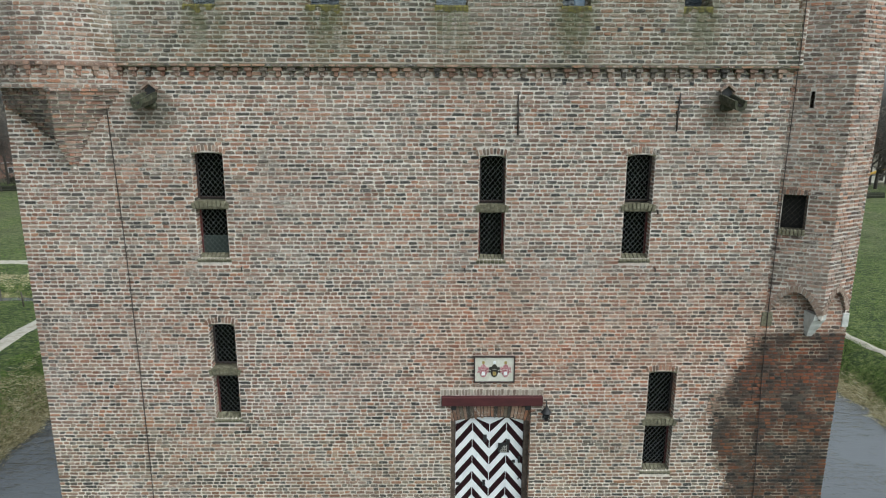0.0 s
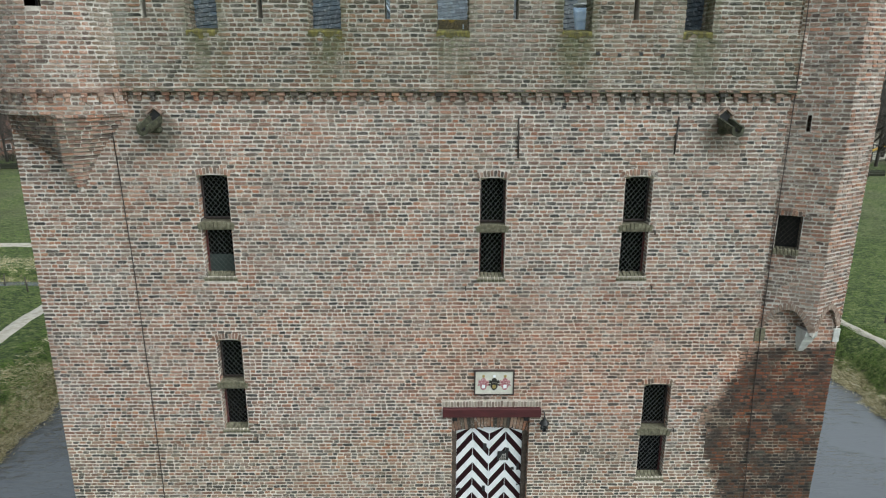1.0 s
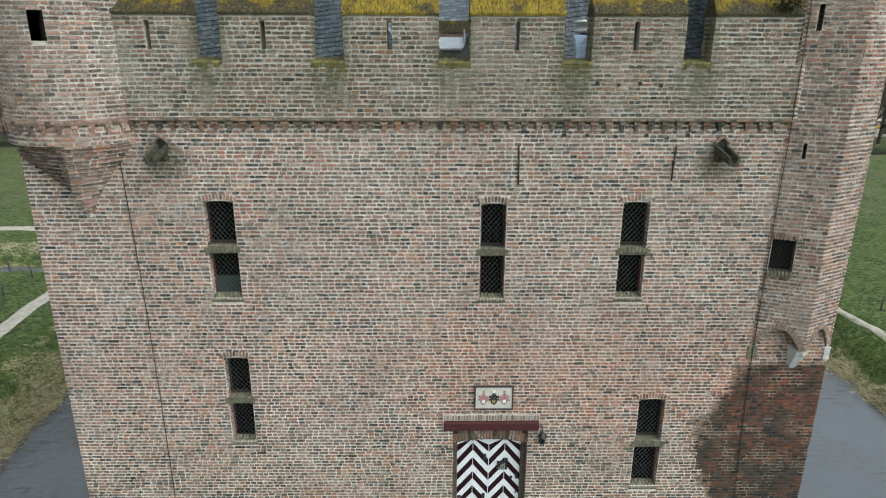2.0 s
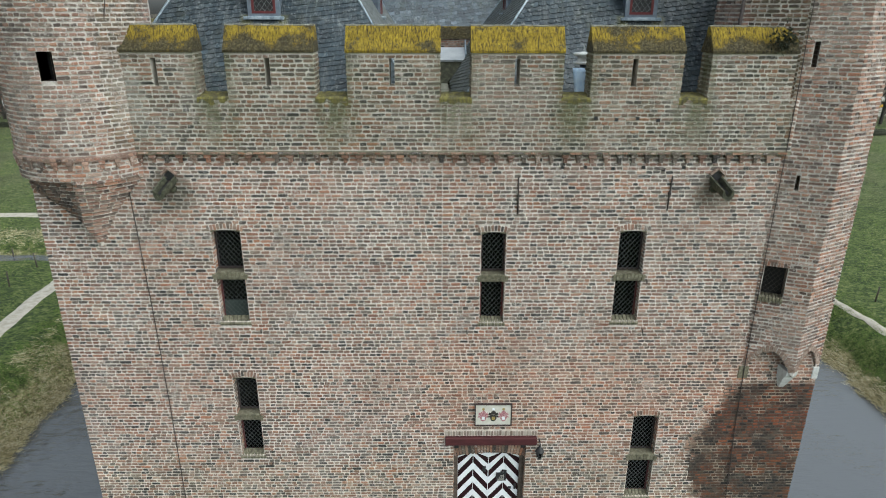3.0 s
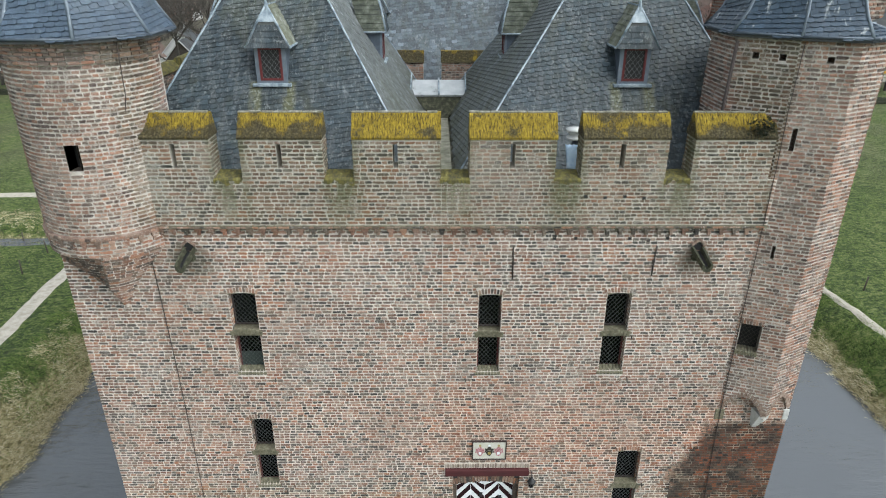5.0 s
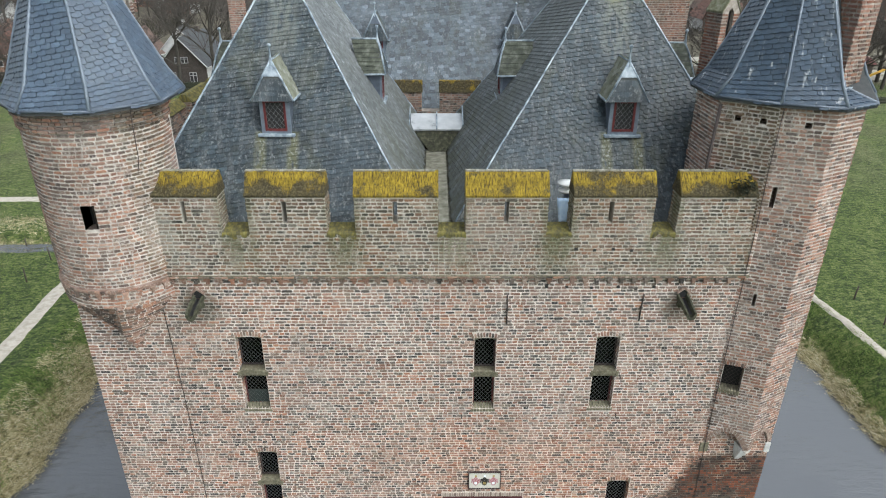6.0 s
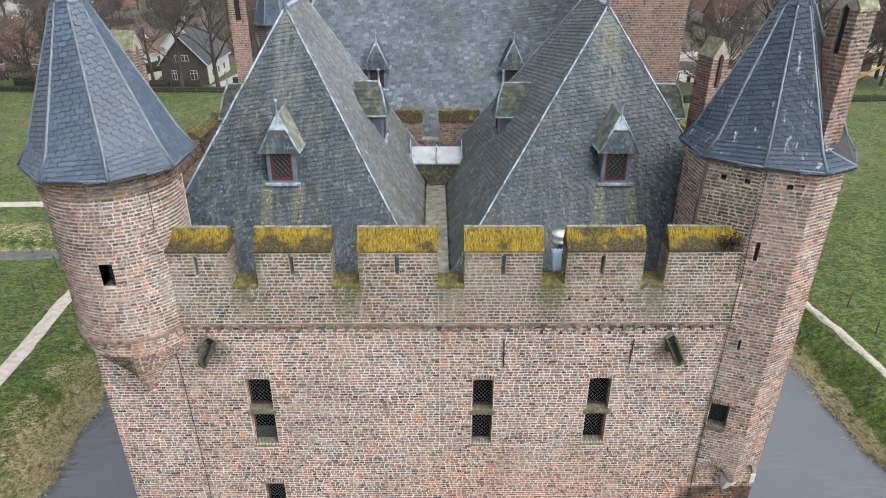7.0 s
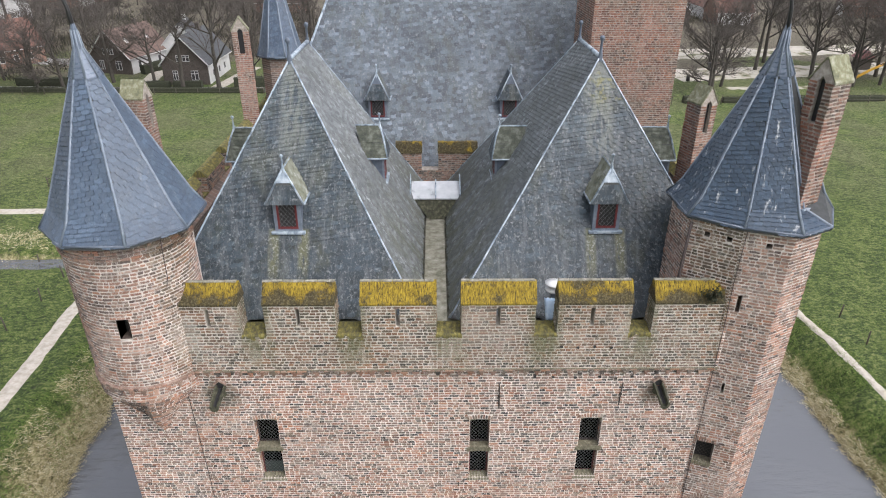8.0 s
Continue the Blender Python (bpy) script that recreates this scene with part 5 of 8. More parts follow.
bm = bmesh.new()
for x in (0.43, 1.98):
    box_into(bm, x - 0.05, x + 0.05, -0.02, 0.1, 7.64, 7.765)
part("beam_bracket", bm, BLACK, bpy.data.objects["door_beam"])

# painted panel with three crests (plain shapes)
panel = empty("wall_panel", (0, 0, 0), label="framed cream panel with three painted heraldic crests above the door", category="wall panel")
part("board", box(0.86, 1.66, -0.035, 0.01, 8.30, 8.83), CREAM, panel)
part("frame", frame_box(0.835, 1.685, 8.275, 8.855, -0.055, 0.012, 0.022), FRAME_DARK, panel, "thin oxblood frame")


def crest(cx, mat, name, label):
    bm = bmesh.new()
    y0, y1 = -0.043, -0.034
    shield = [(-0.07, 0.02), (0.07, 0.02), (0.075, -0.06), (0.045, -0.125), (0, -0.15), (-0.045, -0.125), (-0.075, -0.06)]
    helm = [(-0.05, 0.03), (0.05, 0.03), (0.055, 0.10), (0.0, 0.15), (-0.055, 0.10)]
    wings = [[(s * 0.05, 0.0), (s * 0.115, 0.03), (s * 0.10, 0.09), (s * 0.05, 0.07)] for s in (-1, 1)] + [[(s * 0.06, -0.03), (s * 0.125, -0.05), (s * 0.105, 0.01)] for s in (-1, 1)]
    for pts in [shield, helm] + wings:
        a = [bm.verts.new((cx + x, y0, 8.54 + z)) for x, z in pts]
        b = [bm.verts.new((cx + x, y1, 8.54 + z)) for x, z in pts]
        bm.faces.new(a)
        for i in range(len(pts)):
            q = (i + 1) % len(pts)
            bm.faces.new((a[i], a[q], b[q], b[i]))
    c = part(name, bm, mat, panel, label)
    top = bmesh.new()
    box_into(top, cx - 0.028, cx + 0.028, y0 - 0.002, y1, 8.69, 8.745, 0.01)
    part("crest_top", top, WHITE if mat is not CREST_RED else CREST_GOLD, c)
    mid = bmesh.new()
    box_into(mid, cx - 0.035, cx + 0.035, y0 - 0.004, y0, 8.44, 8.52, 0.006)
    part("charge", mid, CREST_GOLD if mat is CREST_BLACK else WHITE, c)


crest(1.03, CREST_RED, "crest", "red painted crest")
crest(1.26, CREST_BLACK, "crest", "black and gold painted crest")
crest(1.49, CREST_RED, "crest", "red painted crest")

lantern = empty("wall_lantern", (2.33, 0, 7.6), label="small black iron wall lantern beside the door beam", category="lantern")
lantern.location = (0, 0, 0)
turned("cap", [(0.02, 0.17), (0.10, 0.06), (0.115, 0.04), (0.115, 0.03)], (2.35, -0.16, 7.62), BLACK, lantern, 6)
turned("body", [(0.05, -0.14), (0.085, 0.03)], (2.35, -0.16, 7.62), GLASS, lantern, 6, smooth=False)
bm = bmesh.new()
for k in range(6):
    a = k * math.pi / 3
    box_into(bm, -0.006, 0.006, -0.006, 0.006, -0.155, 0.035, 0, pose(2.35 + 0.07 * math.cos(a), -0.16 + 0.07 * math.sin(a), 7.62))
part("cage", bm, BLACK, lantern)
tube("bracket", [(2.35, 0.0, 7.86), (2.35, -0.12, 7.88), (2.35, -0.16, 7.80)], 0.014, BLACK, lantern)


# small iron and stone things on the front
def anchor(x, z0, z1, lean):
    ob = empty("wall_anchor", (0, 0, 0), label="long rusted iron wall anchor on the brickwork", category="wall anchor", group="wall anchors")
    tube("bar", [(x + lean, -0.03, z1), (x, -0.035, (z0 + z1) / 2), (x - lean * 0.3, -0.03, z0)], 0.016, IRON, ob, 6)
    part("eye", box(x - 0.03, x + 0.03, -0.05, 0.0, (z0 + z1) / 2 - 0.03, (z0 + z1) / 2 + 0.03, 0.008), IRON, ob)


anchor(1.60, 13.35, 14.10, -0.01)
anchor(4.63, 13.42, 14.13, 0.02)


def spout(x):
    """A mossy stone trough that sticks out of the wall under a little brick gable."""
    ob = empty("water_spout", (x, 0, 14.07), label="mossy stone water spout sticking out of the brick wall", category="water spout", group="water spouts")
    ob.scale = (0.86, 0.92, 0.86)
    v, f = [], []
    prof = [(-0.15, 0.07), (-0.15, -0.05), (-0.10, -0.15), (0.0, -0.19), (0.10, -0.15), (0.15, -0.05), (0.15, 0.07), (0.095, 0.07), (0.06, -0.07), (0.0, -0.11), (-0.06, -0.07), (-0.095, 0.07)]
    n = 8
    for i in range(n + 1):
        y = 0.05 - 0.74 * i / n
        s = 1 - 0.16 * i / n
        for px, pz in prof:
            v.append((px * s + 0.014 * noise.noise((i * 0.8, px * 20, x)), y, pz * s - 0.15 * (i / n) + 0.014 * noise.noise((pz * 20, i * 0.8, x))))
    m = len(prof)
    f = [(i * m + q, (i + 1) * m + q, (i + 1) * m + (q + 1) % m, i * m + (q + 1) % m) for i in range(n) for q in range(m)]
    f += [tuple(range(m)), tuple(n * m + q for q in range(m))]
    solid("trough", v, f, MOSS_STONE, ob)
    bed = [(px * 0.9, 0.0 if i == 0 else -0.60, pz - 0.125 * i) for i in (0, 1) for px, pz in ((-0.065, -0.05), (0.0, -0.08), (0.065, -0.05))]
    solid("wet_bed", bed, [(0, 1, 4, 3), (1, 2, 5, 4)], BLACK, ob, "dark strip along the channel")
    # the hole is a black plate on the wall, its darkness painted
    mouth = bmesh.new()
    front = [(-0.11, -0.04), (0.11, -0.04), (0.11, 0.10), (0.0, 0.20), (-0.11, 0.10)]
    ra = [mouth.verts.new((px, -0.022, pz)) for px, pz in front]
    rb2 = [mouth.verts.new((px, 0.03, pz)) for px, pz in front]
    mouth.faces.new(ra)
    for i in range(5):
        mouth.faces.new((ra[i], ra[(i + 1) % 5], rb2[(i + 1) % 5], rb2[i]))
    part("mouth", mouth, BLACK, ob, "black plate painted as the wall opening's darkness")
    bm = bmesh.new()
    for s in (-1, 1):
        box_into(bm, -0.115, 0.115, -0.075, 0.0, -0.028, 0.028, 0.008, pose(s * 0.088, -0.005, 0.185) @ pose(0, 0, 0, 0, s * 40, 0))
    part("hood", bm, HOOD_BRICK, ob, "two orange bricks leaning together as a hood")
    part("bracket", box(-0.13, 0.13, -0.13, 0.02, -0.30, -0.16, 0.03), MOSS_STONE, ob)


HOOD_BRICK = noise_material("orange_hood_brick", [(0.3, (0.15, 0.095, 0.07)), (0.5, (0.27, 0.19, 0.15)), (0.7, (0.42, 0.36, 0.31))], 14, 0.9, 0.5, 40)
spout(-5.28)
spout(5.53)
# putlog holes as black blocks on the face, their shade painted
for x, z in ((2.9, 14.3), (3.45, 14.28), (4.05, 14.3), (4.45, 14.26), (4.85, 14.3), (2.45, 14.3)):
    part("putlog_hole", box(x - 0.035, x + 0.035, -0.018, 0.03, z - 0.03, z + 0.03), BLACK, wall_front)
for x, z in ((3.0, 15.28), (3.4, 15.25), (3.8, 15.27), (4.2, 15.24)):
    part("putlog_hole", box(x - 0.035, x + 0.035, PF - 0.018, PF + 0.03, z - 0.03, z + 0.03), BLACK, parapet)
for x, z in ((-3.80, 10.75), (0.62, 10.72), (4.42, 10.73), (-3.86, 7.26), (4.38, 11.9), (5.2, 7.45)):
    tube("wall_hook", [(x, 0.0, z), (x, -0.06, z), (x + 0.005, -0.07, z - 0.07)], 0.015, IRON, None, 6, label="small rusted iron hook in the wall", category="hook", group="wall hooks")

# ---- castle: plain walls that close it round ----
DEEP = 24.0
for name, x0, x1 in (("wall_west", WL, WL + 0.9), ("wall_east", WR - 0.9, WR)):
    bm = box(x0, x1, 0.9, DEEP, BASE, 16.2)
    part(name, bm, FAR_BRICK, None, label="high plain brick side wall of the castle", category="wall", kind="structure")
part("wall_north", box(WL, WR, DEEP, DEEP + 0.9, BASE, 16.2), FAR_BRICK, None, label="plain brick rear wall of the castle", category="wall", kind="structure")
part("floor", box(WL + 0.9, WR - 0.9, 0.92, DEEP, 14.85, 15.0), GUTTER, None, label="lichened floor of the roof walk behind the parapet", category="floor", kind="structure")


def side_parapet(name, x, label, inner):
    """Merlons along a side wall, laid in bricks on the side towards the roofs, with mossy caps; low mossy sills between."""
    ob = empty(name, (0, 0, 0), label=label, category="parapet", kind="structure")
    rng = random.Random(int(abs(x) * 100))
    part("parapet_wall", box(x - 0.22, x + 0.22, 2.0, 19.6, 15.0, 16.2), OLD_MORTAR, ob)
    wall_b = Pieces("brick", BRICK_SHAPES, int(abs(x) * 10))
    face = x + 0.222 * inner
    ac = (0, 1, 0) if inner > 0 else (0, -1, 0)
    lay_flat(wall_b, (face, 2.0 if inner > 0 else 19.6, 0), ac, (inner, 0, 0), 17.6, 15.02, 16.18, (), None, rng)
    wall_b.finish(ob, BRICK, BRICK_ONE)
    y = 2.4
    while y < 19:
        m = part("merlon", box(x - 0.22, x + 0.22, y, y + 1.9, 16.2, 16.75), OLD_MORTAR, ob)
        mb = Pieces("brick", BRICK_SHAPES, int(y * 10))
        lay_flat(mb, (face, y if inner > 0 else y + 1.9, 0), ac, (inner, 0, 0), 1.9, 16.2, 16.74, (), None, rng)
        lay_flat(mb, (x - 0.22, y, 0), (1, 0, 0), (0, -1, 0), 0.44, 16.2, 16.74, (), None, rng)
        mb.finish(m, BRICK, BRICK_ONE)
        v = [(x - 0.27, y - 0.02, 16.74), (x + 0.27, y - 0.02, 16.74), (x + 0.07, y - 0.02, 16.97), (x - 0.07, y - 0.02, 16.97)]
        v += [(a, y + 1.92, c) for a, b, c in v]
        solid("coping", v, [(0, 1, 2, 3), (4, 5, 6, 7), (0, 1, 5, 4), (1, 2, 6, 5), (2, 3, 7, 6), (3, 0, 4, 7)], MOSS_GREEN, m, "mossy coping")
        if y + 2.45 < 19:
            part("crenel_sill", box(x - 0.25, x + 0.25, y + 1.92, y + 2.43, 16.2, 16.25, 0.02), MOSS_GREEN, ob, "mossy crenel sill")
        y += 2.45
    return ob


side_parapet("parapet_west", WL + 0.3, "side parapet with mossy copings along the castle's flank", 1)
side_parapet("parapet_east", WR - 0.3, "side parapet with mossy copings along the castle's far flank", -1)

# ---- the round corner turret ----
TX, TY, TR = -6.97, 0.68, 1.38
turret = empty("corner_turret", (TX, TY, 12.7), label="round brick corner turret on a corbel under a slate spire", category="turret")
turret.location = (0, 0, 0)
SLIT_A = (math.radians(-90.5), math.radians(-79.5))
SLIT_Z = (16.0, 16.50)
CORBEL_TOP = 14.17


def round_shell(name, cx, cy, radius, z0, z1, hole, mat, parent, sides=40):
    """A round wall with one opening; the opening has reveals."""
    angs = sorted({*(2 * math.pi * i / sides - math.pi for i in range(sides + 1)), hole[0], hole[1]})
    zs = [z0, hole[2], hole[3], z1]
    bm, rv = bmesh.new(), bmesh.new()
    pt = lambda a, z, r: bm.verts.new((cx + r * math.cos(a), cy + r * math.sin(a), z))
    for a, b in zip(angs, angs[1:]):
        for c, d in zip(zs, zs[1:]):
            if hole[0] <= (a + b) / 2 <= hole[1] and hole[2] <= (c + d) / 2 <= hole[3]:
                for q in (((a, c), (b, c)), ((b, c), (b, d)), ((b, d), (a, d)), ((a, d), (a, c))):
                    (a0, c0), (a1, c1) = q
                    rv.faces.new([rv.verts.new((cx + q * math.cos(t), cy + q * math.sin(t), zz)) for t, zz, q in ((a0, c0, radius), (a1, c1, radius), (a1, c1, radius - 0.3), (a0, c0, radius - 0.3))])
                continue
            bm.faces.new((pt(a, c, radius), pt(b, c, radius), pt(b, d, radius), pt(a, d, radius)))
            bm.faces.new((pt(a, c, radius - 0.3), pt(b, c, radius - 0.3), pt(b, d, radius - 0.3), pt(a, d, radius - 0.3)))
    # dark brown reveals: the slit's shade is put into their colour
    part("opening_reveal", rv, JAMB, parent)
    return part(name, bm, mat, parent)


round_shell("turret_wall", TX, TY, TR, CORBEL_TOP, 18.36, (*SLIT_A, *SLIT_Z), TURRET_MORTAR, turret)
# dark drum that fills the turret, painted as its unlit inside
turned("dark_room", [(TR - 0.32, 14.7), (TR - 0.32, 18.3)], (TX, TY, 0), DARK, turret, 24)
tb = Pieces("brick", BRICK_SHAPES, 71)
tr_rng = random.Random(72)
A0, A1 = math.radians(-215), math.radians(10)
lay_round(tb, TX, TY, lambda z: TR + (0.05 if z > 17.92 else 0.0) + (0.04 if z > 18.14 else 0.0), CORBEL_TOP, 18.36, A0, A1, [(SLIT_A[0], SLIT_A[1], SLIT_Z[0] - 0.03, SLIT_Z[1] + 0.02)], tr_rng)
# ring of small brick teeth under a flat course, carried round from the string course
a = A0
while a < math.radians(-34):
    at = pose(TX, TY, 0, 0, 0, math.degrees(a))
    ring_teeth = bmesh.new()
    box_into(ring_teeth, TR - 0.02, TR + 0.035, -0.036, 0.036, 14.39, 14.485, 0.008, at)
    box_into(ring_teeth, TR - 0.02, TR + 0.05, -0.055, 0.055, 14.482, 14.55, 0.008, at)
    part("tooth", ring_teeth, TURRET_BRICK_ONE, turret)
    a += 0.266 / TR
lay_round(tb, TX, TY, TR + 0.045, 14.555, 14.61, A0, math.radians(-34), (), tr_rng)
FLAT_COURSE = noise_material("worn_course_brick", [(0.3, (0.13, 0.085, 0.065)), (0.5, (0.24, 0.16, 0.125)), (0.7, (0.36, 0.28, 0.24))], 5, 0.92, 0.5, 40)
band, n = [], 48
for rr, zz in ((TR - 0.02, 14.55), (TR + 0.045, 14.55), (TR + 0.045, 14.63), (TR - 0.02, 14.65)):
    band += [(TX + rr * math.cos(A0 + (math.radians(-34) - A0) * i / n), TY + rr * math.sin(A0 + (math.radians(-34) - A0) * i / n), zz) for i in range(n + 1)]
solid("flat_course", band, [(q * (n + 1) + i, q * (n + 1) + i + 1, (q + 1) * (n + 1) + i + 1, (q + 1) * (n + 1) + i) for q in range(3) for i in range(n)], FLAT_COURSE, turret)
# the corbel: oversailing courses that meet in an upright arris and run out to a point low on the wall
TIP_Z, KNEE_Z = 12.68, 13.20


def corbel_outline(z):
    """One course of the corbel in plan, from its start on the wall round the arris and back to the wall."""
    s = min(1.0, max(0.0, (z - TIP_Z) / (CORBEL_TOP - TIP_Z)))
    d = 0.03 + 0.66 * s ** 0.9
    arris = -6.98 + 0.24 * max(0.0, z - KNEE_Z) + 0.25 * max(0.0, KNEE_Z - z)
    left = max(-8.03, -7.12 - 1.35 * (z - KNEE_Z)) if z > KNEE_Z else arris - 0.04 - 0.08 * (z - TIP_Z) / (KNEE_Z - TIP_Z)
    right = -6.80 + 1.02 * s ** 1.4
    bulge = 0.17 * s ** 3
    pts = [(left, 0.0), ((left + arris) / 2 - bulge, -d / 2 - bulge), (arris, -d)]
    for t in (0.36, 0.7, 1.0):
        pts.append((arris + (right - arris) * t, -d * (1 - t * t)))
    return pts


z = TIP_Z
while z < CORBEL_TOP - 0.01:
    pts = corbel_outline(z + ROW / 2)
    ring = [(x, y + 0.012) for x, y in pts]
    ring = [(ring[0][0], 0.06)] + ring + [(ring[-1][0], 0.06)]
    n = len(ring)
    top = min(z + ROW, CORBEL_TOP)
    v = [(x, y, z) for x, y in ring] + [(x, y, top) for x, y in ring]
    f = [tuple(range(n)), tuple(range(n, 2 * n))] + [(i, (i + 1) % n, n + (i + 1) % n, n + i) for i in range(n)]
    solid("corbel_course", v, f, MORTAR, turret)
    for (xa, ya), (xb, yb) in zip(pts, pts[1:]):
        length = math.hypot(xb - xa, yb - ya)
        if length < 0.04:
            continue
        ex, ey = (xb - xa) / length, (yb - ya) / length
        for ua, ub in fill(0.0, length, tr_rng):
            if ub - ua > 0.03:
                u, d = (ua + ub) / 2, 0.006 + tr_rng.uniform(-0.005, 0.012)
                tb.add((xa + ex * u + ey * d, ya + ey * u - ex * d, (z + top) / 2), (ex, ey, tr_rng.uniform(-0.02, 0.02)), (ey, -ex, 0), (0, 0, 1), ub - ua, (ROW - JOINT) * tr_rng.uniform(0.95, 1.12))
    z += ROW
tb.finish(turret, TURRET_BRICK, TURRET_BRICK_ONE, lambda x, y, z: y < -0.1 and 15.6 < z < 17.2 and -7.8 < x < -6.1, 300)


def spire(parent, cx, cy, plan, z0, apex, flare, seed, near, mats, niche=None):
    """A slated spire on a polygonal plan with a bell-cast foot, leaded hips and a finial."""
    rng = random.Random(seed)
    pc = Pieces("slate", WAVE_SHAPES, seed)
    ax, ay, az = apex
    n = len(plan)
    zk = z0 + flare
    mid = [(cx + (x - cx) * 0.84, cy + (y - cy) * 0.84, zk) for x, y in plan]
    top = [(ax + (x - cx) * 0.045, ay + (y - cy) * 0.045, az - 0.45) for x, y in plan]
    low = [(x, y, z0) for x, y in plan]
    if niche is not None:
        # the hip beside the chimney starts further in
        a, b = Vector(low[niche]), Vector(low[(niche + 1) % n])
        e = (b - a).normalized()
        inward = Vector((-e.y, e.x, 0))
        if inward.dot(Vector((cx, cy, 0)) - a) < 0:
            inward = -inward
        mid[(niche + 1) % n] = tuple(b + inward * 0.68 - e * 0.10 + Vector((0, 0, 0.2)))
    v = low + mid + top + [(x, y, z0 - 0.07) for x, y in plan] + [(cx + (x - cx) * 0.82, cy + (y - cy) * 0.82, z0 - 0.07) for x, y in plan]
    f = []
    for i in range(n):
        q = (i + 1) % n
        if i != niche:
            f += [(i, q, n + q, n + i), (n + i, n + q, 2 * n + q, 2 * n + i)]
        f += [(3 * n + i, 3 * n + q, q, i), (4 * n + i, 4 * n + q, 3 * n + q, 3 * n + i)]
    f.append(tuple(range(2 * n, 3 * n)))
    roof = solid("spire_roof", v, f, UNDER, parent)
    for i in range(n):
        q = (i + 1) % n
        if i == niche:
            # this side opens round a chimney: a low skirt, leaded cheeks and a back
            a, b = Vector(low[i]), Vector(low[q])
            e = (b - a).normalized()
            inward = Vector((-e.y, e.x, 0))
            if inward.dot(Vector((cx, cy, 0)) - a) < 0:
                inward = -inward
            s0 = a + inward * 0.68 + e * 0.16 + Vector((0, 0, 0.2))
            s1 = b + inward * 0.68 - e * 0.10 + Vector((0, 0, 0.2))
            p0, p1 = Vector(mid[i]).lerp(Vector(top[i]), 0.5), Vector(mid[q]).lerp(Vector(top[q]), 0.5)
            solid("skirt", [a, b, s1, s0, a - Vector((0, 0, 0.06)), b - Vector((0, 0, 0.06))], [(0, 1, 2, 3), (0, 1, 5, 4)], LEAD_BLUE, roof, "low lead-edged skirt before the chimney")
            solid("lead_cheek", [a, s0, p0, Vector(mid[i])], [(0, 1, 2, 3)], LEAD_BLUE, roof, "dark lead cheek")
            solid("niche_back", [s0, s1, p1, p0], [(0, 1, 2, 3)], LEAD_BLUE, roof)
            solid("upper_bed", [p0, p1, Vector(top[q]), Vector(top[i])], [(0, 1, 2, 3)], UNDER, roof)
            slope_face(pc, [a, b, s1, s0], rng, w=0.2, h=0.145, over=0.1)
            slope_face(pc, [p0, p1, Vector(top[q]), Vector(top[i])], rng, w=0.2, h=0.145, shear=0.10)
        elif niche is None or i != (niche + 1) % n:
            slope_face(pc, [low[i], low[q], mid[q], mid[i]], rng, w=0.17, h=0.095, shear=0.08, over=0.6)
            slope_face(pc, [mid[i], mid[q], top[q], top[i]], rng, w=0.17, h=0.10, shear=0.2, over=0.3)
        # leaded hips
        tube("hip_lead", [Vector(low[i]) + Vector((0, 0, 0.01)), Vector(mid[i]) + Vector((0, 0, 0.015)), Vector(top[i])], [0.036, 0.034, 0.02], RIB_LEAD, roof, 6)
        tube("eave_lead", [Vector(low[i]) + Vector((0, 0, 0.005)), Vector(low[q]) + Vector((0, 0, 0.005))], 0.03, LEAD_BLUE, roof, 6)
    pc.finish(roof, mats[0], mats[1], near, 300)
    # a tall lead cap over the top, its sheets dressed over the hips, and a leaning iron spike
    lower = [Vector(t).lerp(Vector(q), 0.17) for t, q in zip(top, mid)]
    hub = sum(lower, Vector((0, 0, 0))) / n
    capv = [tuple(hub + (p - hub) * 1.04 + Vector((0, 0, 0.02))) for p in lower]
    for k, z in ((0.056, az - 0.43), (0.036, az - 0.08), (0.026, az + 0.04)):
        capv += [(ax + (x - cx) * k, ay + (y - cy) * k, z) for x, y in plan]
    fc = [(r0 * n + i, r0 * n + (i + 1) % n, (r0 + 1) * n + (i + 1) % n, (r0 + 1) * n + i) for r0 in range(3) for i in range(n)] + [tuple(range(3 * n, 4 * n))]
    cap = solid("lead_cap", capv, fc, CAP_LEAD, parent, "pale blue-grey lead cap")
    for i in range(n):
        tube("cap_seam", [Vector(capv[i]), Vector(capv[n + i]), Vector(capv[2 * n + i])], [0.024, 0.02, 0.014], RIB_LEAD, cap, 5)
    tube("finial", [(ax, ay, az - 0.1), (ax - 0.02, ay, az + 0.3), (ax - 0.12, ay, az + 0.8), (ax - 0.20, ay, az + 1.5)], [0.05, 0.04, 0.032, 0.02], BLACK, parent, 6, label="slender dark iron finial")
    return roof


oct_plan = [(TX + 0.07 + 1.70 * math.cos(math.radians(22.5 + 45 * i)), TY - 0.01 + 1.70 * math.sin(math.radians(22.5 + 45 * i))) for i in range(8)]
spire(turret, TX + 0.07, TY - 0.01, oct_plan, 18.40, (-7.02, 0.67, 22.45), 0.42, 75, lambda x, y, z: y < 0.0 and z > 18.5, (NEW_SLATE, NEW_SLATE_ONE))

# ---- the many-sided corner turret ----
PLAN = [(5.84, 1.9), (5.86, 0.62), (6.76, 0.0), (7.72, -0.36), (8.47, 0.01), (8.98, 0.9), (8.9, 2.0), (8.0, 2.75), (6.6, 2.7)]
turret2 = empty("corner_turret", (7.4, 0.9, 9.3), label="many-sided brick corner turret on arches and stone corbels", category="turret")
turret2.location = (0, 0, 0)
PB, PTOP = 9.72, 18.38
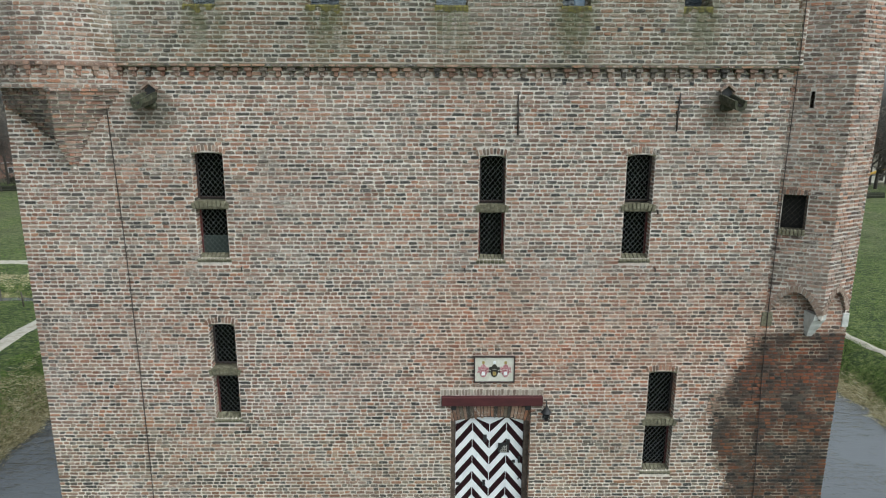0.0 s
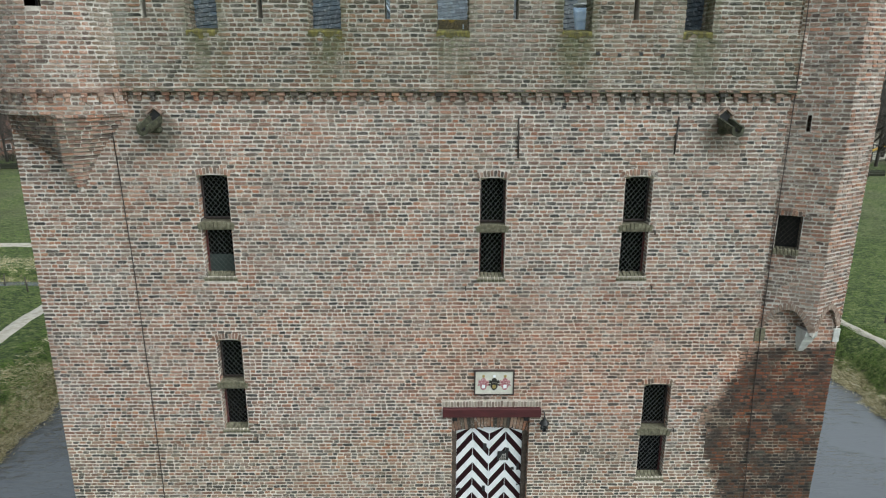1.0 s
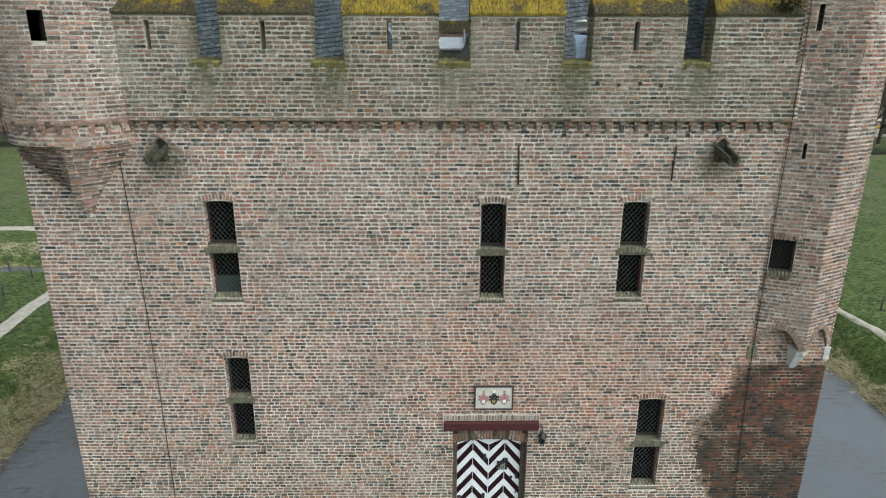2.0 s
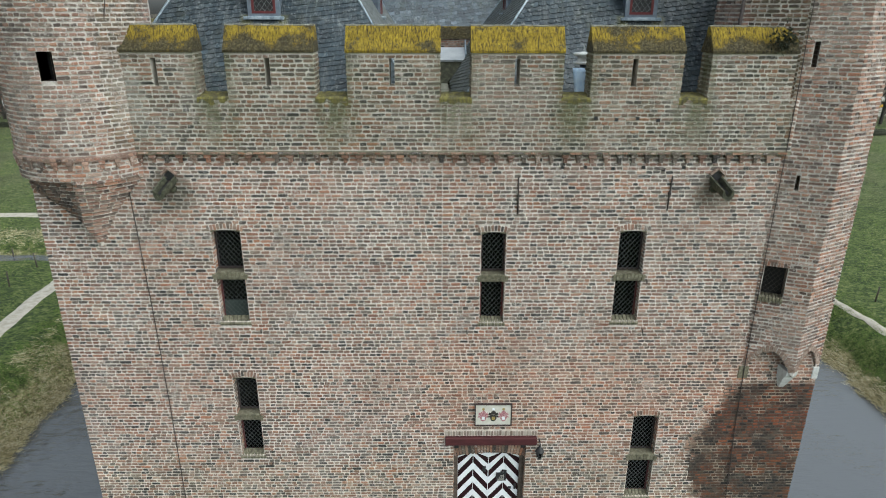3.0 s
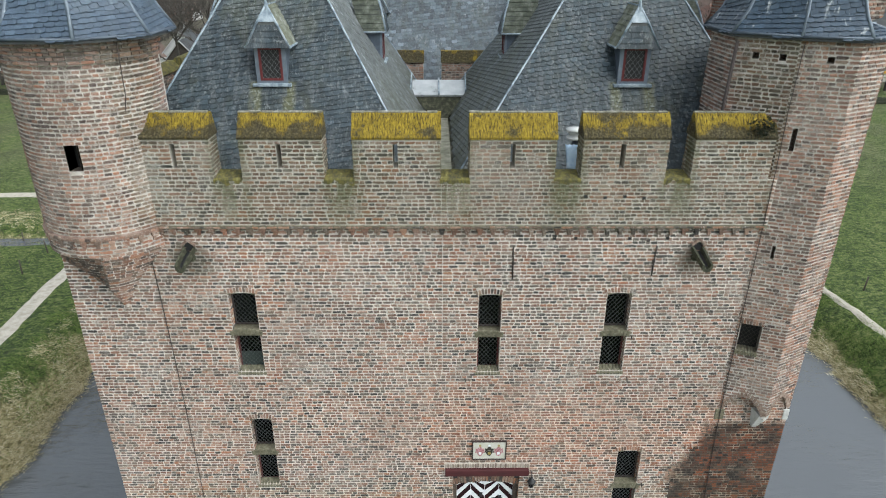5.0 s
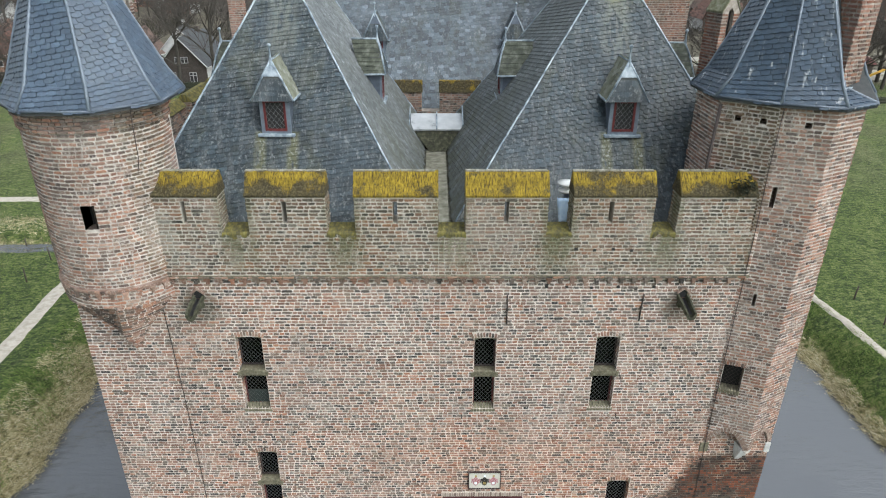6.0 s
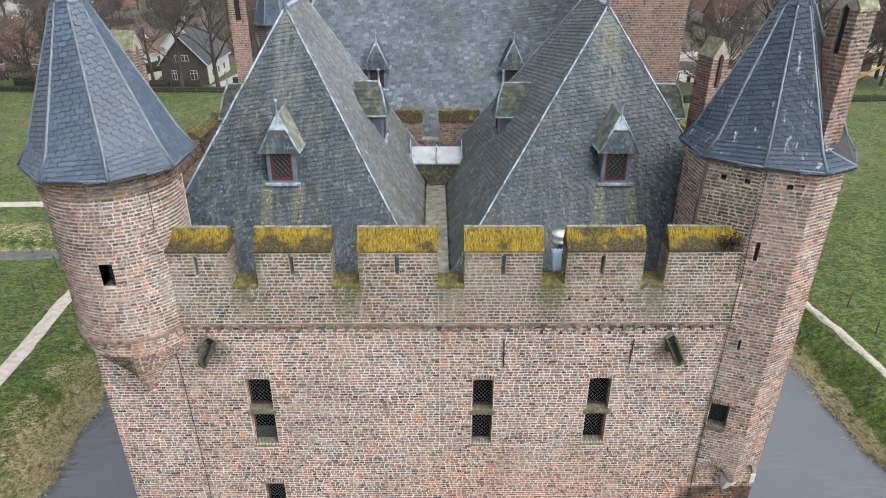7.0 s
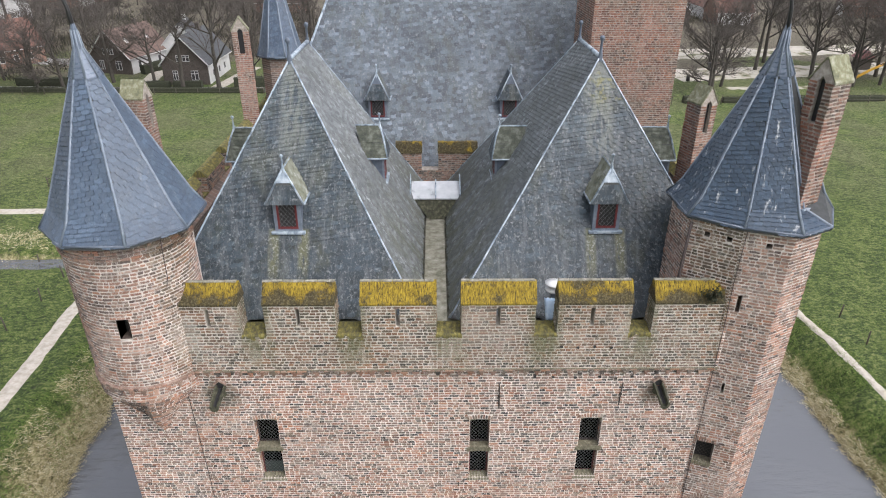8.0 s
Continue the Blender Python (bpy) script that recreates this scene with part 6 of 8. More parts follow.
ob_b = Pieces("brick", BRICK_SHAPES, 81)
o_rng = random.Random(82)
ring_b = Pieces("brick", BRICK_SHAPES, 83)
ARCH_BRICK = blade_material("orange_arch_brick", [(0.0, (0.12, 0.075, 0.055)), (0.4, (0.25, 0.14, 0.085)), (0.7, (0.34, 0.20, 0.12)), (1.0, (0.40, 0.30, 0.22))])
ARCH_BRICK_ONE = HOOD_BRICK
CROWN = 10.27


def arch_z(u, length, margin=0.05):
    t = (u - length / 2) / (length / 2 - margin)
    return PB + (CROWN - PB) * (1 - abs(t) ** 2.1) if abs(t) < 1 else PB


mid_c = (7.4, 1.1)
for i in range(len(PLAN)):
    a, b = Vector((*PLAN[i], 0)), Vector((*PLAN[(i + 1) % len(PLAN)], 0))
    length = (b - a).length
    ac = (b - a).normalized()
    out = Vector((ac.y, -ac.x, 0))
    if out.dot(Vector((*mid_c, 0)) - a) > 0:
        out = -out
    arched = i in (2, 3)
    z_low = PB if i in (2, 3, 4) else 14.0
    holes = []
    if i == 2:
        holes = [(0.08, 0.52, 11.52, 12.22), (0.20, 0.29, 16.22, 16.68), (0.33, 0.40, 13.86, 14.17)]
    if i == 1:
        holes = [(0.30, 0.42, 17.93, 18.05), (0.78, 0.90, 17.93, 18.05)]
    if i == 2:
        holes.append((0.5, 0.62, 17.93, 18.05))
    # the wall of this side, with its openings
    us = sorted({0.0, length, *[h for hh in holes for h in hh[:2]], *([length * q / 12 for q in range(13)] if arched else [])})
    zs = sorted({PB if arched else z_low, PTOP, *[h for hh in holes for h in hh[2:]], *([10.35] if arched else [])})
    bm, soffit = bmesh.new(), bmesh.new()
    P = lambda u, z, d=0.0: bm.verts.new((a.x + ac.x * u - out.x * d, a.y + ac.y * u - out.y * d, z))
    for u0, u1 in zip(us, us[1:]):
        for z0, z1 in zip(zs, zs[1:]):
            um, zm = (u0 + u1) / 2, (z0 + z1) / 2
            if any(h[0] < um < h[1] and h[2] < zm < h[3] for h in holes):
                edge = lambda u, z: not any(h[0] < u < h[1] and h[2] < z < h[3] for h in holes)
                for (p, q), (p2, q2), eu, ez in (((u0, z0), (u1, z0), um, z0 - 0.01), ((u1, z0), (u1, z1), u1 + 0.01, zm), ((u1, z1), (u0, z1), um, z1 + 0.01), ((u0, z1), (u0, z0), u0 - 0.01, zm)):
                    if not edge(eu, ez):
                        continue
                    S = lambda u, z, d: soffit.verts.new((a.x + ac.x * u - out.x * d, a.y + ac.y * u - out.y * d, z))
                    soffit.faces.new((S(p, q, 0), S(p2, q2, 0), S(p2, q2, 0.26), S(p, q, 0.26)))
                S = lambda u, z, d: soffit.verts.new((a.x + ac.x * u - out.x * d, a.y + ac.y * u - out.y * d, z))
                soffit.faces.new((S(u0, z0, 0.26), S(u1, z0, 0.26), S(u1, z1, 0.26), S(u0, z1, 0.26)))
                continue
            if arched and z0 == PB:
                za, zb = arch_z(u0, length), arch_z(u1, length)
                bm.faces.new((P(u0, za), P(u1, zb), P(u1, z1), P(u0, z1)))
                S = lambda u, z, d: soffit.verts.new((a.x + ac.x * u - out.x * d, a.y + ac.y * u - out.y * d, z))
                soffit.faces.new((S(u0, za, 0), S(u1, zb, 0), S(u1, zb, 0.5), S(u0, za, 0.5)))
            else:
                bm.faces.new((P(u0, z0), P(u1, z0), P(u1, z1), P(u0, z1)))
    part("turret_wall", bm, TURRET_MORTAR, turret2)
    if len(soffit.faces):
        bmesh.ops.remove_doubles(soffit, verts=soffit.verts, dist=0.001)
        part("arch_soffit", soffit, FAR_BRICK, turret2)
    else:
        soffit.free()
    if i in (0, 1, 2, 3, 4, 5):
        lim = None
        hh = [(h[0] - 0.01, h[1] + 0.01, h[2] - 0.02, h[3] + 0.02) for h in holes]
        if i == 2:
            hh.append((0.05, 0.55, 12.2, 12.33))
        z_from = z_low if i > 1 else 15.0
        lay_flat(ob_b, (a.x, a.y, 0), tuple(ac), tuple(out), length, 10.38 if arched else z_from, PTOP - 0.01, hh, lim, o_rng)
        if arched:
            z = PB
            while z < 10.36:
                # the spandrels at both sides of the arch
                ul = [u * length / 60 for u in range(61) if arch_z(u * length / 60, length) + 0.13 < z + ROW / 2]
                left = [u for u in ul if u < length / 2]
                right = [u for u in ul if u >= length / 2]
                for side in (left, right):
                    if side and side[-1] - side[0] > 0.05:
                        for ua, ub in fill(side[0], side[-1], o_rng):
                            u = (ua + ub) / 2
                            ob_b.add((a.x + ac.x * u + out.x * 0.008, a.y + ac.y * u + out.y * 0.008, z + ROW / 2), tuple(ac), tuple(out), (0, 0, 1), ub - ua, ROW - JOINT)
                z += ROW
            # arch ring
            n = 19
            for q in range(n):
                t = math.pi * (q + 0.5) / n
                u = length / 2 - (length / 2 - 0.10) * math.cos(t)
                zz = arch_z(u, length) if 0.06 < t < 3.08 else PB
                d = Vector((-math.cos(t) * 0.8, 0, math.sin(t) + 0.15)).normalized()
                upv = ac * d.x + Vector((0, 0, d.z))
                acv = upv.cross(out)
                c = a + ac * u + out * 0.014 + Vector((0, 0, zz)) + upv * 0.065
                ring_b.add(tuple(c), tuple(acv), tuple(out), tuple(upv), 0.062, 0.14)
        if i == 2:
            arch_row(ob_b, 0.05, 0.55, 12.215, 0.0, 0.11, p0=(a.x, a.y), across=tuple(ac), out=tuple(out), n=8)
            win = bmesh.new()
            m = Matrix(((ac.x, -out.x, 0, a.x), (ac.y, -out.y, 0, a.y), (0, 0, 1, 0), (0, 0, 0, 1)))
            lattice_into(win, 0.09, 0.51, 11.60, 12.21, 0.16, 0.10, 0.12, 0.008)
            bmesh.ops.transform(win, matrix=m, verts=win.verts)
            part("grille", win, IRON, turret2, "dark diamond grille")
            # dark sheet behind the grille, with the opening's shade as its colour
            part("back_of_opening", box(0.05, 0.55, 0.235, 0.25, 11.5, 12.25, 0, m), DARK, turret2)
            for q in range(7):
                sill = bmesh.new()
                box_into(sill, 0.06 + q * 0.068, 0.118 + q * 0.068, -0.045, 0.24, 11.42, 11.535, 0.008, m)
                part("sill_brick", sill, SILL, turret2)
# flat top course and a slightly wider band under the eaves
ring_b.finish(turret2, ARCH_BRICK, ARCH_BRICK_ONE, lambda x, y, z: True, 60)
ob_b.finish(turret2, TURRET_BRICK, TURRET_BRICK_ONE, lambda x, y, z: y < 0.02 and 15.3 < z < 17.0 and x > 6.8, 300)


def corbel_stone(x, y, turn):
    m = pose(x, y, 0, 0, 0, turn)
    v, f = [], []
    rings = [(0.06, 0.03, 9.30), (0.09, 0.08, 9.40), (0.095, 0.10, 9.45), (0.125, 0.17, 9.56), (0.13, 0.19, 9.62), (0.14, 0.26, 9.72), (0.14, 0.28, 9.84)]
    for hw, d, z in rings:
        v += [m @ Vector(p) for p in ((-hw, 0.25, z), (hw, 0.25, z), (hw * 0.9, -d, z), (-hw * 0.9, -d, z))]
    for i in range(len(rings) - 1):
        f += [(i * 4 + q, i * 4 + (q + 1) % 4, i * 4 + 4 + (q + 1) % 4, i * 4 + 4 + q) for q in range(4)]
    f += [(0, 1, 2, 3), tuple(range(len(rings) * 4 - 4, len(rings) * 4))]
    solid("corbel", v, f, CORBEL_STONE, turret2, "pale carved stone corbel")


corbel_stone(7.70, -0.04, 4)
part("springer", box(6.70, 6.92, -0.03, 0.05, 9.50, 9.80, 0.01), SILL, turret2, "stone springer block")
part("springer", box(8.36, 8.50, -0.035, 0.05, 9.48, 9.78, 0.01), CORBEL_STONE, turret2, "stone springer block")


def widened(plan, centre, by):
    out = []
    for x, y in plan:
        d = Vector((x - centre[0], y - centre[1]))
        d = d.normalized() * (d.length + by)
        out.append((centre[0] + d.x, centre[1] + d.y))
    return out


PLAN2 = widened(PLAN, mid_c, 0.17)
spire(turret2, 7.35, 1.05, PLAN2, 18.40, (7.18, 1.0, 22.40), 0.38, 85, lambda x, y, z: y < 0.6 and 18.45 < z, (LIMED_SLATE, LIMED_SLATE_ONE), 3)


def gabled_chimney(name, x, y, z0, z1, wx, wy, turn, seed, label, mat_bricks=True):
    """A brick chimney under a mossy saddle cap, with a narrow arched opening through it."""
    rng = random.Random(seed)
    ob = empty(name, (0, 0, 0), label=label, category="chimney")
    m = pose(x, y, 0, 0, 0, turn)
    hw, hd = wx / 2, wy / 2
    ow = wx * 0.16
    oz0, oz1 = z1 - 0.86, z1 - 0.18
    bm = bmesh.new()
    box_into(bm, -hw, hw, -hd, hd, z0, oz0, 0, m)
    box_into(bm, -hw, -ow, -hd, hd, oz0, z1, 0, m)
    box_into(bm, ow, hw, -hd, hd, oz0, z1, 0, m)
    # gable top: the opening ends in a point
    head = [(-hw, z1 - 0.005), (-ow, z1 - 0.005), (0, z1 + 0.10), (ow, z1 - 0.005), (hw, z1 - 0.005), (0.04, z1 + 0.42), (-0.04, z1 + 0.42)]
    f0 = [bm.verts.new(m @ Vector((px, -hd, pz))) for px, pz in head]
    f1 = [bm.verts.new(m @ Vector((px, hd, pz))) for px, pz in head]
    bm.faces.new(f0)
    bm.faces.new(f1)
    for i in range(len(head)):
        q = (i + 1) % len(head)
        bm.faces.new((f0[i], f0[q], f1[q], f1[i]))
    part("shaft", bm, OLD_MORTAR, ob)
    # black block inside the opening, painted in for its shade
    part("dark_flue", box(-ow - 0.01, ow + 0.01, -hd + 0.12, hd - 0.12, oz0 - 0.05, z1 + 0.02, 0, m), BLACK, ob)
    pc = Pieces("brick", BRICK_SHAPES, seed)
    for sy, ln, hd2, ang in ((-1, wx, hd, 0), (1, wx, hd, 180), (-1, wy, hw, 90), (-1, wy, hw, -90)):
        mm = m @ pose(0, 0, 0, 0, 0, ang)
        ac = mm.to_3x3() @ Vector((1, 0, 0))
        out = mm.to_3x3() @ Vector((0, -1, 0))
        p0 = mm @ Vector((-ln / 2, -hd2, 0))
        face = ang in (0, 180)
        lay_flat(pc, (p0.x, p0.y, 0), tuple(ac), tuple(out), ln, max(z0, 14.5), z1, [(ln / 2 - ow, ln / 2 + ow, oz0, z1)] if face else [], None, rng, proud=0.006)
    pc.finish(ob, BRICK_RED, BRICK_RED_ONE)
    for s in (-1, 1):
        cap = [m @ Vector(p) for p in ((s * (hw + 0.035), -hd - 0.02, z1 - 0.03), (s * (hw + 0.035), hd + 0.02, z1 - 0.03), (s * 0.015, hd + 0.02, z1 + 0.45), (s * 0.015, -hd - 0.02, z1 + 0.45))]
        lift = Vector((0, 0, 0.05))
        v = cap + [p + lift for p in cap]
        solid("cap_slope", v, [(0, 1, 2, 3), (4, 5, 6, 7), (0, 1, 5, 4), (1, 2, 6, 5), (2, 3, 7, 6), (3, 0, 4, 7)], MOSS_PALE, ob, "mossy stone slope of the cap")
    return ob


gabled_chimney("chimney", 8.22, 0.78, 17.6, 21.36, 0.54, 0.57, -64, 91, "slim brick chimney with a pointed opening rising through the spire")
apron = bmesh.new()
box_into(apron, -0.27, 0.27, -0.07, 0.03, 18.53, 18.61, 0.02, pose(8.355, 0.51, 0, 0, 0, 26))
part("lead_apron", apron, LEAD, turret2, "folded lead apron at the foot of the chimney")
gabled_chimney("chimney", -8.58, 6.0, 13.0, 19.72, 0.50, 0.66, 82, 92, "brick chimney with a mossy saddle cap on the side wall")
part("corbel", box(-8.84, -7.9, 5.82, 6.18, 12.6, 16.6), OLD_MORTAR, bpy.data.objects["chimney.001"], "brick corbel tying the chimney to the wall")
gabled_chimney("chimney", 7.85, 6.0, 15.5, 19.55, 0.55, 0.62, 18, 93, "brick chimney with a mossy cap and pointed opening")
gabled_chimney("chimney", -7.55, 13.6, 15.5, 20.42, 0.62, 0.62, 14, 94, "tall red brick chimney with a yellow mossy cap")

# lightning conductors
tube("lightning_cable", [(-5.80, -0.30, 18.3), (-5.86, -0.24, 17.3), (-6.06, -0.18, 16.6), (-6.12, -0.15, 15.5), (-6.14, -0.145, 14.75), (-6.13, -0.03, 14.5), (-6.05, -0.025, 11.2), (-6.03, -0.025, 8.7), (-6.04, -0.025, 5.7), (-6.05, -0.03, BASE)],
     0.009, CABLE, None, 5, label="thin dark lightning cable down the brick front", category="cable", group="lightning cables")
tube("lightning_cable", [(6.80, -0.07, 18.3), (6.78, -0.055, 17.0), (6.77, -0.115, 15.9), (6.77, -0.115, 14.7), (6.79, -0.05, 12.0), (6.81, -0.04, 9.7), (6.83, -0.03, 9.2), (6.86, -0.03, 8.2), (6.98, -0.03, 5.8), (7.0, -0.03, BASE)],
     0.009, CABLE, None, 5, label="thin rusty lightning cable beside the turret", category="cable", group="lightning cables")
tube("downpipe", [(5.80, 0.52, 18.25), (5.74, 0.55, 16.2), (5.72, 0.56, 15.05)], 0.035, CABLE, None, 8, label="rusty drainpipe down the side of the turret", category="downpipe")

# ---- roofs ----
EAVE = 15.2


def pavilion(name, x0, x1, xr, y0, ya, yb, y1, zr, seed, label, near, pale, sheen_mat):
    """A steep hipped slate roof: foot x0..x1 and y0..y1, ridge along y from ya to yb. pale: the face with sky sheen
    painted in.
    """
    rng = random.Random(seed)
    ob = empty(name, (0, 0, 0), label=label, category="roof")
    c = [(x0, y0, EAVE), (x1, y0, EAVE), (x1, y1, EAVE), (x0, y1, EAVE)]
    a, b = (xr, ya, zr), (xr, yb, zr)
    fs = [[c[0], c[1], a], [c[1], c[2], b, a], [c[2], c[3], b], [c[3], c[0], a, b]]
    bed = solid("roof_bed", c + [a, b], [(0, 1, 4), (1, 2, 5, 4), (2, 3, 5), (3, 0, 4, 5), (0, 1, 2, 3)], UNDER, ob)
    pc = Pieces("slate", SCALE_SHAPES, seed)
    pc2 = Pieces("slate", SCALE_SHAPES, seed + 50)
    for k, face in enumerate(fs):
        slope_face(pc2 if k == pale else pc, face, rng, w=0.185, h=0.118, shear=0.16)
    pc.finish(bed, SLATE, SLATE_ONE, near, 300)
    pc2.finish(bed, sheen_mat, sheen_mat)
    up = Vector((0, 0, 0.02))
    for p, q in ((c[0], a), (c[1], a), (c[2], b), (c[3], b)):
        p, q = Vector(p) + up, Vector(q) + up
        n = 14
        pts = [p.lerp(q, i / n) + Vector((rng.uniform(-0.008, 0.008), 0, rng.uniform(-0.004, 0.006))) for i in range(n + 1)]
        tube("hip_lead", pts, 0.025, LEAD, ob, 6, label="pale lead roll along the hip")
    tube("ridge_lead", [Vector(a) + up, Vector(b) + up], 0.06, LEAD, ob, 8, label="pale lead roll along the ridge")
    for p in (a, b):
        fin = turned("finial", [(0.16, -0.34), (0.075, 0.0), (0.038, 0.2), (0.034, 0.46), (0.06, 0.49), (0.072, 0.54), (0.05, 0.59), (0.02, 0.60)], (p[0], p[1], p[2] - 0.02), LEAD_BLUE, ob, 10, label="leaded finial knob")
    return ob


ZR = 20.86
pavilion("pavilion_roof", -7.15, -0.36, -3.95, 1.25, 5.48, 8.3, 10.4, ZR, 101, "steep hipped roof of old grey slate with mossy stains", lambda x, y, z: y < 5.4 and 16.2 < z < 18.0 and -6 < x < -1.5, 1, SHEEN_SLATE)
pavilion("pavilion_roof", 0.38, 8.05, 4.57, 1.25, 5.48, 8.3, 10.4, ZR + 0.06, 102, "steep hipped roof of old grey slate beside the valley gutter", lambda x, y, z: y < 5.4 and 16.2 < z < 18.0 and 1.8 < x < 7, 3, MID_SHEEN_SLATE)

# valley gutter with a lead-capped cross wall
gut = empty("valley_gutter", (0, 0, 0), label="lichened valley gutter between the two slate roofs", category="gutter")
part("trough", box(-0.30, 0.32, 0.5, 7.7, 15.02, 15.14), GUTTER, gut)
box_wall = empty("gutter_box", (0, 0, 0), label="lead-topped box across the valley between two roofs", category="gutter box")
slab("front_panel", [(-0.16, 7.40, 15.12), (0.28, 7.40, 15.12), (0.86, 7.76, 15.78), (-0.76, 7.76, 15.78)], 0.06, MOSS_STONE, box_wall, "dark mossy sloping front")
for s in ((-0.80, 0.03), (0.045, 0.90)):
    slab("lead_sheet", [(s[0], 7.68, 15.80), (s[1], 7.68, 15.80), (s[1], 8.50, 16.12), (s[0], 8.50, 16.12)], 0.06, LEAD_TRAY, box_wall, "pale lead cover sheet")
slab("seam", [(0.015, 7.66, 15.86), (0.06, 7.66, 15.86), (0.06, 8.52, 16.18), (0.015, 8.52, 16.18)], 0.08, LEAD, box_wall)
for x in (-0.82, 0.89):
    slab("upstand", [(x, 7.64, 15.72), (x, 8.55, 16.05), (x, 8.55, 16.36), (x, 7.64, 15.97)], 0.03, LEAD, box_wall)
part("box_body", box(-0.5, 0.6, 7.95, 8.4, 15.05, 15.82), MOSS_STONE, box_wall)


def dormer(name, at, face, w, wall, rise, deep, label, seed):
    """A small slated dormer with a leaded tent roof, finial and a red window. at: the foot of its front's middle; face: degrees by which it turns from facing -y."""
    m = pose(*at, 0, 0, face)
    T = lambda *p: m @ Vector(p)
    ob = empty(name, (0, 0, 0), label=label, category="dormer", group="roof dormers")
    h = w / 2
    for x0, x1, z0, z1 in ((-h, -h + 0.09, 0, wall), (h - 0.09, h, 0, wall), (-h + 0.09, h - 0.09, wall - 0.07, wall), (-h + 0.09, h - 0.09, 0, 0.08)):
        part("front_board", box(x0, x1, 0, 0.06, z0, z1, 0, m), RIB_LEAD, ob, "grey leaded front board")
    for x0 in (-h, h - 0.03):
        part("cheek", box(x0, x0 + 0.03, 0.06, deep, 0, wall, 0, m), LEAD_BLUE, ob, "grey leaded cheek")
    bm = frame_box(-h + 0.09, h - 0.09, 0.08, wall - 0.07, -0.015, 0.05, 0.05)
    bmesh.ops.transform(bm, matrix=m, verts=bm.verts)
    win = part("window_frame", bm, FRAME_RED, ob, "red painted window frame")
    part("pane", box(-h + 0.12, h - 0.12, 0.03, 0.035, 0.1, wall - 0.1, 0, m), BLACK, win)
    bm = bmesh.new()
    lattice_into(bm, -h + 0.14, h - 0.14, 0.13, wall - 0.12, 0.015, 0.115, 0.145, 0.0065)
    bmesh.ops.transform(bm, matrix=m, verts=bm.verts)
    part("leading", bm, LEADING, win)
    part("lead_apron", box(-h - 0.09, h + 0.09, -0.10, 0.02, -0.05, 0.02, 0.01, m), LEAD, ob, "pale lead apron")
    # tent roof: front hip, two sides, overhanging eaves
    e = h + 0.13
    zt = wall + rise
    A, B = T(-e, -0.12, wall - 0.05), T(e, -0.12, wall - 0.05)
    H1 = T(-e * 0.42, 0.0, wall + rise * 0.58)
    H2 = T(e * 0.42, 0.0, wall + rise * 0.58)
    R0 = T(0, 0.12, zt)
    C, D = T(-e, deep, wall - 0.05), T(e, deep, wall - 0.05)
    R1 = T(0, deep + 0.25, zt)
    solid("dormer_roof", [A, B, H1, H2, R0, C, D, R1], [(0, 1, 3, 2), (2, 3, 4), (0, 2, 4, 7, 5), (1, 6, 7, 4, 3), (0, 5, 6, 1)], SLATE_FLAT, ob, "small slated tent roof")
    pc = Pieces("slate", SLATE_SHAPES, seed)
    rng = random.Random(seed)
    slope_face(pc, [A, B, H2, H1], rng, w=0.16, h=0.12)
    pc.finish(ob, SLATE, SLATE)
    pc = Pieces("slate", SLATE_SHAPES, seed + 40)
    slope_face(pc, [A, C, R1, R0], rng, w=0.18, h=0.13)
    slope_face(pc, [B, D, R1, R0], rng, w=0.18, h=0.13)
    side = DORMER_SLATE if seed < 113 else MOSS_SLATE if seed < 118 else SLATE
    pc.finish(ob, side, side)
    up = (T(0, -1, 0) - T(0, 0, 0)) * 0.02
    solid("gablet", [H1 + up, H2 + up, R0 + up, H1, H2, R0], [(0, 1, 2), (3, 4, 5), (0, 1, 4, 3), (1, 2, 5, 4), (2, 0, 3, 5)], LEAD if seed < 113 else LEAD_BLUE, ob, "pale lead gablet")
    for pts in ([A, H1, R0], [B, H2, R0], [R0, R1], [T(-e - 0.02, -0.12, wall - 0.055), T(-e - 0.02, deep * 0.9, wall - 0.055)], [T(e + 0.02, -0.12, wall - 0.055), T(e + 0.02, deep * 0.9, wall - 0.055)]):
        tube("edge_lead", pts, 0.028, LEAD, ob, 6, label="pale lead edge")
    base = T(0, 0.12, zt)
    turned("finial", [(0.075, -0.18), (0.04, 0.0), (0.022, 0.12), (0.02, 0.28), (0.045, 0.30), (0.05, 0.34), (0.02, 0.37)], tuple(base), LEAD, ob, 8, label="small leaded finial")
    return ob


DORMER_SLATE = noise_material("mossy_slope_slate", [(0.32, (0.07, 0.08, 0.07)), (0.45, (0.15, 0.155, 0.105)), (0.56, (0.21, 0.22, 0.18)), (0.7, (0.34, 0.355, 0.33))], 4, 0.8, 0.4, 30, squash=(2, 1, 0.5))
SLATE_FLAT = noise_material("dormer_slate", [(0.3, (0.05, 0.055, 0.055)), (0.7, (0.10, 0.105, 0.10))], 8, 0.6, 0.4)
MOSS_SLATE = noise_material("mossy_dormer_slate", [(0.34, (0.036, 0.041, 0.034)), (0.5, (0.068, 0.076, 0.055)), (0.66, (0.15, 0.16, 0.135))], 5, 0.8, 0.4)
dormer("dormer", (-3.80, 2.60, 17.04), 0, 0.70, 0.88, 0.82, 0.75, "small front dormer with a red lattice window in the slate roof", 111)
dormer("dormer", (4.47, 2.58, 17.04), 0, 0.70, 0.88, 0.82, 0.75, "small front dormer with a red lattice window and white lead edges", 112)
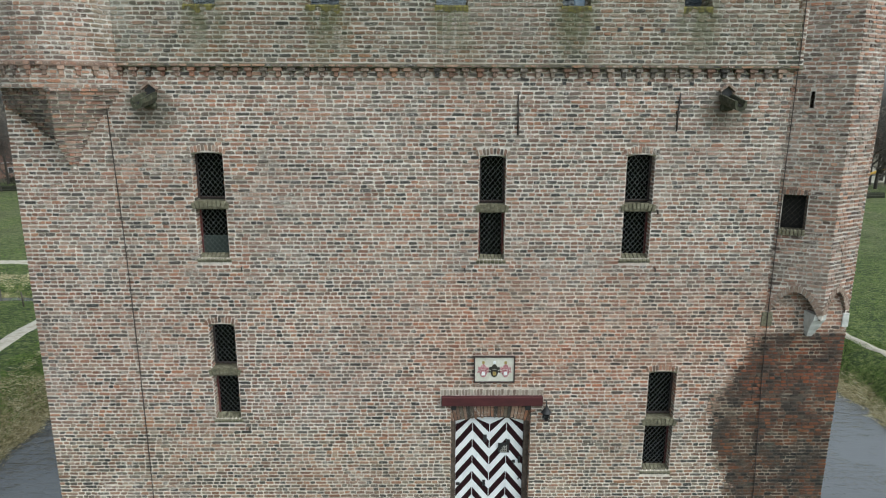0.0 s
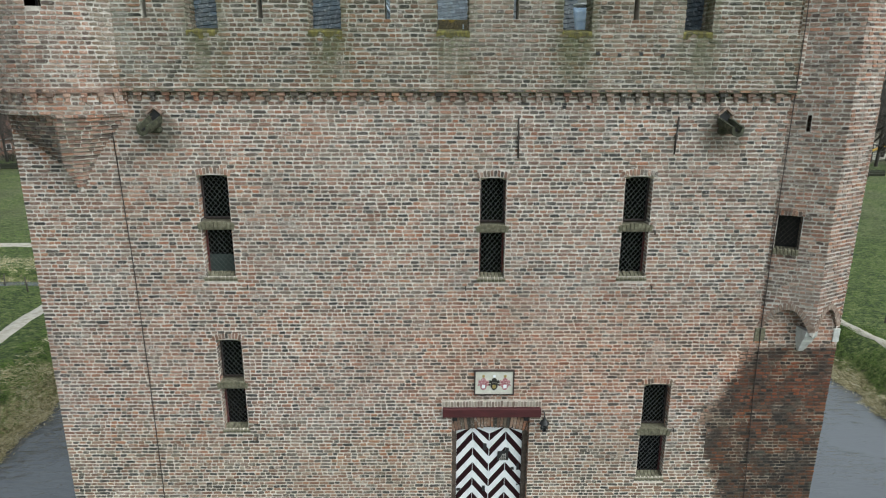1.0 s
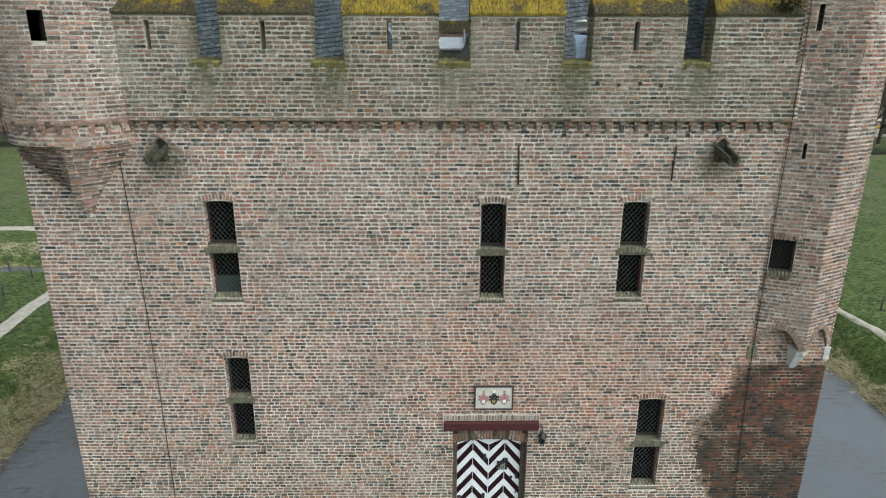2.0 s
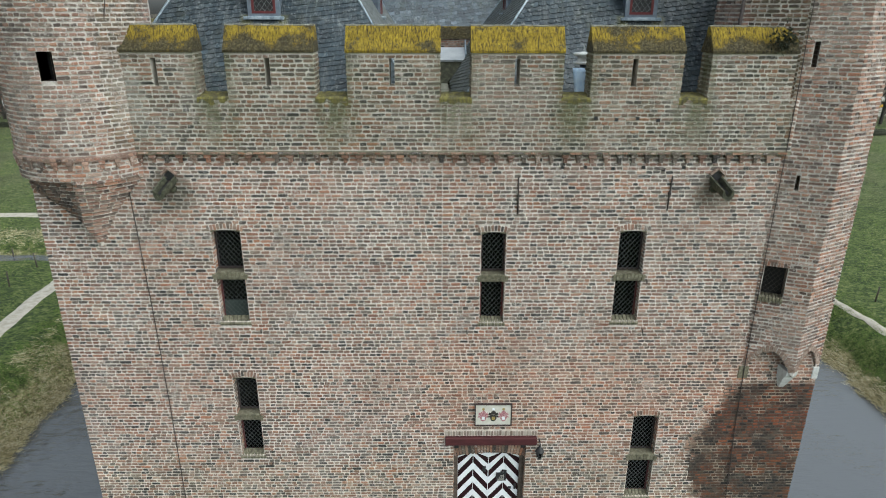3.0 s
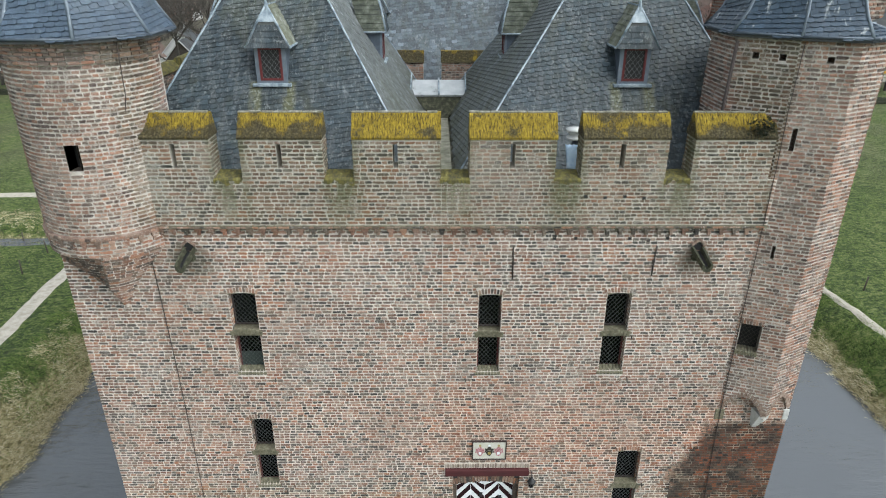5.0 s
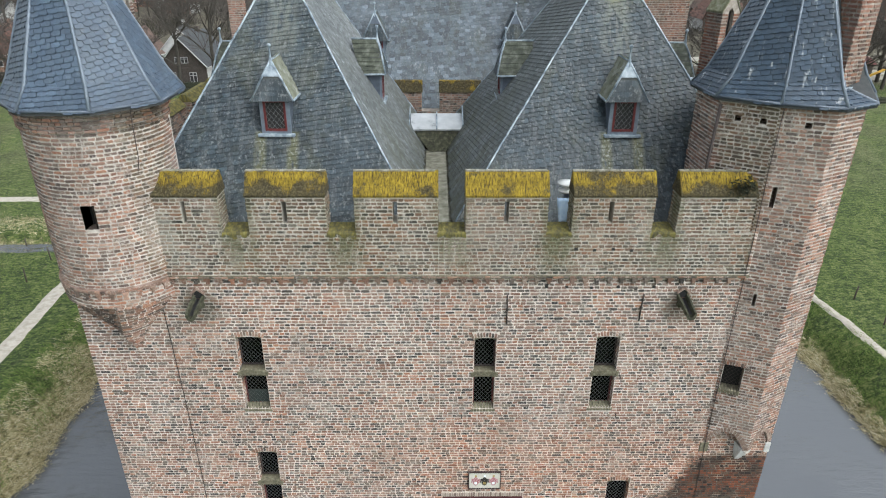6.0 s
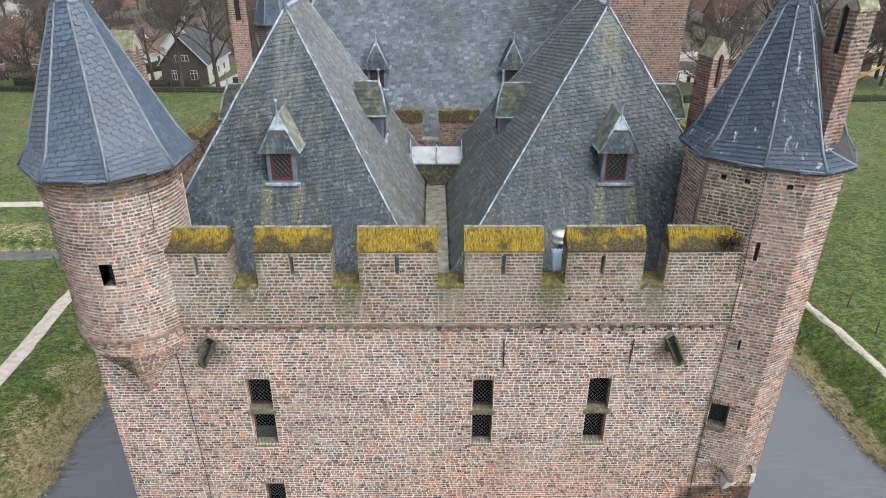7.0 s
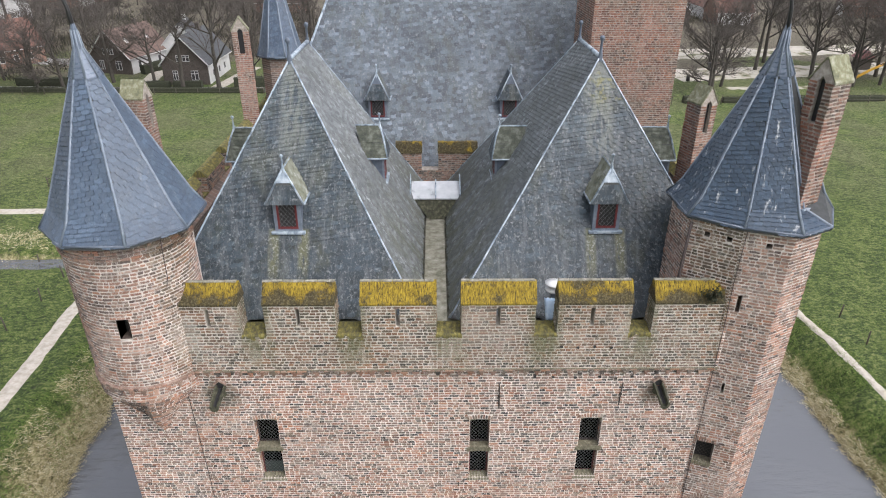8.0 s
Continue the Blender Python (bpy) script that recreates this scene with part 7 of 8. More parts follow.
dormer("dormer", (-1.54, 6.50, 17.02), 90, 0.74, 0.86, 0.85, 0.6, "slated dormer facing the valley gutter, pale lead ridge", 113)
dormer("dormer", (1.86, 6.50, 17.12), -90, 0.72, 0.72, 0.85, 0.7, "slated dormer facing the valley gutter with mossy slope", 114)
dormer("dormer", (-6.20, 6.50, 16.95), -90, 0.72, 0.85, 0.85, 0.6, "slated dormer on the outer roof slope", 116)
dormer("dormer", (7.25, 6.50, 16.85), 90, 0.72, 0.95, 0.85, 0.7, "slated dormer on the outer roof slope with mossy lead", 117)

# rear parapet, and the great roof behind
rear = empty("parapet_rear", (0, 0, 0), label="inner battlements with dark mossy copings behind the valley", category="parapet", kind="structure")
rb = Pieces("brick", BRICK_SHAPES, 121)
part("parapet_wall", box(-7.1, 7.5, 11.0, 11.4, 14.9, 15.6), OLD_MORTAR, rear)
for a, b in ((-3.2, -1.30 - 0.5), (-1.46, -0.50), (0.15, 1.62), (2.2, 3.6)):
    m = part("merlon", box(a, b, 11.0, 11.4, 15.6, 16.30), OLD_MORTAR, rear)
    lay_flat(rb, (a, 11.0, 0), (1, 0, 0), (0, -1, 0), b - a, 15.5, 16.28, (), None, r)
    v = [(a - 0.03, 10.95, 16.28), (b + 0.03, 10.95, 16.28), (b + 0.03, 11.12, 16.68), (a - 0.03, 11.12, 16.68), (a - 0.03, 11.3, 16.68), (b + 0.03, 11.3, 16.68), (b + 0.03, 11.45, 16.28), (a - 0.03, 11.45, 16.28)]
    solid("coping", v, [(0, 1, 2, 3), (3, 2, 5, 4), (4, 5, 6, 7), (0, 3, 4, 7), (1, 2, 5, 6), (0, 1, 6, 7)], MOSS_DARK, m, "coping with dark brown and ochre moss")
lay_flat(rb, (-7.1, 11.0, 0), (1, 0, 0), (0, -1, 0), 14.6, 14.95, 15.58, (), None, r)
rb.finish(rear, BRICK, BRICK_ONE)

MAIN_Y, MAIN_S, MAIN_Z = 11.9, 1.35, 15.25
great = empty("great_roof", (0, 0, 0), label="great steep roof of grey slate across the rear of the castle", category="roof")
ry = 18.2
rz = MAIN_Z + MAIN_S * (ry - MAIN_Y)
c = [(-6.85, MAIN_Y, MAIN_Z), (8.0, MAIN_Y, MAIN_Z), (8.0, 2 * ry - MAIN_Y, MAIN_Z), (-6.85, 2 * ry - MAIN_Y, MAIN_Z)]
a, b = (-3.5, ry, rz), (5.5, ry, rz)
bed = solid("roof_bed", c + [a, b], [(0, 1, 5, 4), (1, 2, 5), (2, 3, 4, 5), (3, 0, 4), (0, 1, 2, 3)], UNDER, great)
pc = Pieces("slate", SCALE_SHAPES, 131)
mr = random.Random(131)
slope_face(pc, [c[0], c[1], b, a], mr, w=0.21, h=0.14, shear=0.13)
slope_face(pc, [c[3], c[0], a], mr, w=0.3, h=0.2)
pc.finish(bed, GREAT_SLATE, GREAT_SLATE_ONE, lambda x, y, z: -2 < x < 2 and 16.3 < z < 18.0, 200)
for p, q in ((c[0], a), (c[1], b), (a, b)):
    tube("hip_lead", [Vector(p) + Vector((0, 0, 0.02)), Vector(q) + Vector((0, 0, 0.02))], 0.05, LEAD, great, 6, label="pale lead roll")
dormer("dormer", (-2.30, 13.2, 17.0), 0, 0.74, 0.85, 0.95, 0.8, "small dormer with a dark red window on the great roof", 118)
dormer("dormer", (3.05, 13.2, 17.0), 0, 0.74, 0.85, 0.95, 0.8, "small dormer with dark red window, pale leads, great roof", 119)

# the broad brick stack beside the great roof
stack = empty("brick_tower", (0, 0, 0), label="broad red and grey brick tower stack beside the great roof", category="tower")
part("tower_wall", box(5.72, 9.0, 11.62, 14.6, 15.0, 22.6), OLD_MORTAR, stack)
sb = Pieces("brick", BRICK_SHAPES, 141)
lay_flat(sb, (5.72, 11.62, 0), (1, 0, 0), (0, -1, 0), 3.28, 16.0, 22.6, (), None, r)
lay_flat(sb, (5.72, 14.6, 0), (0, -1, 0), (-1, 0, 0), 2.98, 17.0, 22.6, (), None, r)
sb.finish(stack, BRICK_RED, BRICK_RED_ONE, lambda x, y, z: y < 11.7 and 19 < z < 20.6, 250)
part("upper_wall", box(5.75, 8.97, 11.65, 14.57, 22.6, 24.5), RED_BRICK, stack)

# rear corner turret with its own spire
rt = empty("stair_turret", (0, 0, 0), label="slim brick stair turret with a blue slate spire at the rear", category="turret")
hexa = [(-6.27 + 0.95 * math.cos(math.radians(22.5 + 45 * i)), 14.5 + 0.95 * math.sin(math.radians(22.5 + 45 * i))) for i in range(8)]
turned("turret_wall", [(0.80, 15.0), (0.80, 19.35)], (-6.27, 14.5, 0), FAR_BRICK, rt, 8, math.radians(22.5), smooth=False)
spire(rt, -6.27, 14.5, hexa, 19.35, (-6.27, 14.5, 23.4), 0.4, 145, None, (NEW_SLATE, NEW_SLATE_ONE))

# white-capped vent and a crumpled lead sheet behind a crenel
vent = empty("roof_vent", (0, 0, 0), label="white capped roof vent with a crumpled blue sheet behind a crenel", category="vent")
turned("pipe", [(0.09, 14.9), (0.09, 16.30)], (2.95, 1.0, 0), LEAD_BLUE, vent, 12)
turned("cap", [(0.09, 16.18), (0.19, 16.19), (0.20, 16.23), (0.12, 16.25), (0.12, 16.34), (0.21, 16.36), (0.22, 16.40), (0.02, 16.43)], (2.92, 1.0, 0), PVC, vent, 16, label="white metal cap")
v, f = [], []
for i in range(7):
    for j in range(7):
        v.append((2.70 + 0.27 * i / 6 - 0.04 * j / 6 + 0.01 * noise.noise((i * 2.1, j, 3)), 0.52 + 0.18 * j / 6 + 0.022 * (-1) ** i + 0.015 * noise.noise((i * 3.3, j * 0.8, 1)), 15.62 + 0.52 * j / 6))
f = [(j + i * 7, j + 1 + i * 7, j + 8 + i * 7, j + 7 + i * 7) for i in range(6) for j in range(6)]
sheet = solid("loose_sheet", v, f, BLUE_SHEET, vent, "crumpled pale blue sheet", True)
mod = sheet.modifiers.new("thick", "SOLIDIFY")
mod.thickness = 0.012


# a tuft of wall plants at the end of the last coping
v, f = [], []
p_rng = random.Random(17)
for _ in range(260):
    x, y, z = p_rng.gauss(6.35, 0.12), PF - 0.06 + p_rng.uniform(-0.08, 0.12), p_rng.gauss(16.72, 0.10)
    b = len(v)
    for _ in range(3):
        v.append((x + p_rng.uniform(-0.045, 0.045), y + p_rng.uniform(-0.045, 0.045), z + p_rng.uniform(-0.05, 0.05)))
    f.append((b, b + 1, b + 2))
me = bpy.data.meshes.new("wall_plant")
me.from_pydata(v, [], f)
me.materials.append(HEDGE)
tagged(new("wall_plant", me), "dark tuft of ivy-like plants on the coping", "plant", kind="stuff")


# ---- beyond the moat: posts, fences, hedges, trees and houses ----
def post(x, y, h, lean, seed, group):
    rng = random.Random(seed)
    z = ground_z(x, y)
    return tube("fence_post", [(x, y, z - 0.2), (x + lean * 0.5, y, z + h * 0.5), (x + lean, y, z + h)], [0.055, 0.05, 0.045], POST, None, 7,
                label="weathered round wooden fence post in the grass", category="fence post", group=group)


i = 0
for y in (9.0, 12.4, 15.6, 18.9, 22.3, 26.0, 29.3):
    i += 1
    post(-27.7 - 0.1 * (i % 3), y, 1.05, 0.06 * (-1) ** i, i, "posts along the path")
post(-31.8, 32.9, 1.0, 0.05, 70, "posts along the path")
for y in (10.4, 13.6, 17.0, 20.3, 23.4, 28.1, 31.8):
    i += 1
    post(27.3, y, 1.0, 0.05 * (-1) ** i, i, "posts along the path")
for x, y in ((-38.6, 47.5), (-37.9, 47.9), (-37.2, 47.4)):
    post(x, y, 1.0, 0.03, int(-x * 10), "posts of a broken gate")
tube("fence_rail", [(-38.6, 47.5, 1.1), (-37.9, 47.9, 1.25), (-37.2, 47.4, 1.0)], 0.04, POST, None, 6, label="loose wooden rail between meadow posts", category="rail")


def hedge(x0, y0, x1, y1, h, w, seed, label, name="hedge"):
    """A clipped hedge: a lumpy body with many small leaves standing out of it."""
    rng = random.Random(seed)
    ob = empty(name, ((x0 + x1) / 2, (y0 + y1) / 2, 0), label=label, category="hedge")
    ob.location = (0, 0, 0)
    length = math.hypot(x1 - x0, y1 - y0)
    dx, dy = (x1 - x0) / length, (y1 - y0) / length
    n = max(4, int(length / 0.5))
    v, f = [], []
    prof = [(-0.5, 0.0), (-0.55, 0.5), (-0.42, 0.95), (0.0, 1.03), (0.42, 0.95), (0.55, 0.5), (0.5, 0.0)]
    for i in range(n + 1):
        for q, (a, b) in enumerate(prof):
            px, py = x0 + dx * length * i / n - dy * a * w, y0 + dy * length * i / n + dx * a * w
            k = 0.16 * h * noise.noise((px * 1.3, py * 1.3, q * 0.9 + seed))
            v.append((px + k * 0.5, py + k * 0.5, MEADOW + b * h + (k if b > 0.2 else -0.1)))
    m = len(prof)
    f = [(i * m + q, (i + 1) * m + q, (i + 1) * m + q + 1, i * m + q + 1) for i in range(n) for q in range(m - 1)]
    f += [tuple(range(m)), tuple(n * m + q for q in range(m))]
    solid("hedge_body", v, f, HEDGE, ob)
    lv, lf = [], []
    for _ in range(int(length * 46)):
        t, a = rng.random(), rng.uniform(-0.58, 0.58)
        px, py = x0 + dx * length * t - dy * a * w, y0 + dy * length * t + dx * a * w
        pz = MEADOW + h * (rng.uniform(0.15, 1.0) if abs(a) > 0.45 else rng.uniform(0.93, 1.12))
        s = rng.uniform(0.05, 0.12)
        b = len(lv)
        q = [Vector((rng.uniform(-1, 1), rng.uniform(-1, 1), rng.uniform(-1, 1))).normalized() * s for _ in range(3)]
        lv += [(px + u.x, py + u.y, pz + u.z) for u in q]
        lf.append((b, b + 1, b + 2))
    me = bpy.data.meshes.new("leaves")
    me.from_pydata(lv, [], lf)
    me.materials.append(HEDGE)
    put(new("leaves", me), ob, kind="stuff")
    return ob


hedge(-45.6, 88.9, -41.6, 89.0, 1.0, 0.9, 1, "dark clipped hedge before a brick house")
hedge(-41.0, 89.0, -36.6, 89.1, 1.0, 0.9, 2, "dark clipped hedge before a brick house, squared")
hedge(-31.6, 89.4, -26.0, 89.8, 1.5, 1.2, 3, "tall dark garden hedge by the drive")
hedge(-49.6, 98.5, -45.0, 108.0, 1.6, 1.1, 4, "tall dark hedge between two houses")
hedge(-66.2, 90.6, -58.0, 90.2, 1.3, 1.2, 5, "dark garden shrubs along the road")
hedge(36.0, 79.2, 41.0, 79.4, 1.0, 0.8, 6, "low dark hedge behind the field fence")
hedge(41.8, 79.4, 66.0, 80.2, 0.8, 0.8, 7, "long low dark hedge behind the field fence")
hedge(-70.0, 86.2, -26.0, 85.6, 0.75, 0.5, 8, "long low ragged hedge at the meadow's edge")


def field_fence(name, x0, x1, y0, y1, step, h, label):
    ob = empty(name, (0, 0, 0), label=label, category="fence")
    n = int((x1 - x0) / step)
    for i in range(n + 1):
        x, y = x0 + (x1 - x0) * i / n, y0 + (y1 - y0) * i / n
        tube("post", [(x, y, MEADOW - 0.2), (x + 0.02 * (-1) ** i, y, MEADOW + h)], 0.06, POST, ob, 6)
    for z in (0.45, 0.95):
        tube("wire", [(x0, y0, MEADOW + z * h), (x1, y1, MEADOW + z * h)], 0.018, POST, ob, 4)
    return ob


field_fence("field_fence", 34.0, 70.0, 78.2, 78.8, 3.6, 1.3, "post and wire field fence along the meadow")
field_fence("field_fence", -92.0, -26.0, 84.6, 84.9, 3.3, 0.9, "low post and wire fence before the road")


def bare_tree(height, seed, spread, low):
    """A winter tree: tapered trunk, crooked limbs, forking branches and many fine twigs."""
    rng = random.Random(seed)
    tv, tf, bv, bf = [], [], [], []
    ob = empty("tree", (0, 0, 0), label="bare winter tree with a spreading crown of fine twigs", category="tree", group="bare trees")

    def limb(p, d, length, rad, level):
        n = 5 if level < 2 else 3
        pts, rr = [p], [rad]
        q = Vector(p)
        dd = Vector(d)
        for i in range(n):
            dd = (dd + Vector((rng.uniform(-1, 1), rng.uniform(-1, 1), rng.uniform(-0.5, 0.9))) * (0.20 if level else 0.05)).normalized()
            q = q + dd * length / n
            pts.append(q.copy())
            rr.append(rad * (1 - 0.62 * (i + 1) / n))
        if level <= 1:
            tube_lists(tv, tf, pts, rr, 7 if level == 0 else 5, False)
        else:
            tube_lists(bv, bf, pts, rr, 3, False)
        if level >= 4:
            return
        kids = (rng.randint(8, 10), rng.randint(6, 8), rng.randint(6, 7), rng.randint(4, 6))[level]
        for k in range(kids):
            t = rng.uniform(low if level == 0 else 0.25, 1.0)
            j = min(int(t * n), n - 1)
            s = pts[j].lerp(pts[j + 1], t * n - j)
            axis = Vector((rng.uniform(-1, 1), rng.uniform(-1, 1), rng.uniform(-0.2, 0.6)))
            nd = (dd * (0.75 if level else 0.55) + axis.normalized() * spread * (1.0 if level else 1.25)).normalized()
            ll = length * (0.62 if level == 0 else 0.55) * rng.uniform(0.7, 1.15)
            limb(s, nd, ll, max(0.016, rr[j] * (0.55 if level == 0 else 0.5)), level + 1)

    limb(Vector((0, 0, -0.3)), Vector((rng.uniform(-0.06, 0.06), rng.uniform(-0.06, 0.06), 1)), height * 0.72, height * 0.024, 0)
    solid("trunk", tv, tf, BARK, ob, "grey-brown trunk and limbs", True)
    me = bpy.data.meshes.new("crown")
    me.from_pydata([tuple(q) for q in bv], [], bf)
    me.materials.append(TWIG)
    put(new("crown", me), ob)
    return ob


def stand(kinds, spots):
    """Sets trees on the ground: the first of each kind is the one that was built, the rest are copies."""
    used = set()
    for x, y, k, s, turn in spots:
        m = pose(x, y, ground_z(x, y), 0, 0, turn) @ Matrix.Scale(s, 4)
        if k not in used:
            used.add(k)
            kinds[k].matrix_basis = m
        else:
            c = copy_thing(kinds[k], m)
            c.matrix_basis = m


TREES = [bare_tree(13, 201, 0.95, 0.32), bare_tree(15, 202, 0.85, 0.38), bare_tree(12, 203, 1.05, 0.25), bare_tree(16, 204, 0.6, 0.35), bare_tree(10, 205, 1.0, 0.22), bare_tree(11, 206, 1.35, 0.16), bare_tree(13, 207, 1.2, 0.20)]
spots = [(-33.0, 86.2, 3, 1.0, 10), (-38.6, 86.4, 1, 0.95, 60), (-57.5, 87.5, 2, 1.05, 130), (-64.5, 91.0, 0, 0.9, 200), (-70.5, 94.0, 4, 1.0, 20), (-52.0, 92.5, 0, 1.05, 300),
         (-76.0, 92.0, 2, 0.95, 75), (-83.0, 97.0, 1, 0.9, 150), (-47.0, 112.0, 1, 1.0, 30), (-29.0, 92.0, 0, 0.9, 250),
         (43.8, 88.5, 2, 1.1, 40), (45.4, 89.0, 0, 0.85, 170), (56.5, 101.5, 1, 1.0, 80), (63.0, 95.0, 3, 0.95, 220), (68.5, 93.0, 2, 1.1, 310), (74.5, 96.0, 0, 1.1, 15), (50.0, 106.0, 0, 1.0, 100),
         (61.0, 108.0, 1, 1.05, 190), (80.0, 101.0, 1, 1.0, 260), (38.5, 96.0, 4, 1.1, 330), (86.0, 95.0, 2, 1.0, 66), (41.2, 83.5, 5, 1.0, 210), (66.5, 89.0, 6, 1.0, 250), (71.5, 90.0, 5, 1.1, 95), (78.0, 93.5, 6, 1.0, 180),
         (68.0, 104.0, 5, 1.1, 140), (-60.5, 86.0, 5, 1.05, 20), (-44.5, 90.5, 6, 0.95, 170), (-68.5, 88.5, 6, 1.0, 280)]
t_rng = random.Random(77)
for ring, (ya, yb, count) in enumerate(((98, 122, 44), (122, 160, 70), (160, 225, 90))):
    for _ in range(count):
        y = t_rng.uniform(ya, yb)
        x = t_rng.uniform(-1.0, 1.0) * (0.80 * (y + 12)) + 0
        if abs(x) < 0.18 * y:
            continue
        if (-62 < x < -28 and y < 112) or (x > 0 and t_rng.random() < 0.55):
            continue
        spots.append((x, y, t_rng.randrange(7), t_rng.uniform(0.75, 1.1), t_rng.uniform(0, 360)))
stand(TREES, spots)



def undergrowth(seed):
    """Bare brush and saplings under the trees: many thin stems."""
    rng = random.Random(seed)
    v, f = [], []
    for _ in range(2600):
        y = rng.uniform(90, 185)
        x = rng.uniform(-1, 1) * 0.8 * (y + 12)
        if abs(x) < 0.17 * y or (-64 < x < -26 and y < 107) or (x > 30 and y < 150) or noise.noise((x * 0.06, y * 0.06, 8)) < -0.12:
            continue
        z = ground_z(x, y)
        s = rng.uniform(0.6, 2.6)
        for _ in range(22):
            a = rng.uniform(0, 6.283)
            bx, by = x + rng.gauss(0, 0.5) * s, y + rng.gauss(0, 0.5) * s
            l = s * rng.uniform(0.2, 0.6)
            w = 0.025 + 0.012 * s
            tx, ty, tz = bx + math.cos(a) * l, by + math.sin(a) * l, z + s * rng.uniform(0.5, 1.2)
            b = len(v)
            v += [(bx - w, by, z), (bx + w, by, z), (tx, ty, tz)]
            f.append((b, b + 1, b + 2))
    me = bpy.data.meshes.new("undergrowth")
    me.from_pydata(v, [], f)
    me.materials.append(BRUSH)
    return tagged(new("undergrowth", me), "dense brown winter brush under bare trees", "brush", kind="stuff")


BRUSH = blade_material("winter_brush", [(0.0, (0.02, 0.019, 0.017)), (0.5, (0.055, 0.050, 0.043)), (0.8, (0.07, 0.075, 0.035)), (1.0, (0.15, 0.13, 0.10))])
undergrowth(303)


def house(at, turn, wx, ly, eave, ridge, walls, side, roof, label, seed, detail=True):
    """A village house: gable to the front (-y before turning), windows with frames, a tiled roof with thickness and a chimney."""
    rng = random.Random(seed)
    m = pose(at[0], at[1], MEADOW - 0.05, 0, 0, turn)
    ob = empty("house", (0, 0, 0), label=label, category="house")
    h = wx / 2
    gable = [m @ Vector(p) for p in ((-h, 0, 0), (h, 0, 0), (h, 0, eave), (0, 0, ridge), (-h, 0, eave))]
    slab("gable_wall", gable, 0.3, walls, ob)
    slab("gable_wall", [m @ Vector((x, ly, z)) for x, z in ((-h, 0), (h, 0), (h, eave), (0, ridge), (-h, eave))], -0.3, walls, ob)
    for s in (-1, 1):
        x0, x1 = (h - 0.28, h - 0.002) if s > 0 else (-h + 0.002, -h + 0.28)
        part("side_wall", box(x0, x1, 0.3, ly - 0.3, 0, eave, 0, m), side, ob)
        o = 0.35
        k = (ridge - eave) / h
        pts = [(s * (h + o), -o, eave - o * k), (s * (h + o), ly + o, eave - o * k), (0, ly + o, ridge), (0, -o, ridge)]
        v = [m @ Vector(p) for p in pts] + [m @ Vector((p[0], p[1], p[2] + 0.22)) for p in pts]
        rf = solid("roof", v, [(0, 1, 2, 3), (4, 5, 6, 7), (0, 1, 5, 4), (1, 2, 6, 5), (2, 3, 7, 6), (3, 0, 4, 7)], roof, ob)
        # white barge board and gutter
        tube("barge_board", [m @ Vector((s * (h + o), -o - 0.03, eave - o * k + 0.1)), m @ Vector((0, -o - 0.03, ridge + 0.1))], 0.09, RENDER_WHITE, ob, 4, False)
        tube("gutter", [m @ Vector((s * (h + o), -o, eave - o * k + 0.06)), m @ Vector((s * (h + o), ly + o, eave - o * k + 0.06))], 0.08, RENDER_WHITE, ob, 5, False)
        if detail:
            for q in range(3):
                y = ly * (0.22 + 0.25 * q)
                if s > 0:
                    zc = eave + (ridge - eave) * 0.5
                    mm = m @ pose(s * h * 0.5, y, zc + 0.24) @ pose(0, 0, 0, 0, s * math.degrees(math.atan(k)), 0)
                    if roof is TILE_BROWN:
                        part("skylight", box(-0.5, 0.5, -0.28, 0.28, 0, 0.06, 0, mm), RENDER_WHITE, rf, "pale skylight")
                w = part("window", box(s * h - 0.03, s * h + 0.03, y - 0.45, y + 0.45, 0.9, 2.0, 0, m), RENDER_WHITE, ob)
                part("pane", box(s * h - 0.045, s * h + 0.045, y - 0.34, y + 0.34, 1.0, 1.9, 0, m), BLACK, w)
    wins = [(-h * 0.45, 0.75, 0.8, 1.5), (h * 0.40, 0.75, 1.15, 1.5)] + ([(-0.75, eave + 0.35, 0.75, 0.95), (0.4, eave + 0.35, 1.1, 0.95)] if ridge - eave > 2.6 else [])
    if detail:
        for x, z, ww, hh in wins:
            w = part("window", box(x - ww / 2, x + ww / 2, -0.05, 0.04, z, z + hh, 0, m), RENDER_WHITE, ob)
            for s in (-1, 1):
                part("pane", box(x + s * ww / 4 - ww / 4 + 0.06, x + s * ww / 4 + ww / 4 - 0.06, -0.065, 0.0, z + 0.08, z + hh * 0.66, 0, m), BLACK, w)
                part("pane", box(x + s * ww / 4 - ww / 4 + 0.06, x + s * ww / 4 + ww / 4 - 0.06, -0.065, 0.0, z + hh * 0.72, z + hh - 0.07, 0, m), BLACK, w)
    part("chimney", box(-0.3, 0.3, ly * 0.7, ly * 0.7 + 0.6, ridge - 0.5, ridge + 0.9, 0, m), walls, ob)
    return ob


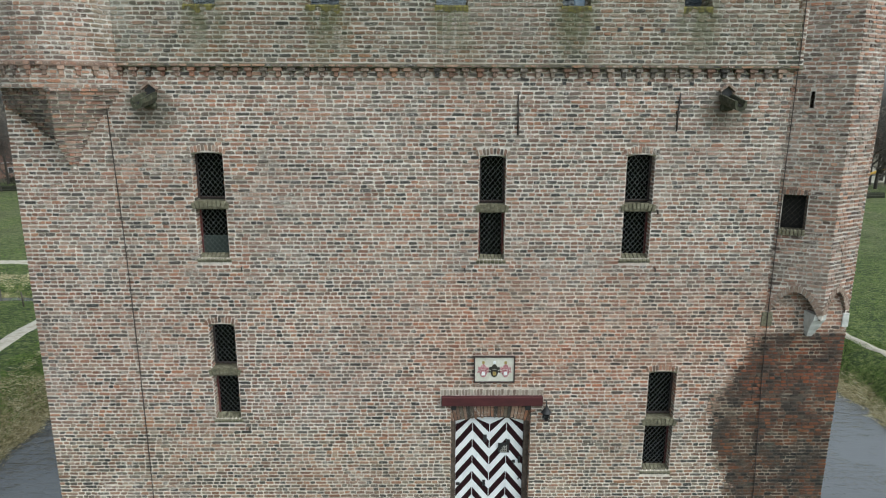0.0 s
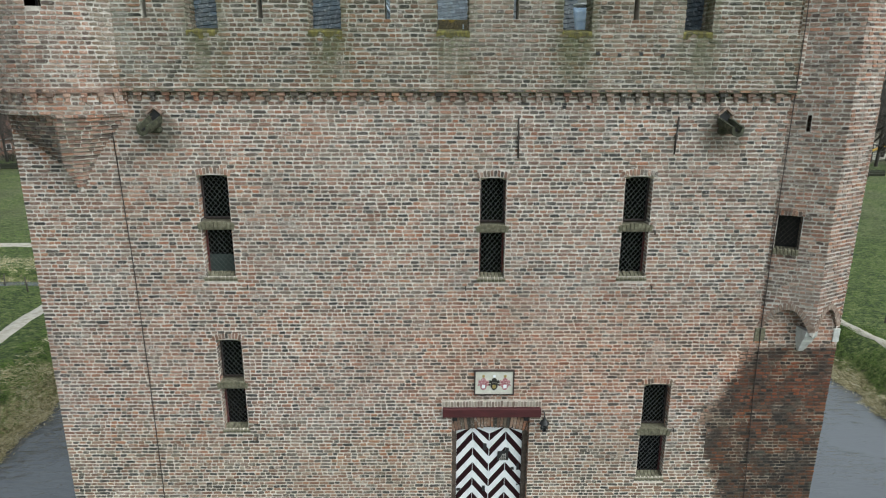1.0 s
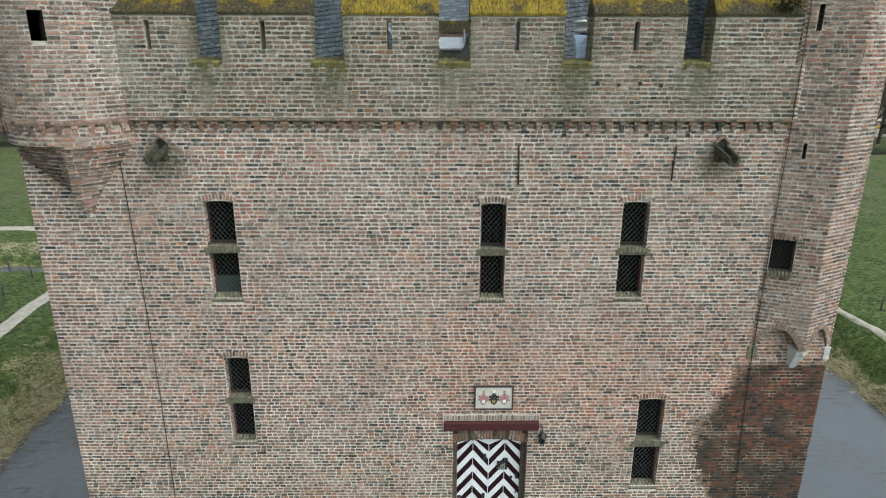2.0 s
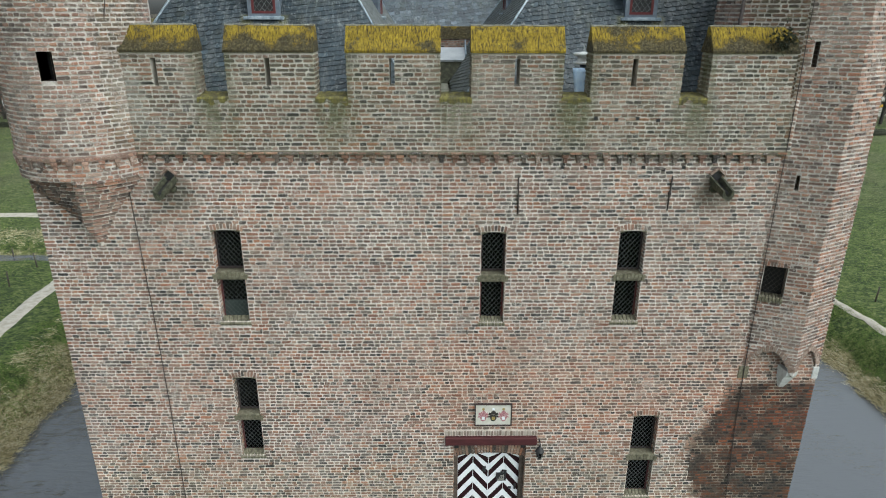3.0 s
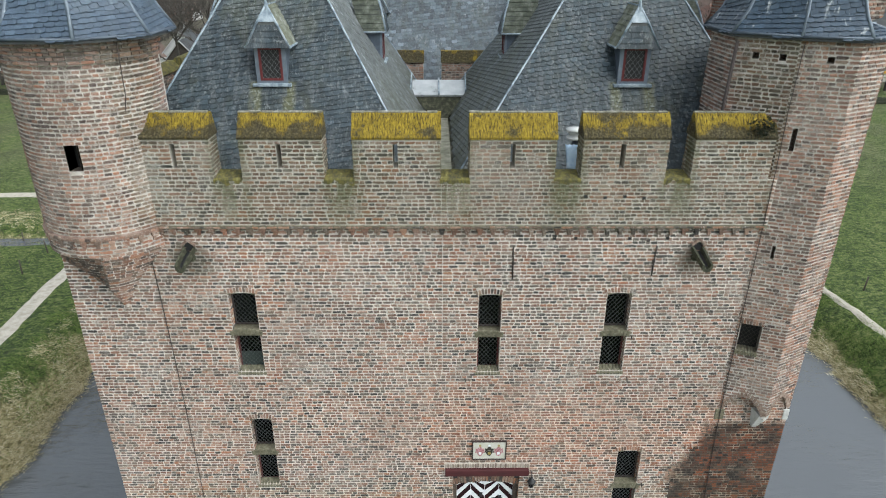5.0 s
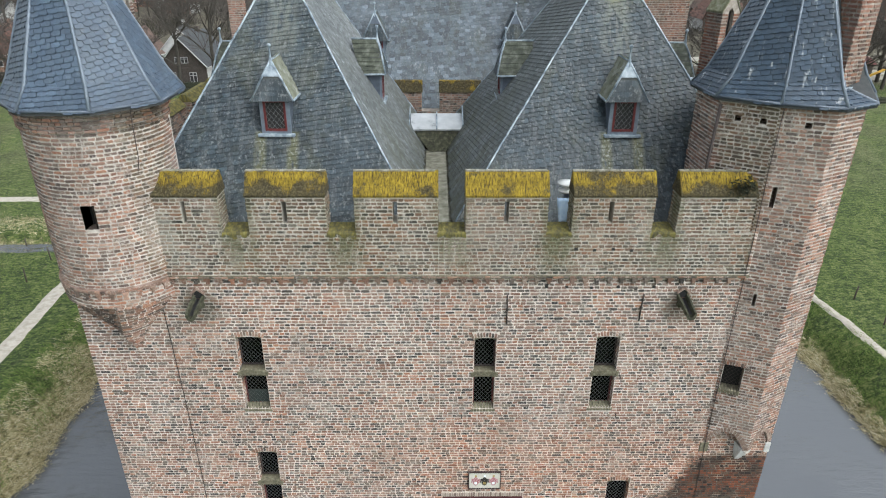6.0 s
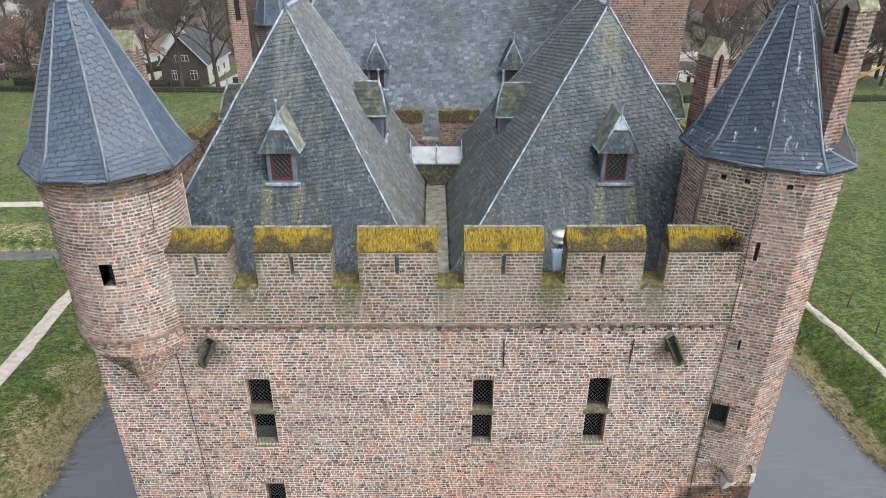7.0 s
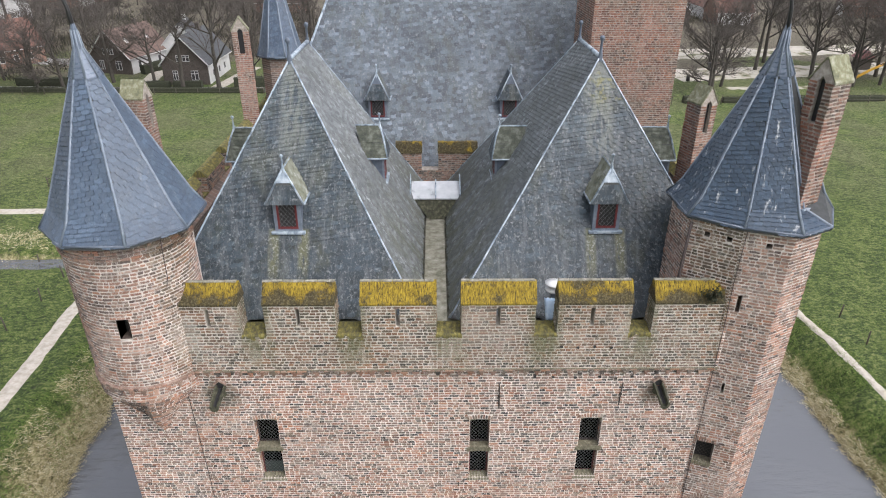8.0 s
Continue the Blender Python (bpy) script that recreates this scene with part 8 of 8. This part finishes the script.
house((-39.6, 91.0), 0, 7.2, 12.0, 3.3, 7.3, DARK_BRICK, RENDER_WHITE, TILE_GREY, "dark brick house with white side walls and grey tiled roof", 1)
house((-55.0, 99.0), -14, 7.6, 11.0, 2.9, 7.0, DARK_BRICK, RENDER_WHITE, TILE_BROWN, "dark brick house with a brown tiled roof and pale skylights", 2)
house((-46.0, 108.0), 10, 7.0, 9.0, 3.0, 6.8, RENDER_WHITE, RENDER_WHITE, TILE_GREY, "white house with a grey roof behind gardens", 3)
house((-80.0, 103.0), -30, 7.0, 10.0, 3.2, 7.4, RED_BRICK, RED_BRICK, TILE_RED, "red brick house with a red roof and white barge boards", 4)
h_rng = random.Random(9)
for q in range(34):
    y = h_rng.uniform(128, 235)
    x = h_rng.uniform(-0.75, 0.75) * (y + 12)
    if abs(x) < 0.2 * y or (x > 0 and y < 150):
        continue
    house((x, y), h_rng.choice((0, 90, 35, -40, 70)), h_rng.uniform(7, 9), h_rng.uniform(9, 15), 3.2, h_rng.uniform(6.8, 8.2),
          h_rng.choice((DARK_BRICK, RED_BRICK, RENDER_WHITE)), h_rng.choice((RED_BRICK, RENDER_WHITE)), h_rng.choice((TILE_RED, TILE_RED, TILE_BROWN, TILE_GREY)),
          h_rng.choice(("village house with a tiled gable roof among bare trees", "village house half hidden behind bare trees")), 20 + q, False)

# playground things at the far edge
slide = empty("playground_boom", (0, 0, 0), label="yellow painted playground boom on a post", category="playground")
tube("boom", [(68.0, 91.6, 1.0), (72.0, 94.0, 1.9), (78.0, 97.0, 3.2)], 0.22, YELLOW, slide, 8)
tube("post", [(78.0, 97.0, 0.2), (78.0, 97.0, 3.3)], 0.14, POST, slide, 8)
tube("tip", [(67.4, 91.2, 0.8), (68.0, 91.6, 1.0)], 0.14, BLACK, slide, 8)
roofp = empty("playhouse", (0, 0, 0), label="small wooden playhouse with a faded red roof", category="playhouse")
part("cabin", box(74.4, 76.6, 101, 103, 0.2, 2.4), POST, roofp)
solid("roof", [(74, 100.6, 2.4), (77, 100.6, 2.4), (77, 103.4, 2.4), (74, 103.4, 2.4), (75.5, 100.6, 3.7), (75.5, 103.4, 3.7)], [(0, 1, 4), (3, 2, 5), (0, 3, 5, 4), (1, 2, 5, 4), (0, 1, 2, 3)], PINK, roofp)
for x, y in ((41.6, 93.0), (49.0, 103.0)):
    tube("litter_bin", [(x, y, 0.3), (x, y, 1.3)], 0.3, BLACK, None, 10, label="dark litter bin on the playground sand", category="litter bin", group="litter bins")
